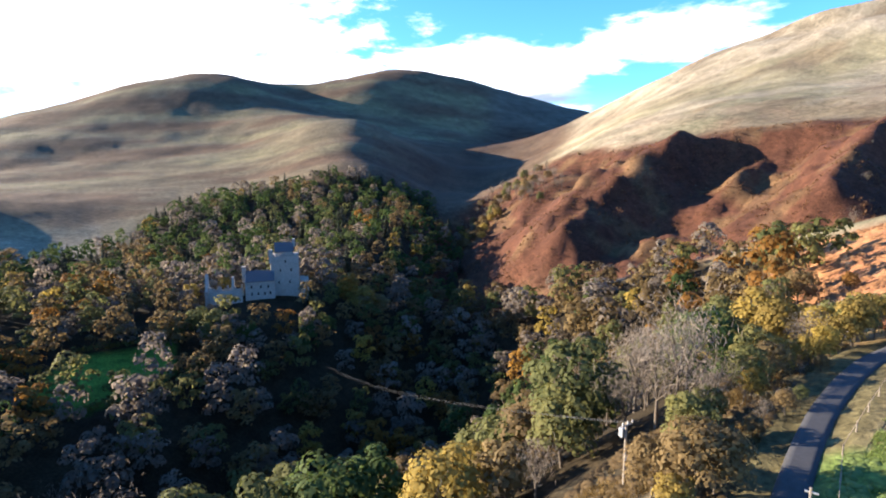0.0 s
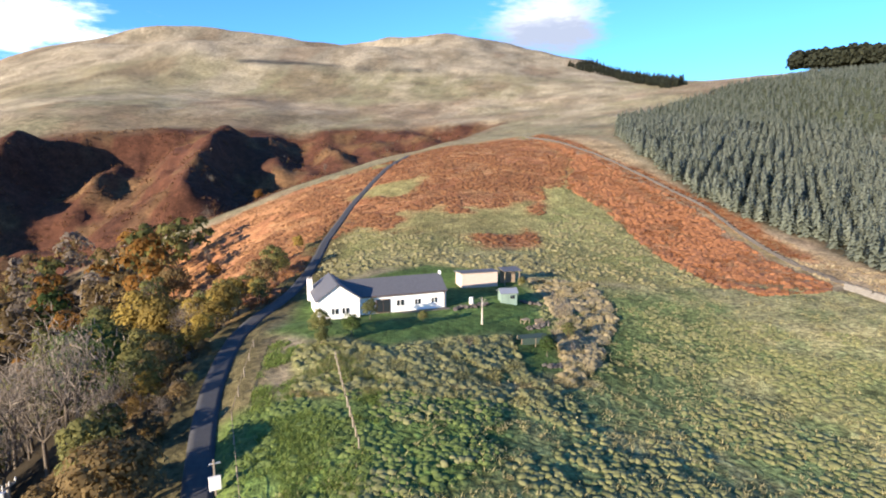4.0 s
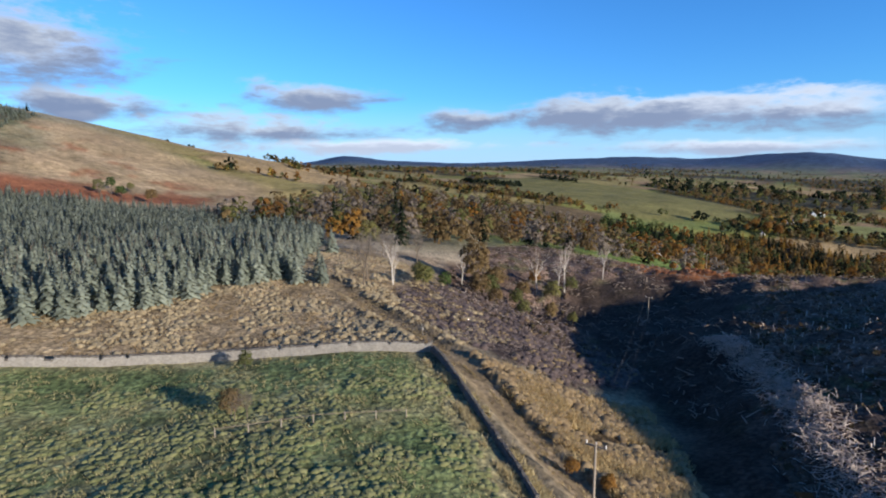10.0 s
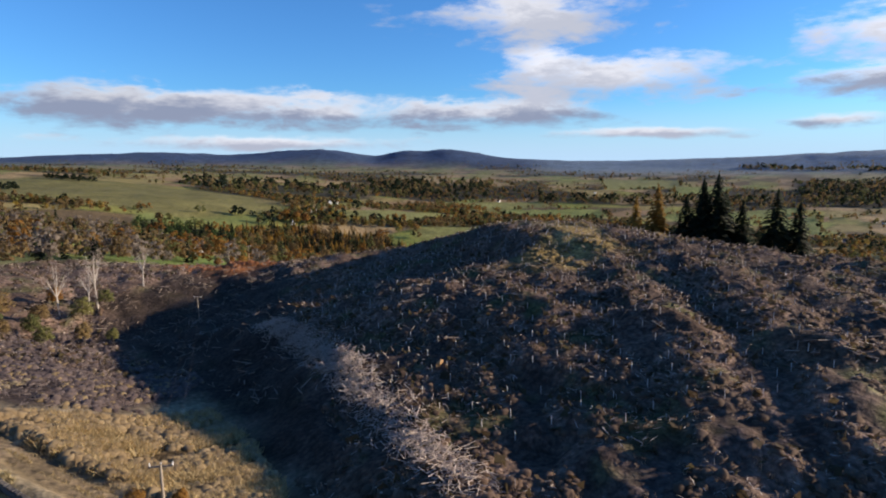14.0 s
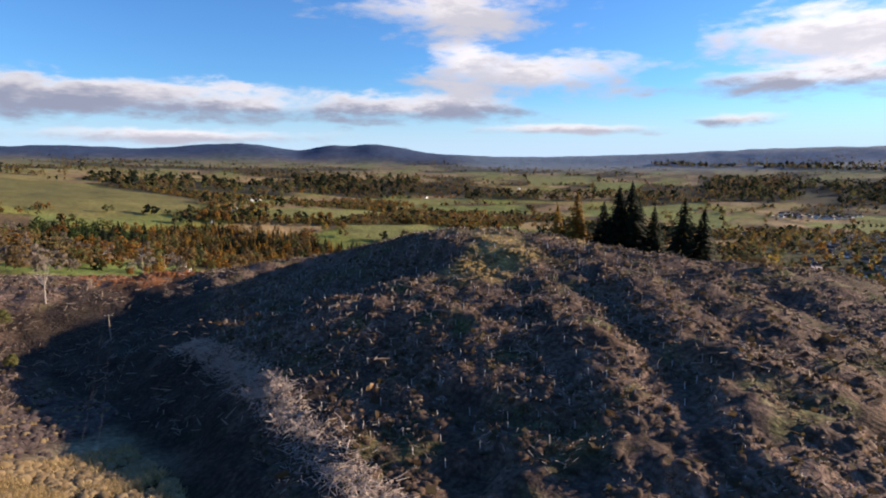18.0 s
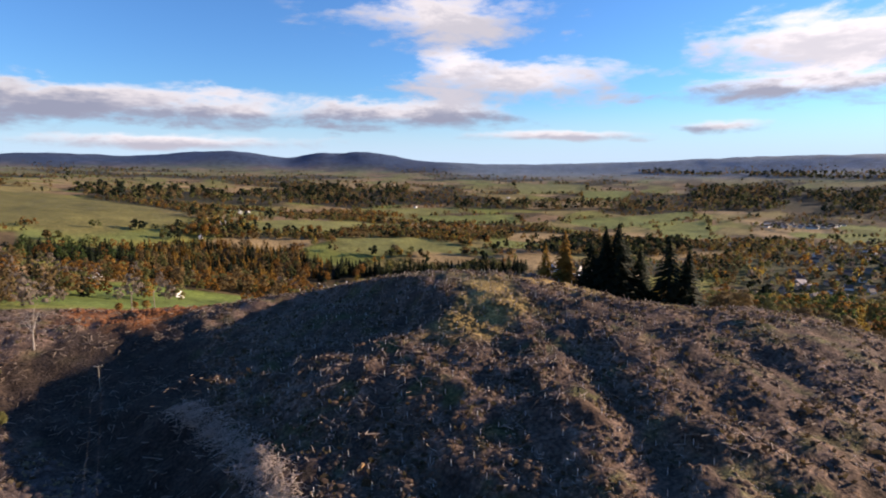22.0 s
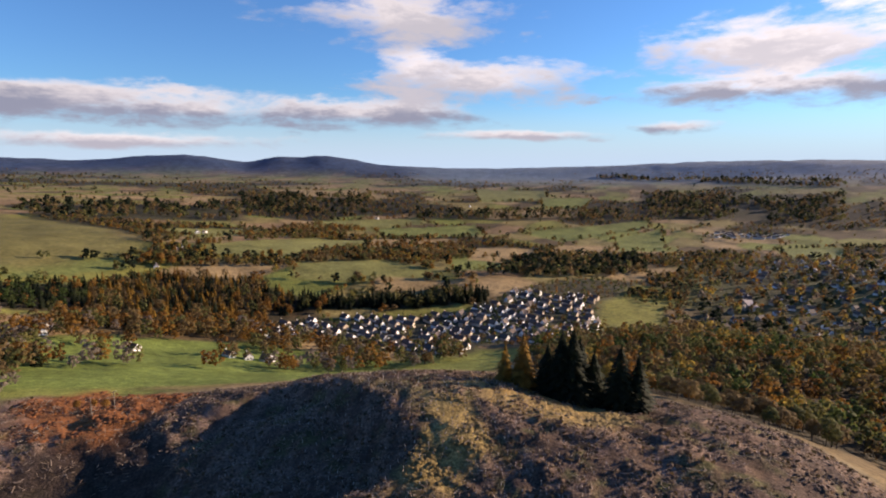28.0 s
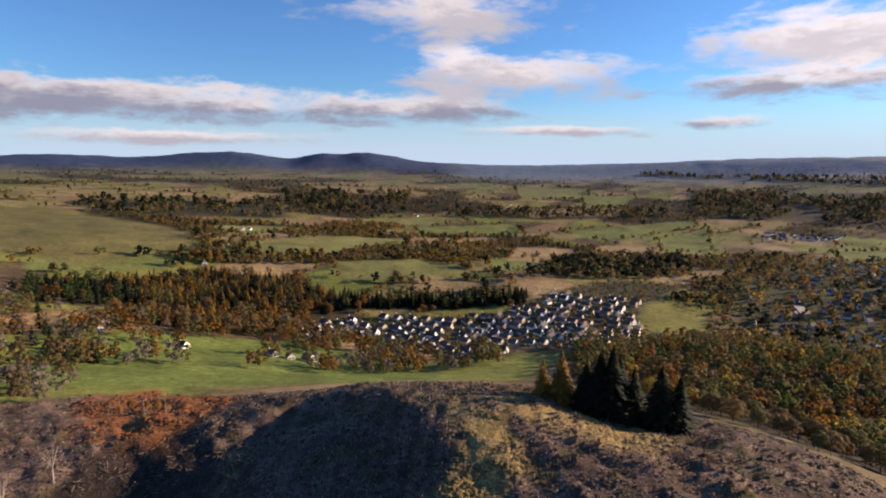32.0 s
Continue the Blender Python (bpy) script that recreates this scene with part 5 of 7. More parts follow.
# ---- buildings and built things near the camera ----
WHITE = simple("white_harling", (0.80, 0.79, 0.76), 0.9, 0.06, 6, bump=0.25)
SLATE = simple("slate", (0.085, 0.085, 0.095), 0.55, 0.3, 4, bump=0.3)
TIMBER = simple("weathered_timber", (0.22, 0.17, 0.12), 0.9, 0.35, 5, bump=0.4)
POLE_WOOD = simple("pole_wood", (0.22, 0.185, 0.145), 0.9, 0.3, 6, bump=0.3)
PALE_BOARD = simple("pale_boards", (0.43, 0.35, 0.295), 0.85, 0.15, 3, bump=0.3)
DYKE_STONE = simple("pale_dyke_stone", (0.165, 0.15, 0.132), 0.95, 0.4, 3, bump=0.6, random_tint=0.3)
STONE = simple("grey_stone", (0.085, 0.075, 0.066), 0.95, 0.35, 3, bump=0.6, random_tint=0.3)
OLD_STONE = simple("castle_stone", (0.33, 0.295, 0.25), 0.95, 0.3, 1.2, bump=0.6)
ASPHALT = simple("asphalt", (0.045, 0.045, 0.048), 0.85, 0.25, 2, bump=0.2)
GLASS = simple("window_glass", (0.02, 0.025, 0.03), 0.08, 0.1, 1)
FRAME = simple("window_frame_dark", (0.10, 0.06, 0.05), 0.6, 0.2, 4)
GREEN_PAINT = simple("green_paint", (0.16, 0.22, 0.185), 0.6, 0.15, 4)
METAL = simple("galvanised_metal", (0.42, 0.43, 0.44), 0.45, 0.15, 8, metal=0.7)
WIRE = simple("wire", (0.05, 0.05, 0.055), 0.85, 0.1, 4)
NET = simple("dark_green_net", (0.03, 0.05, 0.04), 0.8, 0.2, 4)
PLASTIC = simple("pale_plastic", (0.62, 0.60, 0.56), 0.6, 0.15, 5)
RUST_GATE = simple("rusty_gate", (0.36, 0.15, 0.09), 0.7, 0.3, 5)


def slab(name, material, lo, hi, parent=None, label="", bevel=0.02):
    """A block between two corners with softened edges."""
    bm = bmesh.new()
    bmesh.ops.create_cube(bm, size=1)
    for v in bm.verts:
        v.co = Vector([lo[k] + (v.co[k] + 0.5) * (hi[k] - lo[k]) for k in range(3)])
    if bevel:
        bmesh.ops.bevel(bm, geom=bm.edges[:], offset=bevel, segments=1, affect="EDGES")
    return part(name, bm, material, parent, label)


def gabled(name, material, x0, x1, y0, y1, z0, eaves, ridge, along_x, parent):
    """A walled block with a gable at each end."""
    if along_x:
        m = (y0 + y1) / 2
        prof = [(y0, z0), (y1, z0), (y1, eaves), (m, ridge), (y0, eaves)]
        v = [(x, a, b) for x in (x0, x1) for a, b in prof]
    else:
        m = (x0 + x1) / 2
        prof = [(x0, z0), (x1, z0), (x1, eaves), (m, ridge), (x0, eaves)]
        v = [(a, y, b) for y in (y0, y1) for a, b in prof]
    f = [(0, 1, 2, 3, 4), (9, 8, 7, 6, 5)] + [(k, k + 5, (k + 1) % 5 + 5, (k + 1) % 5) for k in range(5)]
    ob = mesh_object(name, v, f, material, parent)
    bm = bmesh.new()
    bm.from_mesh(ob.data)
    bmesh.ops.recalc_face_normals(bm, faces=bm.faces[:])
    bm.to_mesh(ob.data)
    bm.free()
    return ob


def roof_slope(name, material, a, b, c, d, thick, parent, label=""):
    """A sloping slab with the four corners of its underside."""
    p = [Vector(q) for q in (a, b, c, d)]
    n = (p[1] - p[0]).cross(p[3] - p[0]).normalized()
    if n.z < 0:
        n = -n
    v = p + [q + n * thick for q in p]
    f = [(0, 1, 2, 3), (7, 6, 5, 4), (0, 4, 5, 1), (1, 5, 6, 2), (2, 6, 7, 3), (3, 7, 4, 0)]
    ob = mesh_object(name, v, f, material, parent, label)
    bm = bmesh.new()
    bm.from_mesh(ob.data)
    bmesh.ops.recalc_face_normals(bm, faces=bm.faces[:])
    bm.to_mesh(ob.data)
    bm.free()
    return ob


def window(x, y, z, w, h, parent, lights=2):
    """A framed window in a wall that faces -y."""
    win = slab("window", WHITE, (x, y - 0.06, z), (x + w, y + 0.04, z + h), parent, "white-framed window", 0.01)
    pw = w / lights
    for k in range(lights):
        slab("pane", GLASS, (x + k * pw + 0.07, y - 0.075, z + 0.08), (x + (k + 1) * pw - 0.05, y - 0.05, z + h - 0.08), win, "", 0)
    slab("sill", WHITE, (x - 0.08, y - 0.16, z - 0.12), (x + w + 0.08, y + 0.02, z - 0.02), win, "", 0.01)
    return win


def bungalow():
    h = thing("bungalow", pose(65.4, 53.7, 176.3, 0, 0, -40), "long white harled bungalow with dark slate roofs", "house")
    gabled("wall", WHITE, 0.0, 14.6, 0.5, 7.2, -2.0, 3.0, 4.9, True, h)
    gabled("wing_wall", WHITE, -6.2, 0.05, -0.9, 8.6, -2.5, 3.1, 5.3, False, h)
    for ys, ye in ((0.15, 3.85), (7.55, 3.85)):
        roof_slope("roof_slope", SLATE, (-3.1, ys, 2.82), (14.75, ys, 2.82), (14.75, ye, 4.93), (-3.1, ye, 4.93), 0.16, h)
    for xs in (-6.55, 0.4):
        roof_slope("wing_roof_slope", SLATE, (xs, -1.1, 2.88), (xs, 8.8, 2.88), (-3.08, 8.8, 5.33), (-3.08, -1.1, 5.33), 0.16, h)
    slab("gable_coping", WHITE, (14.55, 3.6, 4.8), (14.85, 4.1, 5.5), h)
    ch = slab("chimney", WHITE, (-6.9, 6.4, 1.5), (-6.1, 7.3, 5.0), h, "white harled chimney stack")
    for k in (0.0, 0.4):
        slab("chimney_pot", OLD_STONE, (-6.75 + k, 6.7, 5.0), (-6.5 + k, 7.0, 5.35), ch)
    for x in (-4.3, -2.7):
        window(x, -0.9, 0.8, 1.15, 1.05, h)
    window(0.7, 0.5, 1.1, 0.9, 0.9, h)
    window(6.2, 0.5, 0.9, 1.3, 1.1, h)
    window(9.2, 0.5, 0.9, 1.1, 1.0, h)
    window(12.0, 0.5, 0.9, 1.1, 1.0, h)
    d = slab("patio_door", FRAME, (2.9, 0.40, 0.05), (5.2, 0.56, 2.25), h, "dark-framed glazed patio doors")
    for k in (0, 1):
        slab("pane", GLASS, (3.0 + 1.1 * k, 0.37, 0.2), (4.0 + 1.1 * k, 0.43, 2.15), d, "", 0)
    slab("gutter", FRAME, (0.3, 0.02, 2.76), (14.7, 0.14, 2.88), h)
    slab("downpipe", FRAME, (14.3, 0.36, -0.5), (14.42, 0.48, 2.8), h)
    slab("plinth", STONE, (5.6, -0.7, -1.5), (14.9, 0.5, 0.0), h, "rough stone terrace edge")


def rubble(name, x0, y0, x1, y1, n, size, label, parent_label, seed):
    """A low heap or edging of loose stones, each one a part."""
    rs = random.Random(seed)
    heap = thing(name, pose(x0, y0, ground_z(x0, y0)), label, "stones")
    bm = bmesh.new()
    bmesh.ops.create_icosphere(bm, subdivisions=1, radius=0.5)
    for v in bm.verts:
        v.co *= rs.uniform(0.75, 1.15)
    first = part("stone", bm, STONE, heap)
    for k in range(n):
        o = first if k == 0 else new("stone", first.data)
        o.parent = heap
        u = rs.random()
        dx, dy = (x1 - x0) * u + rs.uniform(-0.5, 0.5), (y1 - y0) * u + rs.uniform(-0.5, 0.5)
        s = size * rs.uniform(0.6, 1.3)
        o.matrix_basis = pose(dx, dy, ground_z(x0 + dx, y0 + dy) - heap.location.z + s * 0.2, rs.uniform(0, 90), 0, rs.uniform(0, 360)) @ Matrix.Diagonal((s * 1.3, s, s * 0.8, 1))
    return heap


def garden():
    shed = thing("long_shed", pose(90.4, 49.0, 177.4, 0, 0, -44), "long pale board shed with a dark mono-pitch roof", "shed")
    slab("front_wall", PALE_BOARD, (0, 0, -1.2), (7.2, 0.15, 1.7), shed)
    slab("end_wall", TIMBER, (7.05, 0.16, -1.2), (7.2, 4.2, 1.45), shed)
    slab("back_wall", TIMBER, (0, 4.05, -1.2), (7.04, 4.2, 1.25), shed)
    slab("side_wall", PALE_BOARD, (0, 0.16, -1.2), (0.15, 4.04, 1.45), shed)
    roof_slope("roof", SLATE, (-0.3, -0.3, 1.75), (7.6, -0.3, 1.75), (7.6, 4.6, 1.3), (-0.3, 4.6, 1.3), 0.12, shed)
    lean = thing("lean_to", pose(96.4, 42.9, 177.0, 0, 0, -44), "dark timber lean-to stacked with junk", "shed")
    for x in (0.0, 3.0):
        slab("post", TIMBER, (x, 0, -1.0), (x + 0.15, 0.15, 2.0), lean)
    slab("back_wall", TIMBER, (0, 2.4, -1.0), (3.2, 2.5, 2.0), lean)
    roof_slope("roof", SLATE, (-0.3, -0.3, 2.05), (3.5, -0.3, 2.05), (3.5, 2.8, 2.35), (-0.3, 2.8, 2.35), 0.08, lean)
    gs = thing("garden_shed", pose(85.0, 38.4, ground_z(85, 37), 0, 0, -50), "small grey-green painted garden shed", "shed")
    gabled("wall", GREEN_PAINT, 0, 2.8, 0, 2.2, -0.5, 1.9, 2.5, True, gs)
    for ys, ye in ((-0.2, 1.1), (2.4, 1.1)):
        roof_slope("roof_slope", METAL, (-0.2, ys, 1.82), (3.0, ys, 1.82), (3.0, ye, 2.54), (-0.2, ye, 2.54), 0.06, gs)
    slab("door", GREEN_PAINT, (0.4, -0.07, 0), (1.2, -0.01, 1.7), gs, "green plank door")
    slab("pane", GLASS, (1.6, -0.05, 0.9), (2.4, -0.005, 1.5), gs)
    # the bare white trunk on the lawn with its lopped limbs
    pale = gather([tube_between((0, 0, -0.3), (0.05, 0, 2.6), 0.16, 0.12, 7), tube_between((0.05, 0, 2.6), (0.1, 0.1, 4.2), 0.12, 0.06, 6)])
    stumps = gather([tube_between((0.05, 0, 2.2), (0.7, 0.2, 3.2), 0.07, 0.04, 5), tube_between((0.05, 0, 2.5), (-0.6, -0.1, 3.4), 0.07, 0.04, 5), tube_between((0.08, 0, 3.3), (0.5, -0.3, 4.0), 0.05, 0.03, 5), tube_between((0.08, 0, 3.4), (-0.3, 0.3, 4.2), 0.05, 0.03, 5)])
    tree_kit("lopped_tree", "pale lopped tree trunk standing on the lawn", "tree", pale, stumps, BARK_PALE, BARK_PALE, "").matrix_basis = pose(73.6, 36.4, ground_z(73.6, 36.4))
    # net frame
    cage = thing("fruit_cage", pose(70.4, 28.6, ground_z(71, 28), 0, 0, -46), "low dark green netted fruit cage", "cage")
    for x in (0, 2.1, 4.2):
        for y in (0, 1.8):
            slab("post", TIMBER, (x, y, -0.3), (x + 0.08, y + 0.08, 1.0), cage, "", 0)
    for y in (0.02, 1.8):
        slab("net_side", NET, (0.08, y, 0.05), (4.2, y + 0.02, 0.95), cage, "", 0)
    slab("net_top", NET, (0, 0, 1.0), (4.3, 1.9, 1.02), cage, "", 0)
    bench = thing("garden_bench", pose(80.5, 30.2, ground_z(80.5, 30.2), 0, 0, -30), "grey weathered wooden garden bench", "bench")
    for x in (0, 1.6):
        slab("leg", TIMBER, (x, 0, 0), (x + 0.08, 0.5, 0.45), bench)
    for k in range(4):
        slab("seat_slat", TIMBER, (-0.05, 0.13 * k, 0.45), (1.75, 0.13 * k + 0.1, 0.49), bench, "", 0)
    for k in range(3):
        slab("back_slat", TIMBER, (-0.05, 0.5, 0.55 + 0.15 * k), (1.75, 0.54, 0.65 + 0.15 * k), bench, "", 0)
    table = thing("garden_table", pose(79.2, 31.8, ground_z(79.2, 31.8), 0, 0, -20), "grey wooden garden table by the bench", "table")
    slab("tabletop", TIMBER, (0, 0, 0.7), (1.4, 0.9, 0.75), table)
    for x in (0.05, 1.25):
        for y in (0.05, 0.75):
            slab("leg", TIMBER, (x, y, 0), (x + 0.1, y + 0.1, 0.7), table)
    rubble("log_pile", 66.0, 23.4, 68.5, 21.8, 40, 0.55, "heap of pale cut logs and stones", "", 4)
    rubble("rockery", 76.5, 42.8, 82.0, 40.0, 50, 0.6, "rough stone rockery beside the bungalow", "", 5)
    rubble("rubble_bed", 78.2, 30.8, 82.6, 29.0, 40, 0.5, "bed of loose grey stones round the bench", "", 6)
    rubble("junk_heap", 89.5, 37.0, 91.5, 33.6, 30, 0.7, "heap of pale rubble behind the garden shed", "", 7)
    tank = thing("oil_tank", pose(81.2, 42.2, ground_z(81.2, 42.2)), "white plastic tank beside the bungalow", "tank")
    bm = bmesh.new()
    bmesh.ops.create_cone(bm, cap_ends=True, segments=14, radius1=0.38, radius2=0.35, depth=1.2)
    bmesh.ops.translate(bm, verts=bm.verts[:], vec=(0, 0, 0.55))
    part("body", bm, PLASTIC, tank)
    rs = random.Random(31)
    for key, x, y, s in (("olive0", 62.8, 49.4, 0.30), ("olive2", 66.5, 42.5, 0.16), ("bare0", 61.9, 32.5, 0.22), ("olive1", 52.0, 49.0, 0.34), ("olive0", 50.0, 47.0, 0.22), ("green0", 54.5, 46.0, 0.3),
                         ("bare0", 76.5, 26.0, 0.22), ("olive2", 78.5, 24.5, 0.22), ("bare1", 73.0, 22.0, 0.2), ("bare2", 82.5, 27.0, 0.35), ("green1", 69.5, 24.5, 0.26), ("olive0", 98, 40, 0.2), ("bare2", 92, 31, 0.26), ("bare1", 88, 28, 0.28),
                         ("bare0", 45.3, -44.0, 0.36), ("brown1", 46.6, -44.8, 0.3), ("olive1", 55.9, -57.0, 0.24), ("bare1", 44.5, -45.2, 0.32)):
        plant(key, x, y, s, rs)


def road():
    pts = []
    for (x0, y0), (x1, y1) in zip(ROAD, ROAD[1:]):
        n = max(2, int(math.hypot(x1 - x0, y1 - y0) / 2))
        pts += [(x0 + (x1 - x0) * k / n, y0 + (y1 - y0) * k / n) for k in range(n)]
    P = np.array(pts)
    for _ in range(8):
        P[1:-1] = (P[:-2] + P[1:-1] * 2 + P[2:]) / 4
    T = np.gradient(P, axis=0)
    T /= np.linalg.norm(T, axis=1)[:, None]
    N = np.stack([-T[:, 1], T[:, 0]], 1)
    offs = np.array([-1.3, -1.15, -0.6, 0, 0.6, 1.15, 1.3])
    v = []
    for o in offs:
        q = P + N * o
        z = np.max([ground_height(P[:, 0] + N[:, 0] * k, P[:, 1] + N[:, 1] * k) for k in (-1.2, 0, 1.2)], axis=0)
        v.append(np.stack([q[:, 0], q[:, 1], z + (0.10 if abs(o) < 1.25 else -0.5)], 1))
    v = np.stack(v, 1).reshape(-1, 3)
    n, k = len(P), len(offs)
    f = [(i * k + j, i * k + j + 1, (i + 1) * k + j + 1, (i + 1) * k + j) for i in range(n - 1) for j in range(k - 1)]
    ob = new("road", fast_mesh("road", v, f, ASPHALT, True))
    tagged(ob, "narrow dark asphalt lane climbing past the bungalow", "road", "", "structure")


def drystone(name, line, height, label, seed, stones, stone=None):
    """A dry stone dyke: a battered, lumpy body and a row of single cope stones."""
    rs = np.random.RandomState(seed)
    P = []
    for (x0, y0), (x1, y1) in zip(line, line[1:]):
        n = max(2, int(math.hypot(x1 - x0, y1 - y0) / 0.45))
        P += [(x0 + (x1 - x0) * k / n, y0 + (y1 - y0) * k / n) for k in range(n)]
    P = np.array(P + [line[-1]])
    for _ in range(6):
        P[1:-1] = (P[:-2] + P[1:-1] * 2 + P[2:]) / 4
    T = np.gradient(P, axis=0)
    T /= np.linalg.norm(T, axis=1)[:, None]
    N = np.stack([-T[:, 1], T[:, 0]], 1)
    z = ground_height(P[:, 0], P[:, 1])
    prof = ((-0.34, -0.5), (-0.32, 0.0), (-0.28, 0.35), (-0.24, 0.7), (-0.18, 1.0), (0.18, 1.0), (0.24, 0.7), (0.28, 0.35), (0.32, 0.0), (0.34, -0.5))
    v = []
    gap = 1 - 0.35 * (rs.rand(len(P)) < 0.04)
    for o, h in prof:
        j = rs.normal(0, 0.06, (len(P), 1))
        q = P + N * (o + j)
        v.append(np.stack([q[:, 0], q[:, 1], z + h * height * (gap if h > 0.6 else 1) + rs.normal(0, 0.04, len(P))], 1))
    v = np.stack(v, 1).reshape(-1, 3)
    n, k = len(P), len(prof)
    f = [(i * k + j, i * k + j + 1, (i + 1) * k + j + 1, (i + 1) * k + j) for i in range(n - 1) for j in range(k - 1)]
    wall = thing(name, Matrix.Identity(4), label, "wall")
    b = new("dyke_body", fast_mesh("dyke_body", v, f, stone or DYKE_STONE))
    b.parent = wall
    bm = bmesh.new()
    bmesh.ops.create_cube(bm, size=1)
    bmesh.ops.bevel(bm, geom=bm.edges[:], offset=0.12, segments=1, affect="EDGES")
    # the darker STONE on the copes paints the dyke's shadow line
    first = part("cope_stone", bm, STONE, wall)
    step = max(1, len(P) // stones)
    for m, i in enumerate(range(0, len(P) - 1, step)):
        o = first if m == 0 else new("cope_stone", first.data)
        o.parent = wall
        o.matrix_basis = pose(P[i, 0], P[i, 1], z[i] + height * gap[i] + 0.08, rs.uniform(-12, 12), rs.uniform(-12, 12), math.degrees(math.atan2(T[i, 1], T[i, 0]))) @ Matrix.Diagonal((rs.uniform(0.34, 0.5) * max(1, step * 1.05), rs.uniform(0.34, 0.46), rs.uniform(0.2, 0.36), 1))
    return wall


def utility_pole(x, y, h, label, arm=1.9, turn=0.0, box=False):
    p = thing("utility_pole", pose(x, y, ground_z(x, y), 0, 0, turn), label, "pole", "utility poles")
    v, f = tube_between((0, 0, -0.8), (0, 0, h), 0.17, 0.11, 8)
    o = new("shaft", fast_mesh("shaft", v, f, POLE_WOOD, True))
    o.parent = p
    if arm:
        slab("crossarm", POLE_WOOD, (-arm / 2, -0.2, h - 0.35), (arm / 2, -0.08, h - 0.2), p)
        for k in (-0.46, 0.0, 0.46):
            v, f = tube_between((k * arm, -0.14, h - 0.2), (k * arm, -0.14, h + 0.12), 0.07, 0.05, 6)
            i = new("insulator", fast_mesh("insulator", v, f, PLASTIC, True))
            i.parent = p
    if box:
        slab("sign_plate", PLASTIC, (-0.25, -0.22, h * 0.42), (0.25, -0.17, h * 0.42 + 0.55), p, "pale warning plate")
        slab("transformer", METAL, (-0.35, 0.12, h - 1.6), (0.35, 0.6, h - 0.7), p, "grey pole transformer")
    return p


def cable(p0, p1, sag, r=0.022):
    n = 14
    v, f = [], []
    p0, p1 = np.array(p0, float), np.array(p1, float)
    pts = [p0 + (p1 - p0) * k / n - np.array([0, 0, sag * 4 * (k / n) * (1 - k / n)]) for k in range(n + 1)]
    v, f = gather([tube_between(a, b, r, r, 4) for a, b in zip(pts, pts[1:])])
    return v, f


def cables(name, ends, label):
    line = thing(name, Matrix.Identity(4), label, "cable")
    for a, b, sag in ends:
        v, f = cable(a, b, sag, 0.012)
        o = new("cable", fast_mesh("cable", v, f, WIRE, True))
        o.parent = line


def post_fence(name, line, step, height, label, wires=2):
    fence = thing(name, Matrix.Identity(4), label, "fence")
    last = None
    for (x0, y0), (x1, y1) in zip(line, line[1:]):
        n = max(1, int(math.hypot(x1 - x0, y1 - y0) / step))
        for k in range(n + 1):
            x, y = x0 + (x1 - x0) * k / n, y0 + (y1 - y0) * k / n
            z = ground_z(x, y)
            v, f = tube_between((x, y, z - 0.3), (x, y, z + height), 0.075, 0.065, 6)
            o = new("post", fast_mesh("post", v, f, POLE_WOOD))
            o.parent = fence
            if last and math.hypot(last[0] - x, last[1] - y) > 0.1:
                for w in range(wires):
                    h = height * (0.9 - 0.4 * w)
                    v, f = tube_between((last[0], last[1], last[2] + h), (x, y, z + h), 0.03, 0.03, 4)
                    o = new("rail", fast_mesh("rail", v, f, TIMBER))
                    o.parent = fence
            last = (x, y, z)
    return fence


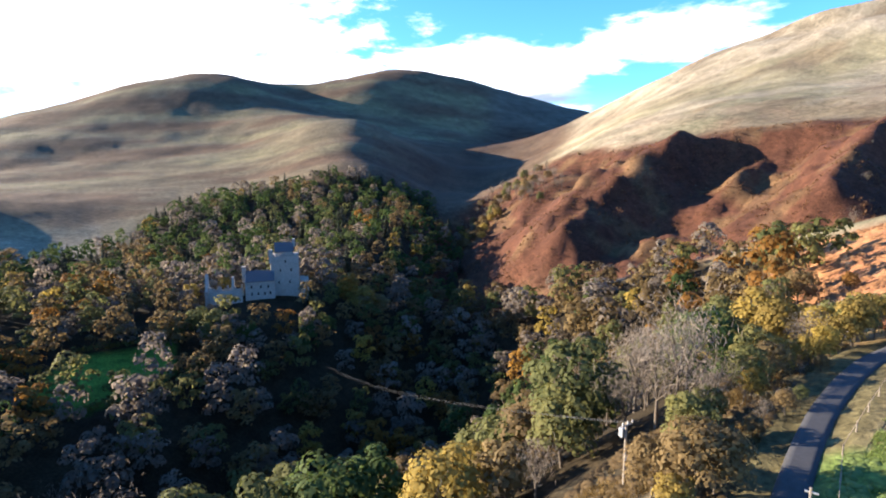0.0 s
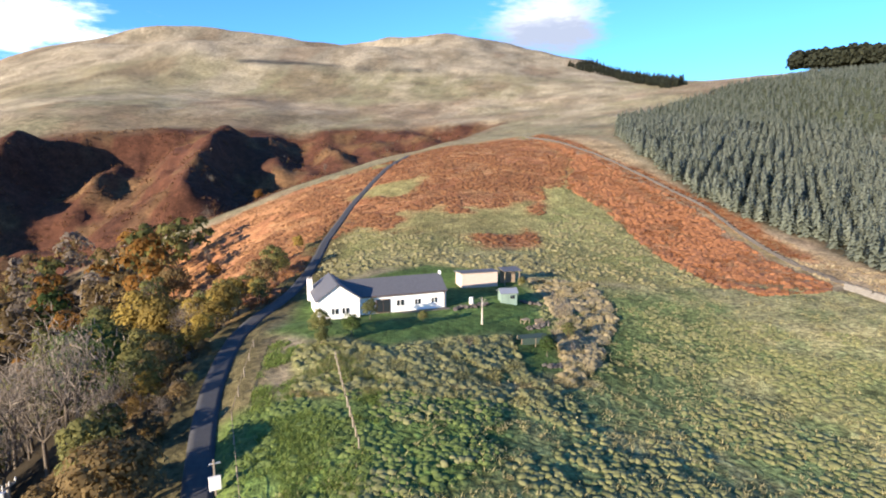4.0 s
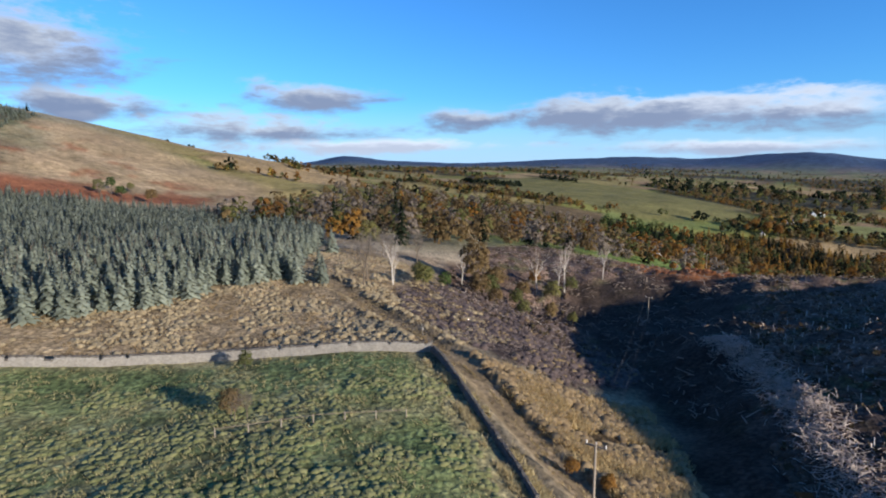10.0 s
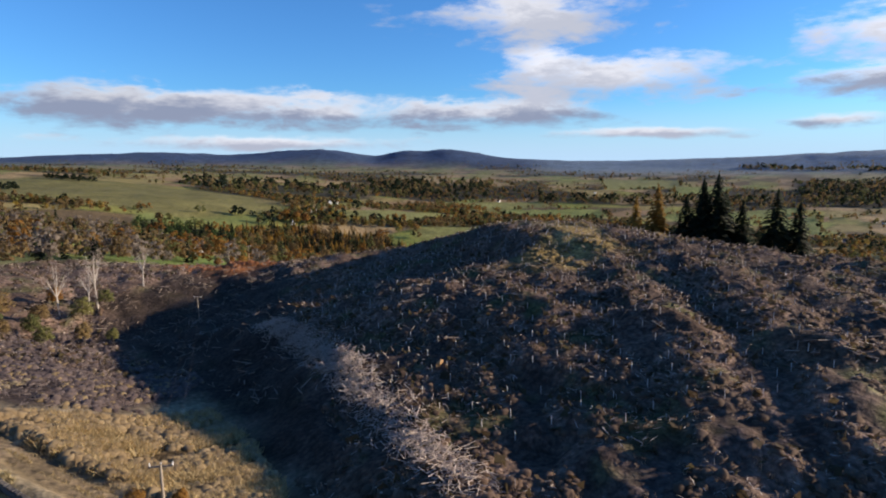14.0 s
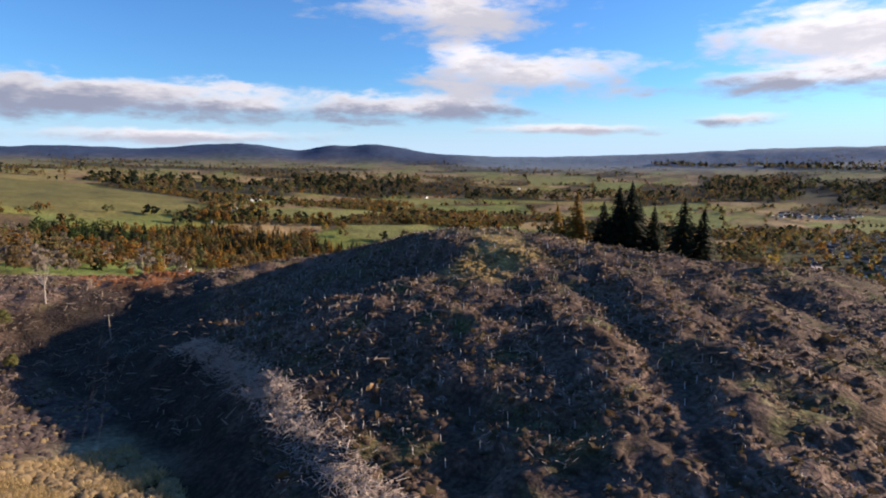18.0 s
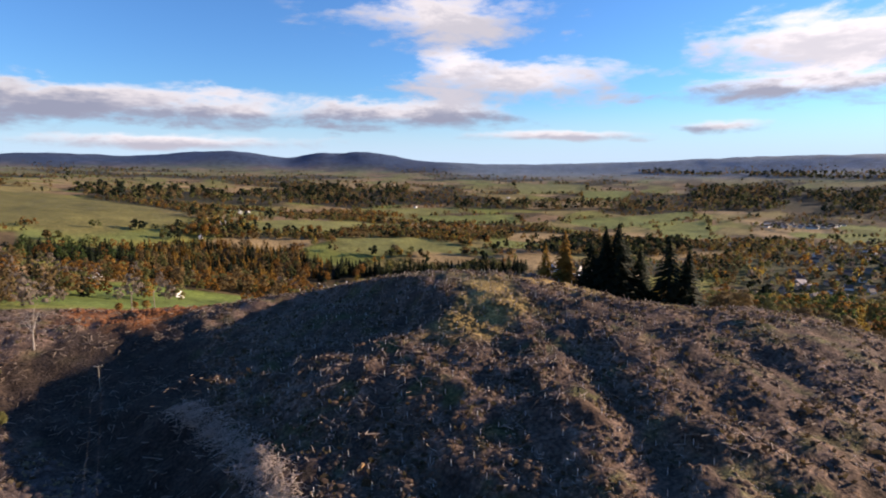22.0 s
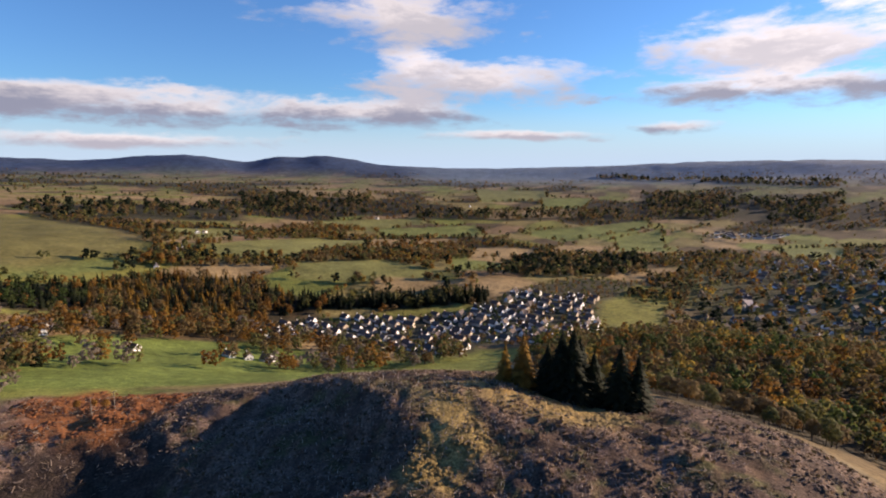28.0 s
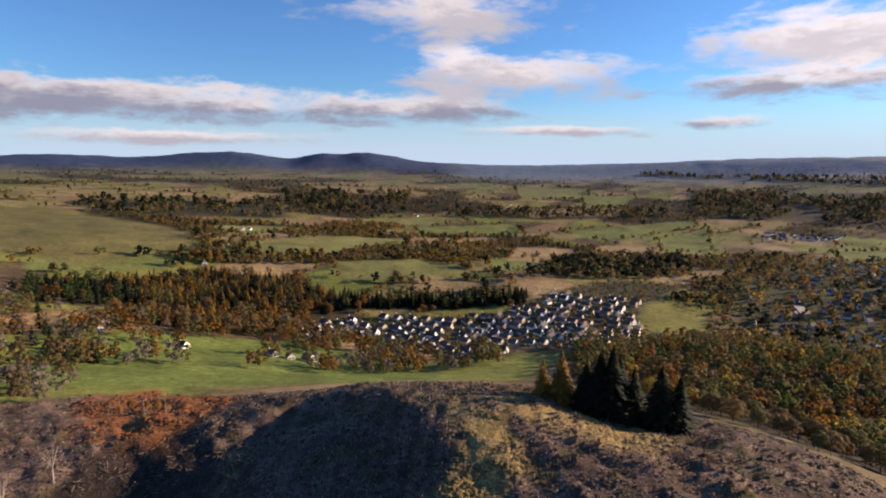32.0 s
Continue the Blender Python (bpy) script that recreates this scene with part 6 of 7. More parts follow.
def castle():
    z0 = ground_z(-96, 306)
    c = thing("castle", pose(-92, 312, z0, 0, 0, 15.6), "ruined grey stone castle with a square tower house", "castle")
    slab("tower", OLD_STONE, (-7, 2, -8), (9, 15, 24), c, "tall square tower of pale rubble stone", 0.25)
    for k in range(9):
        slab("merlon", OLD_STONE, (-7.2 + 1.85 * k, 1.8, 24), (-6.1 + 1.85 * k, 2.5, 25.2), c)
    cap = gabled("caphouse", OLD_STONE, -4, 6, 4.5, 12.5, 24, 26, 31, True, c)
    for ys, ye in ((4.1, 8.5), (12.9, 8.5)):
        roof_slope("cap_roof", SLATE, (-4.3, ys, 25.9), (6.3, ys, 25.9), (6.3, ye, 31.1), (-4.3, ye, 31.1), 0.3, c)
    slab("turret", OLD_STONE, (-7.6, 1.4, 20), (-5.4, 3.6, 28), c, "slim corner turret")
    slab("chimney", OLD_STONE, (5.6, 7.5, 28), (7.4, 9.5, 33), c)
    # hall range towards the garden terraces
    gabled("hall_range", OLD_STONE, -21, -5, -2, 8, -8, 11, 16, True, c)
    for ys, ye in ((-2.5, 3), (8.5, 3)):
        roof_slope("hall_roof", SLATE, (-20.5, ys, 10.7), (-5, ys, 10.7), (-5, ye, 16.2), (-20.5, ye, 16.2), 0.3, c)
    slab("hall_chimney", OLD_STONE, (-22.5, 1.5, 10), (-20.4, 4.5, 19), c)
    slab("east_block", OLD_STONE, (9.2, 0, -8), (14, 12, 10), c, "", 0.2)
    # roofless range with broken wall heads
    slab("ruined_front", OLD_STONE, (-40, -3, -8), (-22.6, -1.6, 6.5), c, "roofless broken curtain wall", 0.2)
    slab("ruined_back", OLD_STONE, (-40, 8, -8), (-22.6, 9.2, 5), c, "", 0.2)
    v = [(-42, y, z) for y, z in ((-3.2, -8), (9.2, -8), (9.2, 5), (6, 9), (3.5, 16), (1.5, 12), (-1, 8), (-3.2, 7))]
    v += [(x + 1.6, y, z) for x, y, z in v]
    f = [tuple(range(7, -1, -1)), tuple(range(8, 16))] + [(k, (k + 1) % 8, (k + 1) % 8 + 8, k + 8) for k in range(8)]
    mesh_object("ruined_gable", v, f, OLD_STONE, c, "tall broken gable wall")
    v = [(-28, y, z) for y, z in ((-2, 5), (4, 5), (4, 9), (2.4, 14), (0.8, 13.5), (-2, 8))]
    v += [(x + 1.2, y, z) for x, y, z in v]
    f = [tuple(range(5, -1, -1)), tuple(range(6, 12))] + [(k, (k + 1) % 6, (k + 1) % 6 + 6, k + 6) for k in range(6)]
    mesh_object("broken_chimney_wall", v, f, OLD_STONE, c)
    heads = random.Random(61)
    for y, top in ((-2.3, 6.5), (8.6, 5.0)):
        for k in range(13):
            x = -39.4 + 1.28 * k
            slab("wall_head", OLD_STONE, (x, y - 0.55, top - 0.3), (x + heads.uniform(0.9, 1.25), y + 0.55, top + heads.choice((0.2, 0.5, 1.1, 1.9, 2.6))), c)
    for x, z in ((-18, 3), (-14.5, 3), (-11, 3), (-8, 3), (-18, 7), (-13, 7), (-9, 7)):
        slab("window", GLASS, (x, -2.06, z), (x + 0.9, -1.9, z + 1.7), c, "", 0)
    for x, z in ((-3, 8), (3, 8), (-2, 15), (4, 15), (1, 20)):
        slab("window", GLASS, (x, 1.93, z), (x + 0.8, 2.05, z + 1.6), c, "", 0)
    rs = random.Random(77)
    plant("conifer0", -74, 300, 0.8, rs)
    for key, x, y, s in (("gold0", -48, 318, 1.75), ("gold1", -58, 324, 1.5), ("brown0", -40, 326, 1.5), ("olive0", -120, 262, 1.7), ("olive2", -108, 256, 1.6), ("green0", -97, 262, 1.2), ("olive1", -132, 258, 1.4),
                         ("gold2", -140, 300, 1.1), ("brown1", -150, 292, 1.1), ("brown2", -165, 285, 1.2), ("olive0", -72, 280, 1.1), ("green1", -62, 284, 1.0), ("brown0", -176, 265, 1.2), ("bare0", -160, 300, 1.2), ("gold1", -128, 318, 1.0), ("olive1", -186, 250, 1.1)):
        plant(key, x, y, s, rs)
    # clipped hedges and terrace walls by the lawn
    for x0, y0, x1, y1, h in ((-170, 198, -136, 190, 2.6), (-135, 196, -119, 236, 2.8), (-170, 244, -134, 268, 2.4)):
        pts = np.array([(x0 + (x1 - x0) * k / 30, y0 + (y1 - y0) * k / 30) for k in range(31)])
        nrs = np.random.RandomState(int(h * 10))
        cen = np.repeat(np.column_stack([pts, ground_height(pts[:, 0], pts[:, 1]) + h * 0.5]), 26, 0) + nrs.normal(0, 0.62, (31 * 26, 3)) * (1, 1, h * 0.5)
        nv, nf = quads_from(cen, nrs.normal(size=cen.shape) / 1.7 + (0, 0, 0.3), np.full(len(cen), 0.5), nrs)
        hedge = thing("hedge", Matrix.Identity(4), "clipped dark hedge edging the castle lawn", "hedge", "lawn hedges")
        o = new("foliage", fast_mesh("foliage", nv, nf, LEAF["olive"]))
        o.parent = hedge


road()
bungalow()
garden()
castle()
drystone("field_dyke", WALL[::-1], 1.35, "grey dry stone dyke along the top of the pasture", 1, 150)
# STONE darkens this dyke to stand for the shadow line along it
drystone("corner_dyke", DYKE, 0.8, "tumbled stone dyke running down beside the track, darkened for its shadow line", 2, 60, STONE)
drystone("bracken_dyke", [(a + 1.5, b - 2.0) for a, b in TRACK], 0.7, "low tumbled dry stone dyke beside the bracken", 3, 70, STONE)
drystone("burn_dyke", ((78, 300), (96, 292), (116, 290), (138, 294)), 1.4, "pale stone wall below the bracken slope", 4, 30)
gate = thing("field_gate", pose(55.8, -63.2, ground_z(55.8, -63.2) + 0.1, 0, 0, 205), "rusty red metal field gate in the dyke", "gate")
for k in range(5):
    slab("bar", RUST_GATE, (0, -0.6, 0.25 + 0.22 * k), (8.0, -0.55, 0.33 + 0.22 * k), gate, "", 0)
for x in (0, 4.0, 7.9):
    slab("upright", RUST_GATE, (x, -0.66, 0), (x + 0.1, -0.61, 1.3), gate, "", 0)
post_fence("garden_fence", ((46.9, 42.1), (40.5, 35.3), (34.3, 28.5)), 1.6, 1.1, "weathered timber post and rail fence")
post_fence("field_fence", ((44.5, -40.5), (27.8, -52.1)), 3.0, 1.0, "short row of pale fence posts in the pasture", 1)
post_fence("lane_fence", ((24, 31), (33, 43), (47, 56)), 4.0, 1.0, "low wire fence beside the lane", 1)
utility_pole(17, 49, 6.6, "wooden power pole with a pale plate", 1.4, 30, True)
utility_pole(66.6, 90.5, 6.6, "twin wooden poles beside the lane", 0)
utility_pole(64.5, 84.6, 5.8, "twin wooden poles beside the lane", 0)
utility_pole(10, -173, 7.4, "wooden power pole with a crossarm in the felled hollow", 1.9, -8)
utility_pole(7, -51.5, 6.6, "tall wooden power pole with a crossarm by the dyke", 2.1, -12)
utility_pole(1, -243, 8.0, "wooden power pole standing in russet bracken", 1.9, 0)
utility_pole(-7, -250, 8.0, "wooden power pole standing in russet bracken", 1.9, 0)
cables("glen_cables", [((17 + k, 49, ground_z(17, 49) + 6.5), (-57 + k, 247 + k, 108), 4) for k in (-0.6, 0.0, 0.6)], "three thin power cables crossing the glen")
cables("hill_cables", [((7 + k, -51.5, ground_z(7, -51.5) + 6.5), (10 + k, -173, ground_z(10, -173) + 7.3), 1.6) for k in (-0.9, 0.9)], "thin power cables across the felled hollow")
cab = thing("roadside_cabinet", pose(25.4, 35.6, ground_z(25.4, 35.6), 0, 0, -35), "white roadside meter box on a post", "cabinet")
slab("post", POLE_WOOD, (-0.08, -0.08, -0.3), (0.08, 0.08, 3.0), cab)
slab("box", PLASTIC, (-0.45, -0.35, 0.6), (0.45, -0.08, 1.7), cab, "white plastic box")
slab("bracket", METAL, (-0.35, -0.05, 2.6), (0.5, 0.05, 2.75), cab)

# dead tree and thin birches beyond the dyke
rs_near = random.Random(41)
for x, y, h in ((63.5, -113, 14.0), (58.5, -154, 18.0), (46, -180, 17.0), (38, -187, 18.5), (40, -185, 15.0), (61, -150, 11.0), (66, -118, 9.0), (28, -205, 14.0), (40.5, -82, 2.6)):
    nrs = np.random.RandomState(int(x * 10))
    pieces, tips = limbs(nrs, h, h * 0.30, h * 0.016, 8, 5, 4)
    t, cr = gather(pieces[:1]), gather(pieces[1:])
    tree_kit("bare_birch", "pale leafless birch with a slender trunk", "tree", t, cr, BARK_PALE, BARK_PALE, "bare birches").matrix_basis = pose(x, y, ground_z(x, y))
for key, x, y, s in (("olive2", 58, -118, 0.5), ("olive1", 52, -150, 0.55), ("brown2", 58.5, -155, 1.2), ("olive0", 47, -160, 0.55), ("olive2", 40, -178, 0.6), ("brown1", 48, -170, 0.5), ("olive1", 36, -188, 0.5), ("green0", 61, -124, 0.5), ("bare1", 66, -104, 0.9), ("bare2", 70, -112, 1.0), ("spruce1", 78, -104, 1.0), ("spruce2", 74, -100, 0.8), ("olive0", 66, -131, 0.45), ("olive2", 62, -128, 0.4), ("green1", 58, -131, 0.4), ("brown0", 52, -140, 0.7), ("brown1", 47, -140, 0.45), ("olive1", 42, -150, 0.45), ("brown2", 36, -158, 0.5), ("olive0", 30, -160, 0.4), ("bare0", 80, -140, 0.9),
                     ("bare1", 88, -150, 0.9), ("bare2", 76, -150, 1.0), ("brown0", 54, -160, 0.8), ("bare1", 60, -165, 0.9), ("rust1", 48, -185, 0.5), ("rust0", 6, -55, 0.2), ("rust2", 10, -56, 0.18), ("olive2", 98, -158, 0.8), ("spruce0", 100, -140, 1.2)):
    plant(key, x, y, s, rs_near)

# ---- village and plain ----
ROOF_BROWN = simple("roof_tile_brown", (0.105, 0.078, 0.066), 0.8, 0.25, 1.5, random_tint=0.3)
CREAM = simple("cream_harling", (0.58, 0.49, 0.38), 0.9, 0.08, 2, random_tint=0.12)
BRIGHT = simple("bright_harling", (0.82, 0.81, 0.78), 0.9, 0.06, 2, random_tint=0.08)
SANDSTONE = simple("sandstone", (0.42, 0.34, 0.25), 0.9, 0.2, 1.5, random_tint=0.2)


def village_house(name, w, l, eaves, ridge, wall, roof, label, group):
    h = thing(name, Matrix.Identity(4), label, "house", group)
    gabled("wall", wall, -w / 2, w / 2, -l / 2, l / 2, -3, eaves, ridge, False, h)
    for s in (-1, 1):
        roof_slope("roof_slope", roof, (s * (w / 2 + 0.35), -l / 2 - 0.05, eaves - 0.2), (s * (w / 2 + 0.35), l / 2 + 0.05, eaves - 0.2), (0, l / 2 + 0.05, ridge + 0.02), (0, -l / 2 - 0.05, ridge + 0.02), 0.2, h)
    slab("chimney", wall, (-0.5, l / 2 - 1.4, ridge - 0.8), (0.5, l / 2 - 0.5, ridge + 1.1), h, "", 0)
    for x in (-w * 0.3, w * 0.08):
        slab("window", GLASS, (x, -l / 2 - 0.04, 1.0), (x + w * 0.2, -l / 2 + 0.02, 2.2), h, "", 0)
    return h


HOUSES = []


def settle(pattern_index, x, y, turn, rs):
    kit = HOUSES[pattern_index]
    m = pose(x, y, ground_z(x, y), 0, 0, turn)
    if not kit["used"]:
        kit["used"] = True
        kit["ob"].matrix_basis = m
    else:
        ob = copy_thing(kit["ob"], m)


def village():
    rs = random.Random(61)
    for w, l, e, r, wall, roof, label in (
        (7.4, 11, 2.9, 7.2, BRIGHT, ROOF_BROWN, "white harled house with a brown tiled roof"),
        (8.2, 10, 2.5, 6.9, BRIGHT, ROOF_BROWN, "low white gabled house with a brown roof"),
        (7.0, 14, 3.4, 7.0, CREAM, ROOF_BROWN, "cream semi-detached house with a brown roof"),
        (8.0, 11, 4.2, 7.4, SANDSTONE, ROOF_BROWN, "old sandstone villa with a brown roof"),
        (6.5, 9, 2.8, 5.4, BRIGHT, ROOF_BROWN, "small white bungalow with a brown roof"),
    ):
        HOUSES.append({"ob": village_house("village_house", w, l, e, r, wall, roof, label, "village houses"), "used": False})
    estate = VILLAGE_GROUND
    e1, e2 = np.array((-0.86, 0.51)), np.array((0.51, 0.86))
    base = np.array((-130.0, -622.0))
    for j in range(-9, 12):
        for i in range(-4, 44):
            q = base + e1 * (i * 16.5 + (j % 2) * 6) + e2 * (j * 21)
            x, y = q + np.array((rs.uniform(-2.5, 2.5), rs.uniform(-2.5, 2.5)))
            if inside(np.array([x]), np.array([y]), estate)[0] < 2 or rs.random() < 0.24:
                continue
            turn = rs.choice((196, 200, 204, 188, 198, 110)) + rs.uniform(-6, 6)
            settle(rs.choice((0, 0, 1, 1, 2, 3)), float(x), float(y), turn, rs)
    # the older village among trees
    old = ((-600, -230), (-560, -370), (-740, -440), (-1000, -520), (-1300, -620), (-1420, -420), (-1050, -260))
    for x, y in scatter(old, 34, 71):
        if rs.random() < 0.8:
            settle(rs.choice((2, 3, 3, 4, 0)), float(x), float(y), rs.uniform(0, 360), rs)
    far = ((-1620, -990), (-1740, -1010), (-1900, -860), (-1840, -800), (-1660, -900))
    for x, y in scatter(far, 25, 73):
        settle(rs.choice((0, 1, 4)), float(x), float(y), 200 + rs.uniform(-8, 8), rs)
    for x, y, k in ((-132, -995, 1), (-145, -1003, 4), (-92, -886, 4), (-210, -1240, 1), (-225, -1245, 4), (-110, -457, 4), (-124, -452, 1), (-96, -462, 4), (26, -560, 4), (-30, -480, 4), (30, -520, 4), (360, -1050, 4), (-860, -1700, 1), (-500, -1500, 1), (-1400, -1900, 4), (-2100, -1300, 4), (-1130, -740, 2), (-1150, -735, 2)):
        settle(k, x, y, rs.uniform(170, 220), rs)
    club = thing("long_hall", pose(-835, -420, ground_z(-835, -420), 0, 0, 40), "long pale hall with a flat roof above the trees", "building")
    slab("wall", CREAM, (-24, -6, -4), (24, 6, 6), club)
    slab("roof", PALE_BOARD, (-24.6, -6.6, 6), (24.6, 6.6, 6.8), club)
    slab("window", GLASS, (-22, -6.08, 2.5), (22, -5.98, 4.5), club, "", 0)
    return estate


ESTATE = village()


def mixed(name_end, pts, shares, where, seed, variants, lo, hi):
    """Split scattered points into woods of one colour each."""
    nrs = np.random.RandomState(seed)
    pick = np.clip(nrs.rand(len(pts)) + 0.9 * (fbm(pts[:, 0], pts[:, 1], 70, 2) - 0.5), 0, 0.999)
    edge = 0.0
    for leaf, share in shares:
        sel = pts[(pick >= edge) & (pick < edge + share)]
        edge += share
        if len(sel):
            far_wood(leaf + "_" + name_end, sel, LIGHT_CONIFER if leaf in ("dark", "larch") and variants is LIGHT else variants, LEAF[leaf], {"dark": "dark conifers ", "larch": "golden larches ", "gold": "yellow autumn trees ", "rust": "orange-brown autumn trees ", "olive": "olive-green trees ", "grey": "leafless grey trees ", "brown": "brown autumn trees ", "green": "green trees ", "spruce": "grey-green spruces "}[leaf] + where, nrs, lo * (1.35 if leaf in ("dark", "larch") else 1), hi * (1.35 if leaf in ("dark", "larch") else 1))


def inside_any(x, y):
    return np.max([inside(x, y, p) for p in PASTURES + MEADOWS + STUBBLES], axis=0)


def plain():
    rs = random.Random(81)
    autumn = (("brown", 0.28), ("olive", 0.28), ("rust", 0.18), ("gold", 0.14), ("grey", 0.08), ("dark", 0.04))
    # wood below the hill to the west
    pts = scatter(WEST_WOOD, 10.5, 91, None, 0.75)
    d = np.hypot(pts[:, 0] + 200, pts[:, 1] + 150)
    pts = pts[np.argsort(d)]
    for x, y in pts[:90]:
        plant(rs.choice(("brown0", "olive1", "gold0", "brown1", "olive0", "brown2", "olive2", "rust0")), float(x), float(y), rs.uniform(0.6, 1.0), rs)
    mixed("slope_wood", pts[90:], (("brown", 0.32), ("olive", 0.34), ("gold", 0.10), ("rust", 0.16), ("green", 0.08)), "on the slope above the village", 93, LIGHT, 0.85, 1.5)
    # wood beyond the felled edge to the east
    east = ((84, -200), (116, -172), (180, -170), (240, -240), (310, -420), (330, -640), (200, -700), (80, -640), (40, -560), (20, -420), (30, -318), (66, -270))
    mixed("edge_wood", scatter(east, 12.5, 95, lambda X, Y: fbm(X, Y, 70, 2) > 0.36, 0.8), (("brown", 0.42), ("grey", 0.30), ("dark", 0.14), ("rust", 0.08), ("olive", 0.06)), "beyond the felled edge", 97, LIGHT, 0.75, 1.35)
    # larch and mixed wood between the farm and the village
    mixed("larch_wood", scatter(LARCH_WOOD, 9.5, 99, None, 0.7), (("dark", 0.34), ("larch", 0.32), ("brown", 0.16), ("olive", 0.10), ("rust", 0.08)), "in the valley wood", 101, LIGHT, 1.0, 1.5)
    mixed("spruce_belt", scatter(SPRUCE_BELT, 8.0, 98, None, 0.6), (("dark", 0.86), ("olive", 0.14)), "behind the village houses", 100, LIGHT, 1.3, 1.7)
    mixed("pine_wood", scatter(PINE_WOOD, 9.0, 102, None, 0.7), (("dark", 0.62), ("green", 0.30), ("rust", 0.08)), "beyond the parkland", 104, LIGHT, 0.9, 1.4)
    mixed("beech_edge", scatter(BEECH_EDGE, 11.0, 106, None, 0.8), (("brown", 0.36), ("rust", 0.34), ("olive", 0.20), ("dark", 0.10)), "along the parkland's edge", 108, LIGHT, 1.0, 1.6)
    mixed("village_wood", scatter(VILLAGE_WOOD, 13.0, 110, None, 0.8), (("dark", 0.35), ("brown", 0.40), ("olive", 0.25)), "above the village", 112, TINY, 1.0, 1.6)
    for k, poly in enumerate(COPSES):
        mixed("copse", scatter(poly, 15.0, 130 + k, lambda X, Y: (fbm(X, Y, 60, 2) > 0.46) & (inside_any(X, Y) < 0), 0.8), (("brown", 0.40), ("rust", 0.35), ("olive", 0.25)), "between the fields of the plain", 140 + k, TINY, 0.9, 1.6)
    for k, poly in enumerate(FAR_WOODS):
        mixed("far_wood", scatter(poly, 27.0, 150 + k, lambda X, Y: fbm(X, Y, 160, 2) > 0.40, 0.9), (("brown", 0.45), ("dark", 0.30), ("olive", 0.25)), "of the far wooded valley", 160 + k, TINY, 1.3, 2.1)
    # trees along the edges of the fields
    nedge = np.random.RandomState(171)
    rows = []
    for poly in PASTURES + MEADOWS + STUBBLES:
        for (x0, y0), (x1, y1) in zip(poly, poly[1:] + poly[:1]):
            n = int(math.hypot(x1 - x0, y1 - y0) / 11)
            u = nedge.rand(n)
            w = np.column_stack([x0 + (x1 - x0) * u, y0 + (y1 - y0) * u]) + nedge.normal(0, 3.0, (n, 2))
            rows.append(w[fbm(w[:, 0], w[:, 1], 70, 2) > 0.40])
    mixed("field_edge_trees", np.concatenate(rows), (("brown", 0.42), ("olive", 0.26), ("rust", 0.22), ("dark", 0.10)), "along the field edges", 173, TINY, 0.6, 1.3)
    # trees round the golf course and gardens
    lawn = scatter(((60, -400), (40, -560), (-150, -600), (-190, -560), (-320, -490), (-290, -380), (-120, -390)), 11, 103, lambda X, Y: (fbm(X, Y, 45, 2) > 0.53) | (Y < -540))
    mixed("park_trees", lawn, (("brown", 0.3), ("rust", 0.3), ("olive", 0.25), ("grey", 0.15)), "beside the green parkland", 105, LIGHT, 0.9, 1.5)
    # garden trees among the houses
    mixed("garden_trees", scatter(ESTATE, 12, 107), (("brown", 0.3), ("olive", 0.4), ("rust", 0.15), ("green", 0.15)), "among the village houses", 109, TINY, 0.35, 0.8)
    mixed("village_trees", scatter(OLD_VILLAGE, 20, 111, None, 0.8), autumn, "round the old village", 113, TINY, 0.7, 1.4)
    # hedges and hedgerow trees of the farm fields
    nrs = np.random.RandomState(115)
    n = 260000
    az = np.radians(nrs.uniform(-258, -128, n))
    rr = np.exp(nrs.uniform(math.log(620), math.log(4300), n))
    X, Y = -np.sin(az) * rr, np.cos(az) * rr
    pick, edge = field_cells(X, Y)
    open_land = (inside(X, Y, KNOLL) < -20) & (inside(X, Y, ESTATE) < -10) & (inside(X, Y, MID_WOOD) < 0) & (inside(X, Y, OLD_VILLAGE) < 0) & (inside_any(X, Y) < 4)
    hedge = open_land & (edge < np.where(rr > 1500, 2.4, 3.0)) & (fbm(X, Y, 130, 2) > 0.44)
    copse = open_land & (fbm(X + 0.3 * Y, Y * 1.8, 420, 3) > 0.565) & (rr > 900) & (nrs.rand(n) < 0.8)
    sel = np.where(hedge | copse)[0]
    near, far = sel[rr[sel] < 1500], sel[rr[sel] >= 1500]
    mixed("hedgerow_trees", np.stack([X, Y], 1)[near][:5200], (("brown", 0.42), ("olive", 0.24), ("rust", 0.16), ("dark", 0.08), ("gold", 0.10)), "in the hedgerows of the plain", 117, TINY, 0.55, 1.05)
    mixed("far_copses", np.stack([X, Y], 1)[far][:7000], (("brown", 0.50), ("olive", 0.30), ("rust", 0.10), ("dark", 0.10)), "in far copses across the plain", 119, TINY, 0.7, 1.25)
    # a few single trees on the knoll and beeches by the farm
    for key, x, y, s in (("rust0", -100, -905, 1.6), ("rust1", -112, -890, 1.5), ("rust2", -84, -912, 1.3), ("rust0", -268, -925, 1.5), ("rust1", -280, -915, 1.4), ("brown0", -340, -740, 1.6), ("rust2", -255, -660, 1.3), ("rust0", -245, -652, 1.2), ("olive0", -170, -985, 1.4), ("olive1", -150, -1010, 1.3), ("gold0", -470, -480, 0.8), ("rust1", 0, -262, 0.35), ("rust0", 6, -268, 0.4), ("rust2", -4, -256, 0.35)):
        plant(key, x, y, s, rs)
    far_wood("knoll_wood", scatter(((290, -1470), (380, -1500), (400, -1560), (280, -1540)), 13, 121), TINY, LEAF["dark"], "small dark wood on the grassy knoll", nrs, 1.0, 1.5)
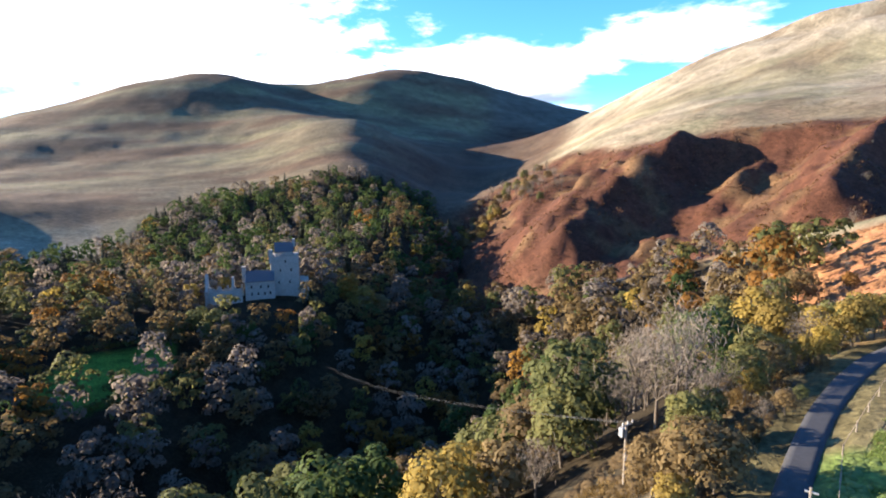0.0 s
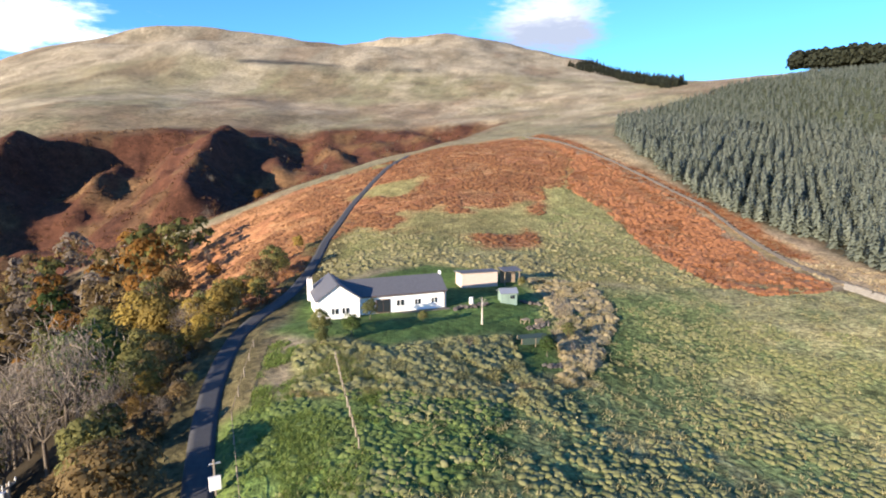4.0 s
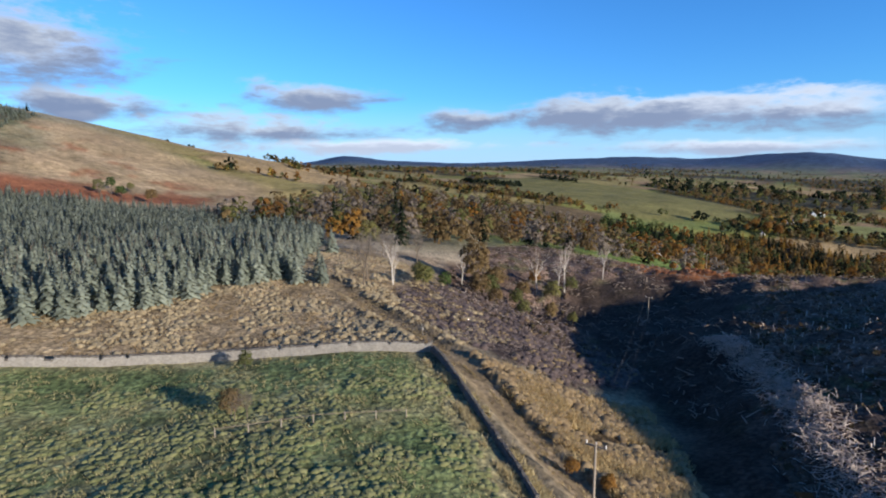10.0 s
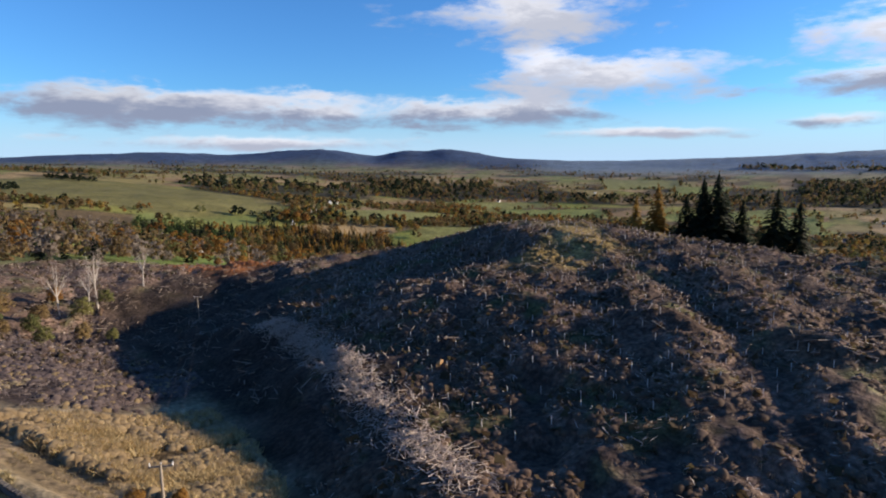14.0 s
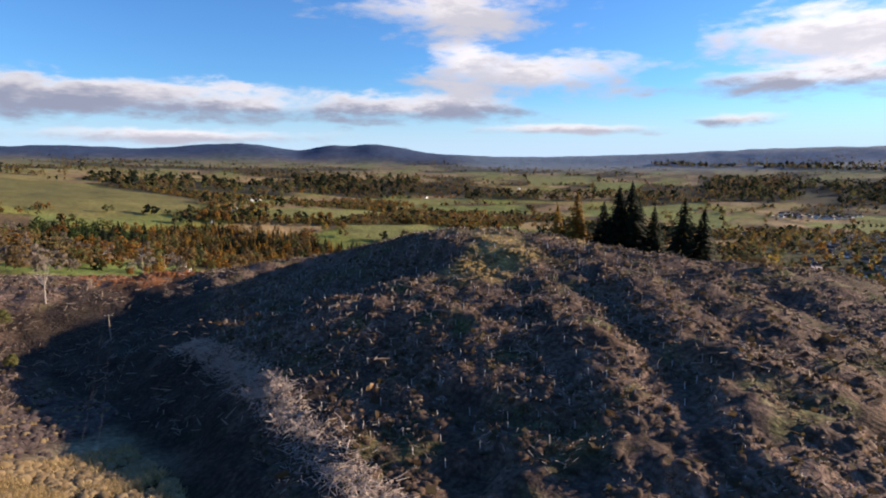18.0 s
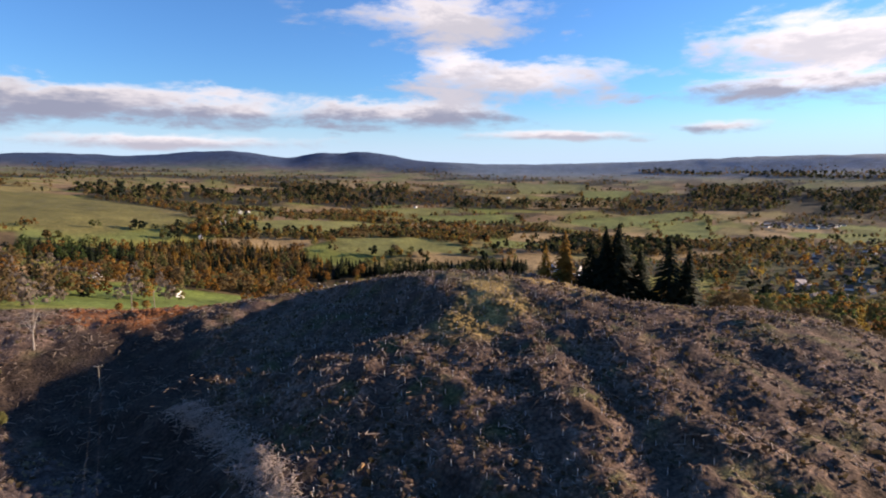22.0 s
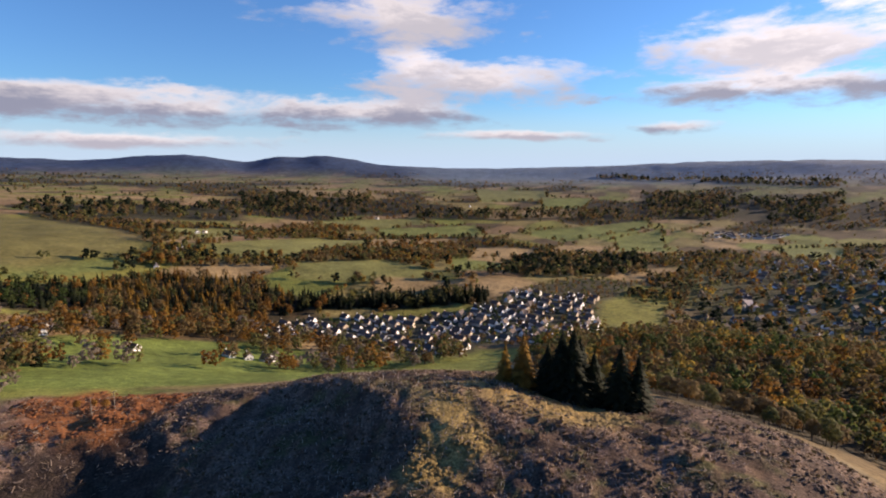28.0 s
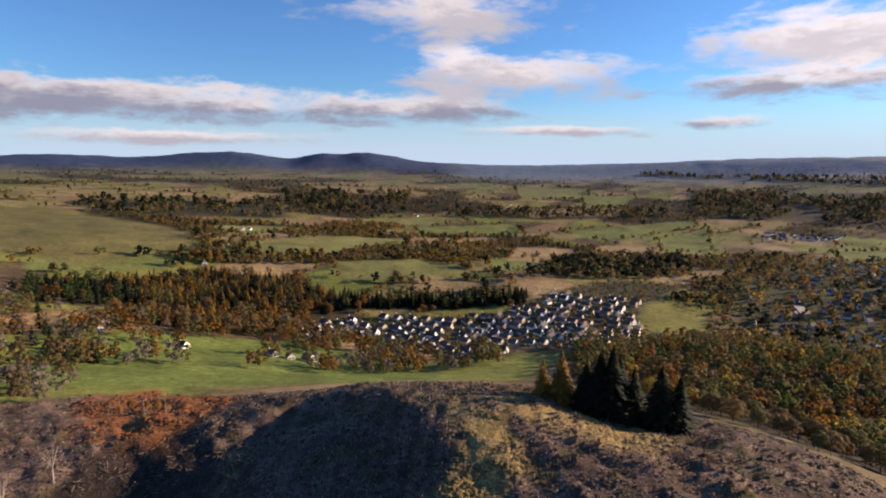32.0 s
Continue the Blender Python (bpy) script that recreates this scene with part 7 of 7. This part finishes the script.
    far_wood("dark_belt", scatter(((330, -1180), (430, -1100), (470, -1140), (360, -1230)), 12, 123), TINY, LEAF["dark"], "dark belt of conifers beyond a green field", nrs, 1.0, 1.4)


plain()

# ---- rough grass, bracken and brash ----
def tufts(name, poly, count, size, colours, label, seed, near=160.0, lean=0.6, mask=None, blades=6, width=0.10, tall=0.55, clump=2.1):
    """Tufts of pointed blades standing on the ground, thicker near the camera."""
    rs = np.random.RandomState(seed)
    p = np.asarray(poly, float)
    out = []
    while sum(len(o) for o in out) < count:
        q = rs.uniform(p.min(0), p.max(0), (count * 3, 2))
        d = np.hypot(q[:, 0], q[:, 1])
        ok = (inside(q[:, 0], q[:, 1], poly) > 0.3) & (rs.rand(len(q)) < np.clip(60.0 / d, 0.1, 1)) & (d < near) & (fbm(q[:, 0], q[:, 1], clump, 2) > rs.uniform(0.42, 0.58, len(q)))
        ok &= along(q[:, 0], q[:, 1], ROAD) > 2.2
        out.append(q[ok])
    q = np.concatenate(out)[:count]
    if mask is not None:
        q = q[mask(q[:, 0], q[:, 1])]
    z = ground_height(q[:, 0], q[:, 1])
    c = np.repeat(np.column_stack([q, z]), blades, 0)
    n = len(c)
    a = rs.uniform(0, 6.28, n)
    h = (rs.uniform(0.6, 1.4, n) * size)[:, None]
    t = np.stack([np.cos(a), np.sin(a), np.zeros(n)], 1)
    o = np.stack([-np.sin(a), np.cos(a), np.zeros(n)], 1)
    c = c + (o * rs.uniform(-0.5, 0.5, (n, 1)) + t * rs.uniform(-0.5, 0.5, (n, 1))) * size
    up = np.array([0, 0, 1.0])
    v = np.stack([c - t * h * width - up * 0.08, c + t * h * width - up * 0.08, c + o * h * lean + up * h * tall * rs.uniform(0.7, 1.2, (n, 1))], 1).reshape(-1, 3)
    ob = new(name, fast_mesh(name, v, np.arange(3 * n).reshape(-1, 3), foliage(name, [tuple(1.35 * k for k in c) for c in colours])))
    return tagged(ob, label, "grass", "", "stuff")


def mounds(name, poly, count, size, high, colours, label, seed, near=160.0, clump=2.1, mask=None, category="grass", bright=0.85):
    """Rounded, ragged clumps of grass or litter standing on the ground, thicker near the camera."""
    rs = np.random.RandomState(seed)
    p = np.asarray(poly, float)
    out = []
    while sum(len(o) for o in out) < count:
        q = rs.uniform(p.min(0), p.max(0), (count * 3, 2))
        d = np.hypot(q[:, 0], q[:, 1])
        ok = (inside(q[:, 0], q[:, 1], poly) > 0.3) & (rs.rand(len(q)) < np.clip(70.0 / d, 0.1, 1)) & (d < near) & (fbm(q[:, 0], q[:, 1], clump, 2) > rs.uniform(0.40, 0.56, len(q)))
        ok &= along(q[:, 0], q[:, 1], ROAD) > 2.4
        out.append(q[ok])
    q = np.concatenate(out)[:count]
    if mask is not None:
        q = q[mask(q[:, 0], q[:, 1])]
    n, k = len(q), 7
    z = ground_height(q[:, 0], q[:, 1])
    s = rs.uniform(0.55, 1.35, n) * size
    a = np.arange(k) * 2 * np.pi / k + rs.uniform(0, 6.28, (n, 1)) + rs.uniform(-0.25, 0.25, (n, k))
    rings = []
    for r0, h0 in ((1.0, -0.25), (0.82, 0.55)):
        rr = s[:, None] * r0 * rs.uniform(0.7, 1.3, (n, k))
        rings.append(np.stack([q[:, :1] + np.cos(a) * rr, q[:, 1:] + np.sin(a) * rr, z[:, None] + s[:, None] * high * h0 * rs.uniform(0.6, 1.4, (n, k))], -1))
    top = np.stack([q[:, 0] + rs.normal(0, 0.2, n) * s, q[:, 1] + rs.normal(0, 0.2, n) * s, z + s * high * rs.uniform(0.8, 1.25, n)], -1)[:, None, :]
    v = np.concatenate(rings + [top], 1).reshape(-1, 3)
    i = np.arange(k)
    j = (i + 1) % k
    f = np.concatenate([np.stack([i, j, j + k], 1), np.stack([i, j + k, i + k], 1), np.stack([i + k, j + k, np.full(k, 2 * k)], 1)])
    faces = (np.arange(n)[:, None, None] * (2 * k + 1) + f[None]).reshape(-1, 3)
    out = v - np.repeat(np.column_stack([q, z]), 2 * k + 1, 0)
    soft = out / s.repeat(2 * k + 1)[:, None] * (0.5, 0.5, 0) + (0, 0, 0.9) + rs.normal(0, 0.12, v.shape)
    soft /= np.linalg.norm(soft, axis=1)[:, None]
    ob = new(name, fast_mesh(name, v, faces, foliage(name, [tuple(bright * c for c in col) for col in colours], through_leaf=0.0), False, soft))
    return tagged(ob, label, category, "", "stuff")


def sticks(name, x, y, length, radius, material, label, seed, lift=0.0):
    rs = np.random.RandomState(seed)
    n = len(x)
    z = ground_height(x, y)
    c = np.stack([x, y, z + 0.1 + rs.uniform(0, 0.45, n) + lift * rs.rand(n)], 1)
    d = rs.normal(size=(n, 3)) * (1, 1, 0.42)
    d /= np.linalg.norm(d, axis=1)[:, None]
    l = (rs.uniform(0.5, 1.3, n) * length)[:, None]
    a = np.cross(d, (0.2, 0.1, 0.97))
    a /= np.linalg.norm(a, axis=1)[:, None] + 1e-9
    b = np.cross(d, a)
    r = (rs.uniform(0.6, 1.5, n) * radius)[:, None]
    ring = [a * r, (-0.5 * a + 0.87 * b) * r, (-0.5 * a - 0.87 * b) * r]
    v = np.stack([c - d * l / 2 + k for k in ring] + [c + d * l / 2 + k * 0.6 for k in ring], 1).reshape(-1, 3)
    f = np.array([(0, 1, 4, 3), (1, 2, 5, 4), (2, 0, 3, 5)])
    faces = (np.arange(n)[:, None, None] * 6 + f[None]).reshape(-1, 4)
    ob = new(name, fast_mesh(name, v, faces, material))
    return tagged(ob, label, "brash", "", "stuff")


GUARD = simple("tree_guard_plastic", (0.5, 0.46, 0.41), 0.7, 0.2, 4, random_tint=0.4)


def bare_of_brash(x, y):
    return np.max([inside(x, y, p) for p in (SHADED_HOLLOW, RUSSET_PATCH) + GOLD_PATCHES], axis=0) > 0.5


def felled_hill():
    rs = np.random.RandomState(131)
    q = rs.uniform((-210, -312), (84, 25), (170000, 2))
    d = np.hypot(q[:, 0], q[:, 1])
    row = 0.25 + 0.5 * brash_rows(q[:, 0], q[:, 1])
    ok = (inside(q[:, 0], q[:, 1], BRASH) > 1) & (d > 30) & (rs.rand(len(q)) < np.clip(120 / d, 0, 1)) & (row > rs.uniform(0.3, 0.6, len(q)))
    q = q[ok]
    q = q[~bare_of_brash(q[:, 0], q[:, 1])]
    k = rs.rand(len(q))
    sticks("dark_brash", *q[k < 0.5].T, 0.95, 0.05, foliage("brash_dark", ((0.10, 0.072, 0.055), (0.16, 0.115, 0.088), (0.24, 0.17, 0.13)), through_leaf=0.0), "dark brash and lop strewn over the felled hill", 133)
    sticks("pale_brash", *q[(k >= 0.5) & (k < 0.78)].T, 0.75, 0.055, foliage("brash_pale", ((0.27, 0.20, 0.15), (0.42, 0.34, 0.27), (0.66, 0.57, 0.48)), through_leaf=0.0), "pale broken branches strewn over the felled hill", 135)
    # brushy regrowth
    m = q[k >= 0.78]
    m = m[: 7000]
    nv, nf = quads_from(np.column_stack([m, ground_height(m[:, 0], m[:, 1]) + 0.3]), rs.normal(size=(len(m), 3)) * 0.5 + (0, 0, 0.6), rs.uniform(0.3, 0.8, len(m)), rs)
    ob = new("felled_regrowth", fast_mesh("felled_regrowth", nv, nf, foliage("regrowth", ((0.08, 0.055, 0.032), (0.12, 0.085, 0.045), (0.075, 0.085, 0.035)))))
    tagged(ob, "brown and green regrowth between the brash rows", "scrub", "", "stuff")
    # windrow of bleached branches along the bank
    line = np.array(WINDROW, float)
    u = rs.rand(4200) * 3
    i = np.minimum(u.astype(int), 2)
    p = line[i] + (line[i + 1] - line[i]) * (u - i)[:, None] + rs.normal(0, 1.6, (4200, 2))
    sticks("windrow", p[:, 0] - 2.5, p[:, 1], 1.6, 0.045, foliage("windrow", ((0.30, 0.22, 0.17), (0.48, 0.37, 0.29), (0.72, 0.60, 0.50)), through_leaf=0.0), "windrow of bleached branches along the bank", 137, 0.8)
    # stumps and thrown logs out on the far side of the hill
    g = rs.uniform((-205, -300), (60, -40), (15000, 2))
    g = g[(inside(g[:, 0], g[:, 1], BRASH) > 2) & (np.hypot(g[:, 0], g[:, 1]) > 85) & (fbm(g[:, 0], g[:, 1], 12, 3) > rs.uniform(0.4, 0.62, len(g)))]
    sticks("log_brash", g[:, 0], g[:, 1], 2.0, 0.11, foliage("brash_logs", ((0.16, 0.12, 0.09), (0.36, 0.29, 0.23), (0.58, 0.50, 0.42)), through_leaf=0.0), "thrown logs and stumps on the felled hilltop", 138, 0.2)
    # lop beside the dead trees
    e = rs.uniform((0, -175), (66, -80), (9500, 2))
    e = e[(inside(e[:, 0], e[:, 1], PURPLE_BRASH) > 0) & (fbm(e[:, 0], e[:, 1], 5, 2) > rs.uniform(0.35, 0.6, len(e)))]
    sticks("heather_brash", e[:, 0], e[:, 1], 1.6, 0.06, foliage("brash_purple", ((0.08, 0.06, 0.055), (0.17, 0.135, 0.125), (0.40, 0.34, 0.31)), through_leaf=0.0), "purple-grey brash below the birches", 139)
    # tree guards in rows
    guard = thing("tree_guard", Matrix.Identity(4), "pale plastic tree guard tied to a stake", "tree guard", "tree guards")
    v, f = tube_between((0, 0, -0.1), (0, 0, 1.1), 0.055, 0.05, 7)
    new("tube", fast_mesh("tube", v, f, GUARD, True)).parent = guard
    v, f = tube_between((0.12, 0, -0.2), (0.1, 0, 0.8), 0.02, 0.02, 4)
    new("stake", fast_mesh("stake", v, f, TIMBER)).parent = guard
    pts = scatter(((-8, -125), (-16, -70), (-30, -50), (-70, -40), (-110, -80), (-130, -150), (-95, -195), (-60, -200), (-30, -160)), 4.6, 141, None, 0.25)
    pts = pts[np.argsort(np.hypot(pts[:, 0] + 60, pts[:, 1] + 130))]
    rr = random.Random(7)
    first = True
    for x, y in pts[:285]:
        m = pose(float(x), float(y), ground_z(float(x), float(y)), rr.uniform(-6, 6), rr.uniform(-6, 6), rr.uniform(0, 360))
        if first:
            guard.matrix_basis = m
            first = False
        else:
            copy_thing(guard, m)
    gv, gf = [], []
    for x, y in pts[285:]:
        z = ground_z(float(x), float(y))
        gv.append((x, y, z))
    vv, ff = gather([tube_between((x, y, z - 0.1), (x + 0.05, y, z + 1.1), 0.055, 0.05, 5) for x, y, z in gv])
    tagged(new("more_tree_guards", fast_mesh("more_tree_guards", vv, ff, GUARD)), "further pale tree guards on the felled slope", "tree guard", "", "stuff")
    st = thing("root_plate", pose(-29, -77, ground_z(-29, -77) + 0.4, 60, 20, 30), "upturned orange-brown root plate", "stump")
    bm = bmesh.new()
    bmesh.ops.create_icosphere(bm, subdivisions=3, radius=0.9)
    for w in bm.verts:
        w.co *= 0.8 + 0.5 * noise.noise(w.co * 2.2)
        w.co.z *= 0.45
    part("roots", bm, simple("root_wood", (0.42, 0.26, 0.12), 0.9, 0.4, 3, bump=0.6), st)


felled_hill()


def off_lawn(X, Y):
    return inside(X, Y, GARDEN) < -0.5


tufts("pasture_tufts", FIELD, 12000, 0.40, ((0.22, 0.23, 0.08), (0.36, 0.32, 0.135), (0.52, 0.44, 0.22)), "tussocks of green and straw-coloured pasture grass", 151, 150, 0.8, off_lawn, 5, 0.15, 0.55)
tufts("bracken_fronds", BRACKEN_HILL, 9000, 0.65, ((0.20, 0.075, 0.032), (0.31, 0.125, 0.05), (0.36, 0.19, 0.085)), "russet dead bracken on the hillside", 153, 340, 0.6, lambda X, Y: (inside(X, Y, GREEN_WEDGE) < 0) & (fern_gap(X, Y) < 0.4), 5, 0.14, 0.45)
tufts("track_bracken", BRACKEN_STRIP, 5000, 0.65, ((0.20, 0.075, 0.032), (0.31, 0.125, 0.05), (0.36, 0.17, 0.075)), "russet dead bracken along the hill track", 156, 340, 0.6, None, 5, 0.14, 0.5)
tufts("far_side_bracken", BRACKEN_BEYOND, 2500, 0.65, ((0.20, 0.075, 0.032), (0.31, 0.125, 0.05), (0.36, 0.19, 0.085)), "russet dead bracken below the spruce wood", 158, 400, 0.6, None, 5, 0.14, 0.5)
tufts("slope_grass", HOME_BRACKEN, 5500, 0.5, ((0.20, 0.20, 0.075), (0.30, 0.27, 0.115), (0.42, 0.36, 0.18)), "pale green and straw grass behind the bungalow", 154, 200, 0.6, lambda X, Y: (inside(X, Y, BRACKEN_HILL) < 0) & (inside(X, Y, BRACKEN_STRIP) < 0) & (inside(X, Y, GARDEN) < -0.5), 6, 0.12, 0.45)
tufts("straw_tufts", STRAW, 7000, 0.55, ((0.30, 0.21, 0.11), (0.40, 0.30, 0.16), (0.50, 0.39, 0.22)), "straw-coloured rough grass beyond the dyke", 155, 190)
tufts("tan_tussocks", TAN_HOLLOW, 2400, 1.15, ((0.36, 0.25, 0.12), (0.54, 0.41, 0.20), (0.74, 0.60, 0.34)), "tall tan tussocks between the track and the felled hill", 157, 150, 0.55, None, 14, 0.08, 0.55, 4.5)
tufts("bank_grass", ((36, -70), (30, -64), (22, -55), (14, -46), (6, -36), (3, -39), (10, -48), (18, -57), (27, -66)), 1500, 0.7, ((0.34, 0.27, 0.13), (0.48, 0.39, 0.20), (0.60, 0.50, 0.28)), "straw grass on the bank beside the dyke", 160, 120, 0.5, None, 9, 0.09, 0.6, 2.4)
tufts("track_grass", ((80, -104), (64, -94), (48, -83), (36, -74), (28, -69), (18, -60), (9, -51), (1, -43), (-1, -48), (8, -57), (17, -65), (25, -72), (36, -80), (48, -90), (64, -101)), 1500, 0.5, ((0.34, 0.26, 0.13), (0.46, 0.36, 0.19), (0.56, 0.46, 0.26)), "straw grass between the ruts of the farm track", 162, 150, 0.6, lambda X, Y: np.abs(along(X, Y, FARM_TRACK) - 0.85) > 0.5, 6, 0.11, 0.5, 2.4)
tufts("garden_rough", ROUGH_PLOT, 4200, 0.6, ((0.24, 0.24, 0.09), (0.38, 0.34, 0.15), (0.50, 0.44, 0.23)), "rough straw tussocks below the garden", 159, 120)
tufts("hedge_rough", ((105, 42), (112, 30), (96, 21), (72, 18), (61, 19), (66, 22), (75, 25.5), (86, 29), (95, 35)), 4500, 0.8, ((0.27, 0.22, 0.10), (0.40, 0.33, 0.16), (0.48, 0.40, 0.21)), "pale rough grass round the garden's edge", 161, 140, 0.6, off_lawn)
tufts("verge", ((12, 30), (22, 40), (40, 60), (58, 76), (52, 82), (30, 66), (8, 46)), 4000, 0.8, ((0.16, 0.11, 0.04), (0.26, 0.17, 0.065), (0.22, 0.22, 0.07)), "brown brambles and bracken on the lane's bank", 163, 120)
tufts("lane_green", ((16, 22), (26, 34), (38, 46), (50, 56), (52, 48), (46, 34), (30, 24)), 4000, 0.5, ((0.10, 0.19, 0.03), (0.15, 0.25, 0.045), (0.24, 0.27, 0.08)), "lush green growth beside the lane", 165, 90, 0.6, off_lawn)
tufts("brash_tufts", BRASH, 15000, 0.45, ((0.20, 0.13, 0.078), (0.33, 0.225, 0.135), (0.50, 0.37, 0.23)), "dead grass and heather tufts between the brash", 167, 230, 0.45, lambda X, Y: (brash_rows(X, Y) > 0.35) & ~bare_of_brash(X, Y), 6, 0.10, 0.8)
tufts("far_bracken_clumps", FAR_BRACKEN, 7000, 2.0, ((0.09, 0.038, 0.024), (0.14, 0.06, 0.032), (0.20, 0.12, 0.055)), "dead bracken clumps on the far slope", 169, 640, 0.5, None, 4, 0.16, 0.5, 14)
mounds("pasture_tussocks", FIELD, 12000, 0.38, 0.46, ((0.145, 0.19, 0.06), (0.245, 0.265, 0.095), (0.38, 0.345, 0.155)), "rounded tussocks of rush and coarse grass in the pasture", 181, 105, 6.0, lambda X, Y: (inside(X, Y, GARDEN) < -0.5) & (along(X, Y, WALL) > 14 - 10 * fbm(X, Y, 12, 2)))
mounds("garden_tussocks", ROUGH_PLOT, 1300, 0.50, 0.7, ((0.20, 0.225, 0.075), (0.40, 0.36, 0.16), (0.56, 0.49, 0.25)), "straw tussocks in the rough below the garden", 183, 120, 2.4)
mounds("edge_tussocks", ((105, 42), (112, 30), (96, 21), (72, 18), (61, 19), (66, 22), (75, 25.5), (86, 29), (95, 35)), 1400, 0.55, 0.9, ((0.27, 0.21, 0.10), (0.42, 0.33, 0.17), (0.54, 0.44, 0.25)), "pale rough tussocks round the garden's edge", 185, 140, 2.4, off_lawn)
mounds("hollow_tussocks", TAN_HOLLOW, 1800, 0.62, 1.0, ((0.20, 0.135, 0.065), (0.36, 0.25, 0.125), (0.54, 0.41, 0.225)), "tall tan tussocks in the hollow below the felled hill", 187, 150, 4.0)
mounds("brash_heaps", BRASH, 11000, 0.55, 0.8, ((0.12, 0.076, 0.048), (0.25, 0.162, 0.104), (0.44, 0.325, 0.225)), "small heaps of brash and litter on the felled hill", 189, 260, 5.0, lambda X, Y: (brash_rows(X, Y) > 0.2) & ~bare_of_brash(X, Y), "brash", 0.8)
mounds("purple_heaps", PURPLE_BRASH, 1700, 0.6, 0.9, ((0.05, 0.038, 0.033), (0.11, 0.08, 0.07), (0.27, 0.205, 0.175)), "purple-grey heaps of brash below the birches", 191, 200, 4.0, None, "brash")
mounds("bracken_clumps", BRACKEN_HILL, 5000, 0.75, 0.55, ((0.25, 0.11, 0.048), (0.36, 0.175, 0.077), (0.44, 0.265, 0.122)), "russet clumps of dead bracken on the hillside", 193, 330, 6.0, lambda X, Y: (inside(X, Y, GREEN_WEDGE) < 0) & (fern_gap(X, Y) < 0.4), "bracken")
mounds("track_bracken_clumps", BRACKEN_STRIP, 2600, 0.75, 0.6, ((0.27, 0.10, 0.045), (0.40, 0.165, 0.07), (0.48, 0.22, 0.10)), "russet clumps of dead bracken along the hill track", 195, 330, 5.0, None, "bracken")
mounds("straw_tussocks", STRAW, 4200, 0.5, 0.7, ((0.28, 0.20, 0.11), (0.42, 0.32, 0.17), (0.54, 0.43, 0.25)), "straw tussocks between the dyke and the spruce wood", 197, 170, 5.0, lambda X, Y: along(X, Y, FARM_TRACK) > 2.5)
mounds("slope_tussocks", HOME_BRACKEN, 2600, 0.5, 0.7, ((0.20, 0.20, 0.075), (0.31, 0.28, 0.12), (0.43, 0.37, 0.19)), "pale tussocks of grass on the slope behind the bungalow", 199, 180, 4.0, lambda X, Y: (inside(X, Y, BRACKEN_HILL) < 0) & (inside(X, Y, BRACKEN_STRIP) < 0) & (inside(X, Y, GARDEN) < -0.5))
mounds("lane_bracken_clumps", BRACKEN_LANE, 1700, 0.75, 0.55, ((0.29, 0.13, 0.055), (0.42, 0.21, 0.09), (0.50, 0.30, 0.14)), "russet dead bracken on the bank above the glen", 201, 330, 6.0, None, "bracken")
mounds("russet_clumps", RUSSET_PATCH, 900, 0.8, 0.6, ((0.26, 0.09, 0.034), (0.38, 0.15, 0.055), (0.46, 0.24, 0.09)), "russet bracken round the far poles", 203, 340, 6.0, None, "bracken")
for k, gold in enumerate(GOLD_PATCHES):
    mounds("hill_tussocks", gold, 520, 0.6, 0.6, ((0.26, 0.18, 0.065), (0.42, 0.30, 0.115), (0.56, 0.42, 0.18)), "golden grass on top of the felled hill", 205 + k, 260, 5.0)
tufts("plot_edge", [(a + 1.0, b + 1.0) for a, b in STRAW_EDGE] + [(a - 0.8, b - 0.8) for a, b in STRAW_EDGE[::-1]], 900, 0.55, ((0.36, 0.29, 0.14), (0.48, 0.40, 0.20), (0.58, 0.50, 0.28)), "straw line of rough grass along the plot's lower edge", 207, 120, 0.6, None, 6, 0.12, 0.5, 2.0)
mounds("lush_tussocks", LUSH, 1500, 0.34, 0.45, ((0.15, 0.215, 0.055), (0.22, 0.27, 0.08), (0.38, 0.36, 0.15)), "lush green tussocks beside the lane", 209, 90, 3.0)
mounds("verge_brambles", ((12, 30), (22, 40), (40, 60), (58, 76), (52, 84), (30, 68), (6, 48)), 1700, 0.5, 0.75, ((0.11, 0.075, 0.035), (0.20, 0.13, 0.055), (0.30, 0.22, 0.10)), "brown brambles and dead grass on the bank below the lane", 211, 120, 3.0, None, "brambles")
mounds("heather_tussocks", PURPLE_BRASH, 600, 0.5, 0.9, ((0.22, 0.15, 0.075), (0.36, 0.26, 0.13), (0.50, 0.39, 0.22)), "tan tussocks among the purple brash", 213, 140, 4.0)
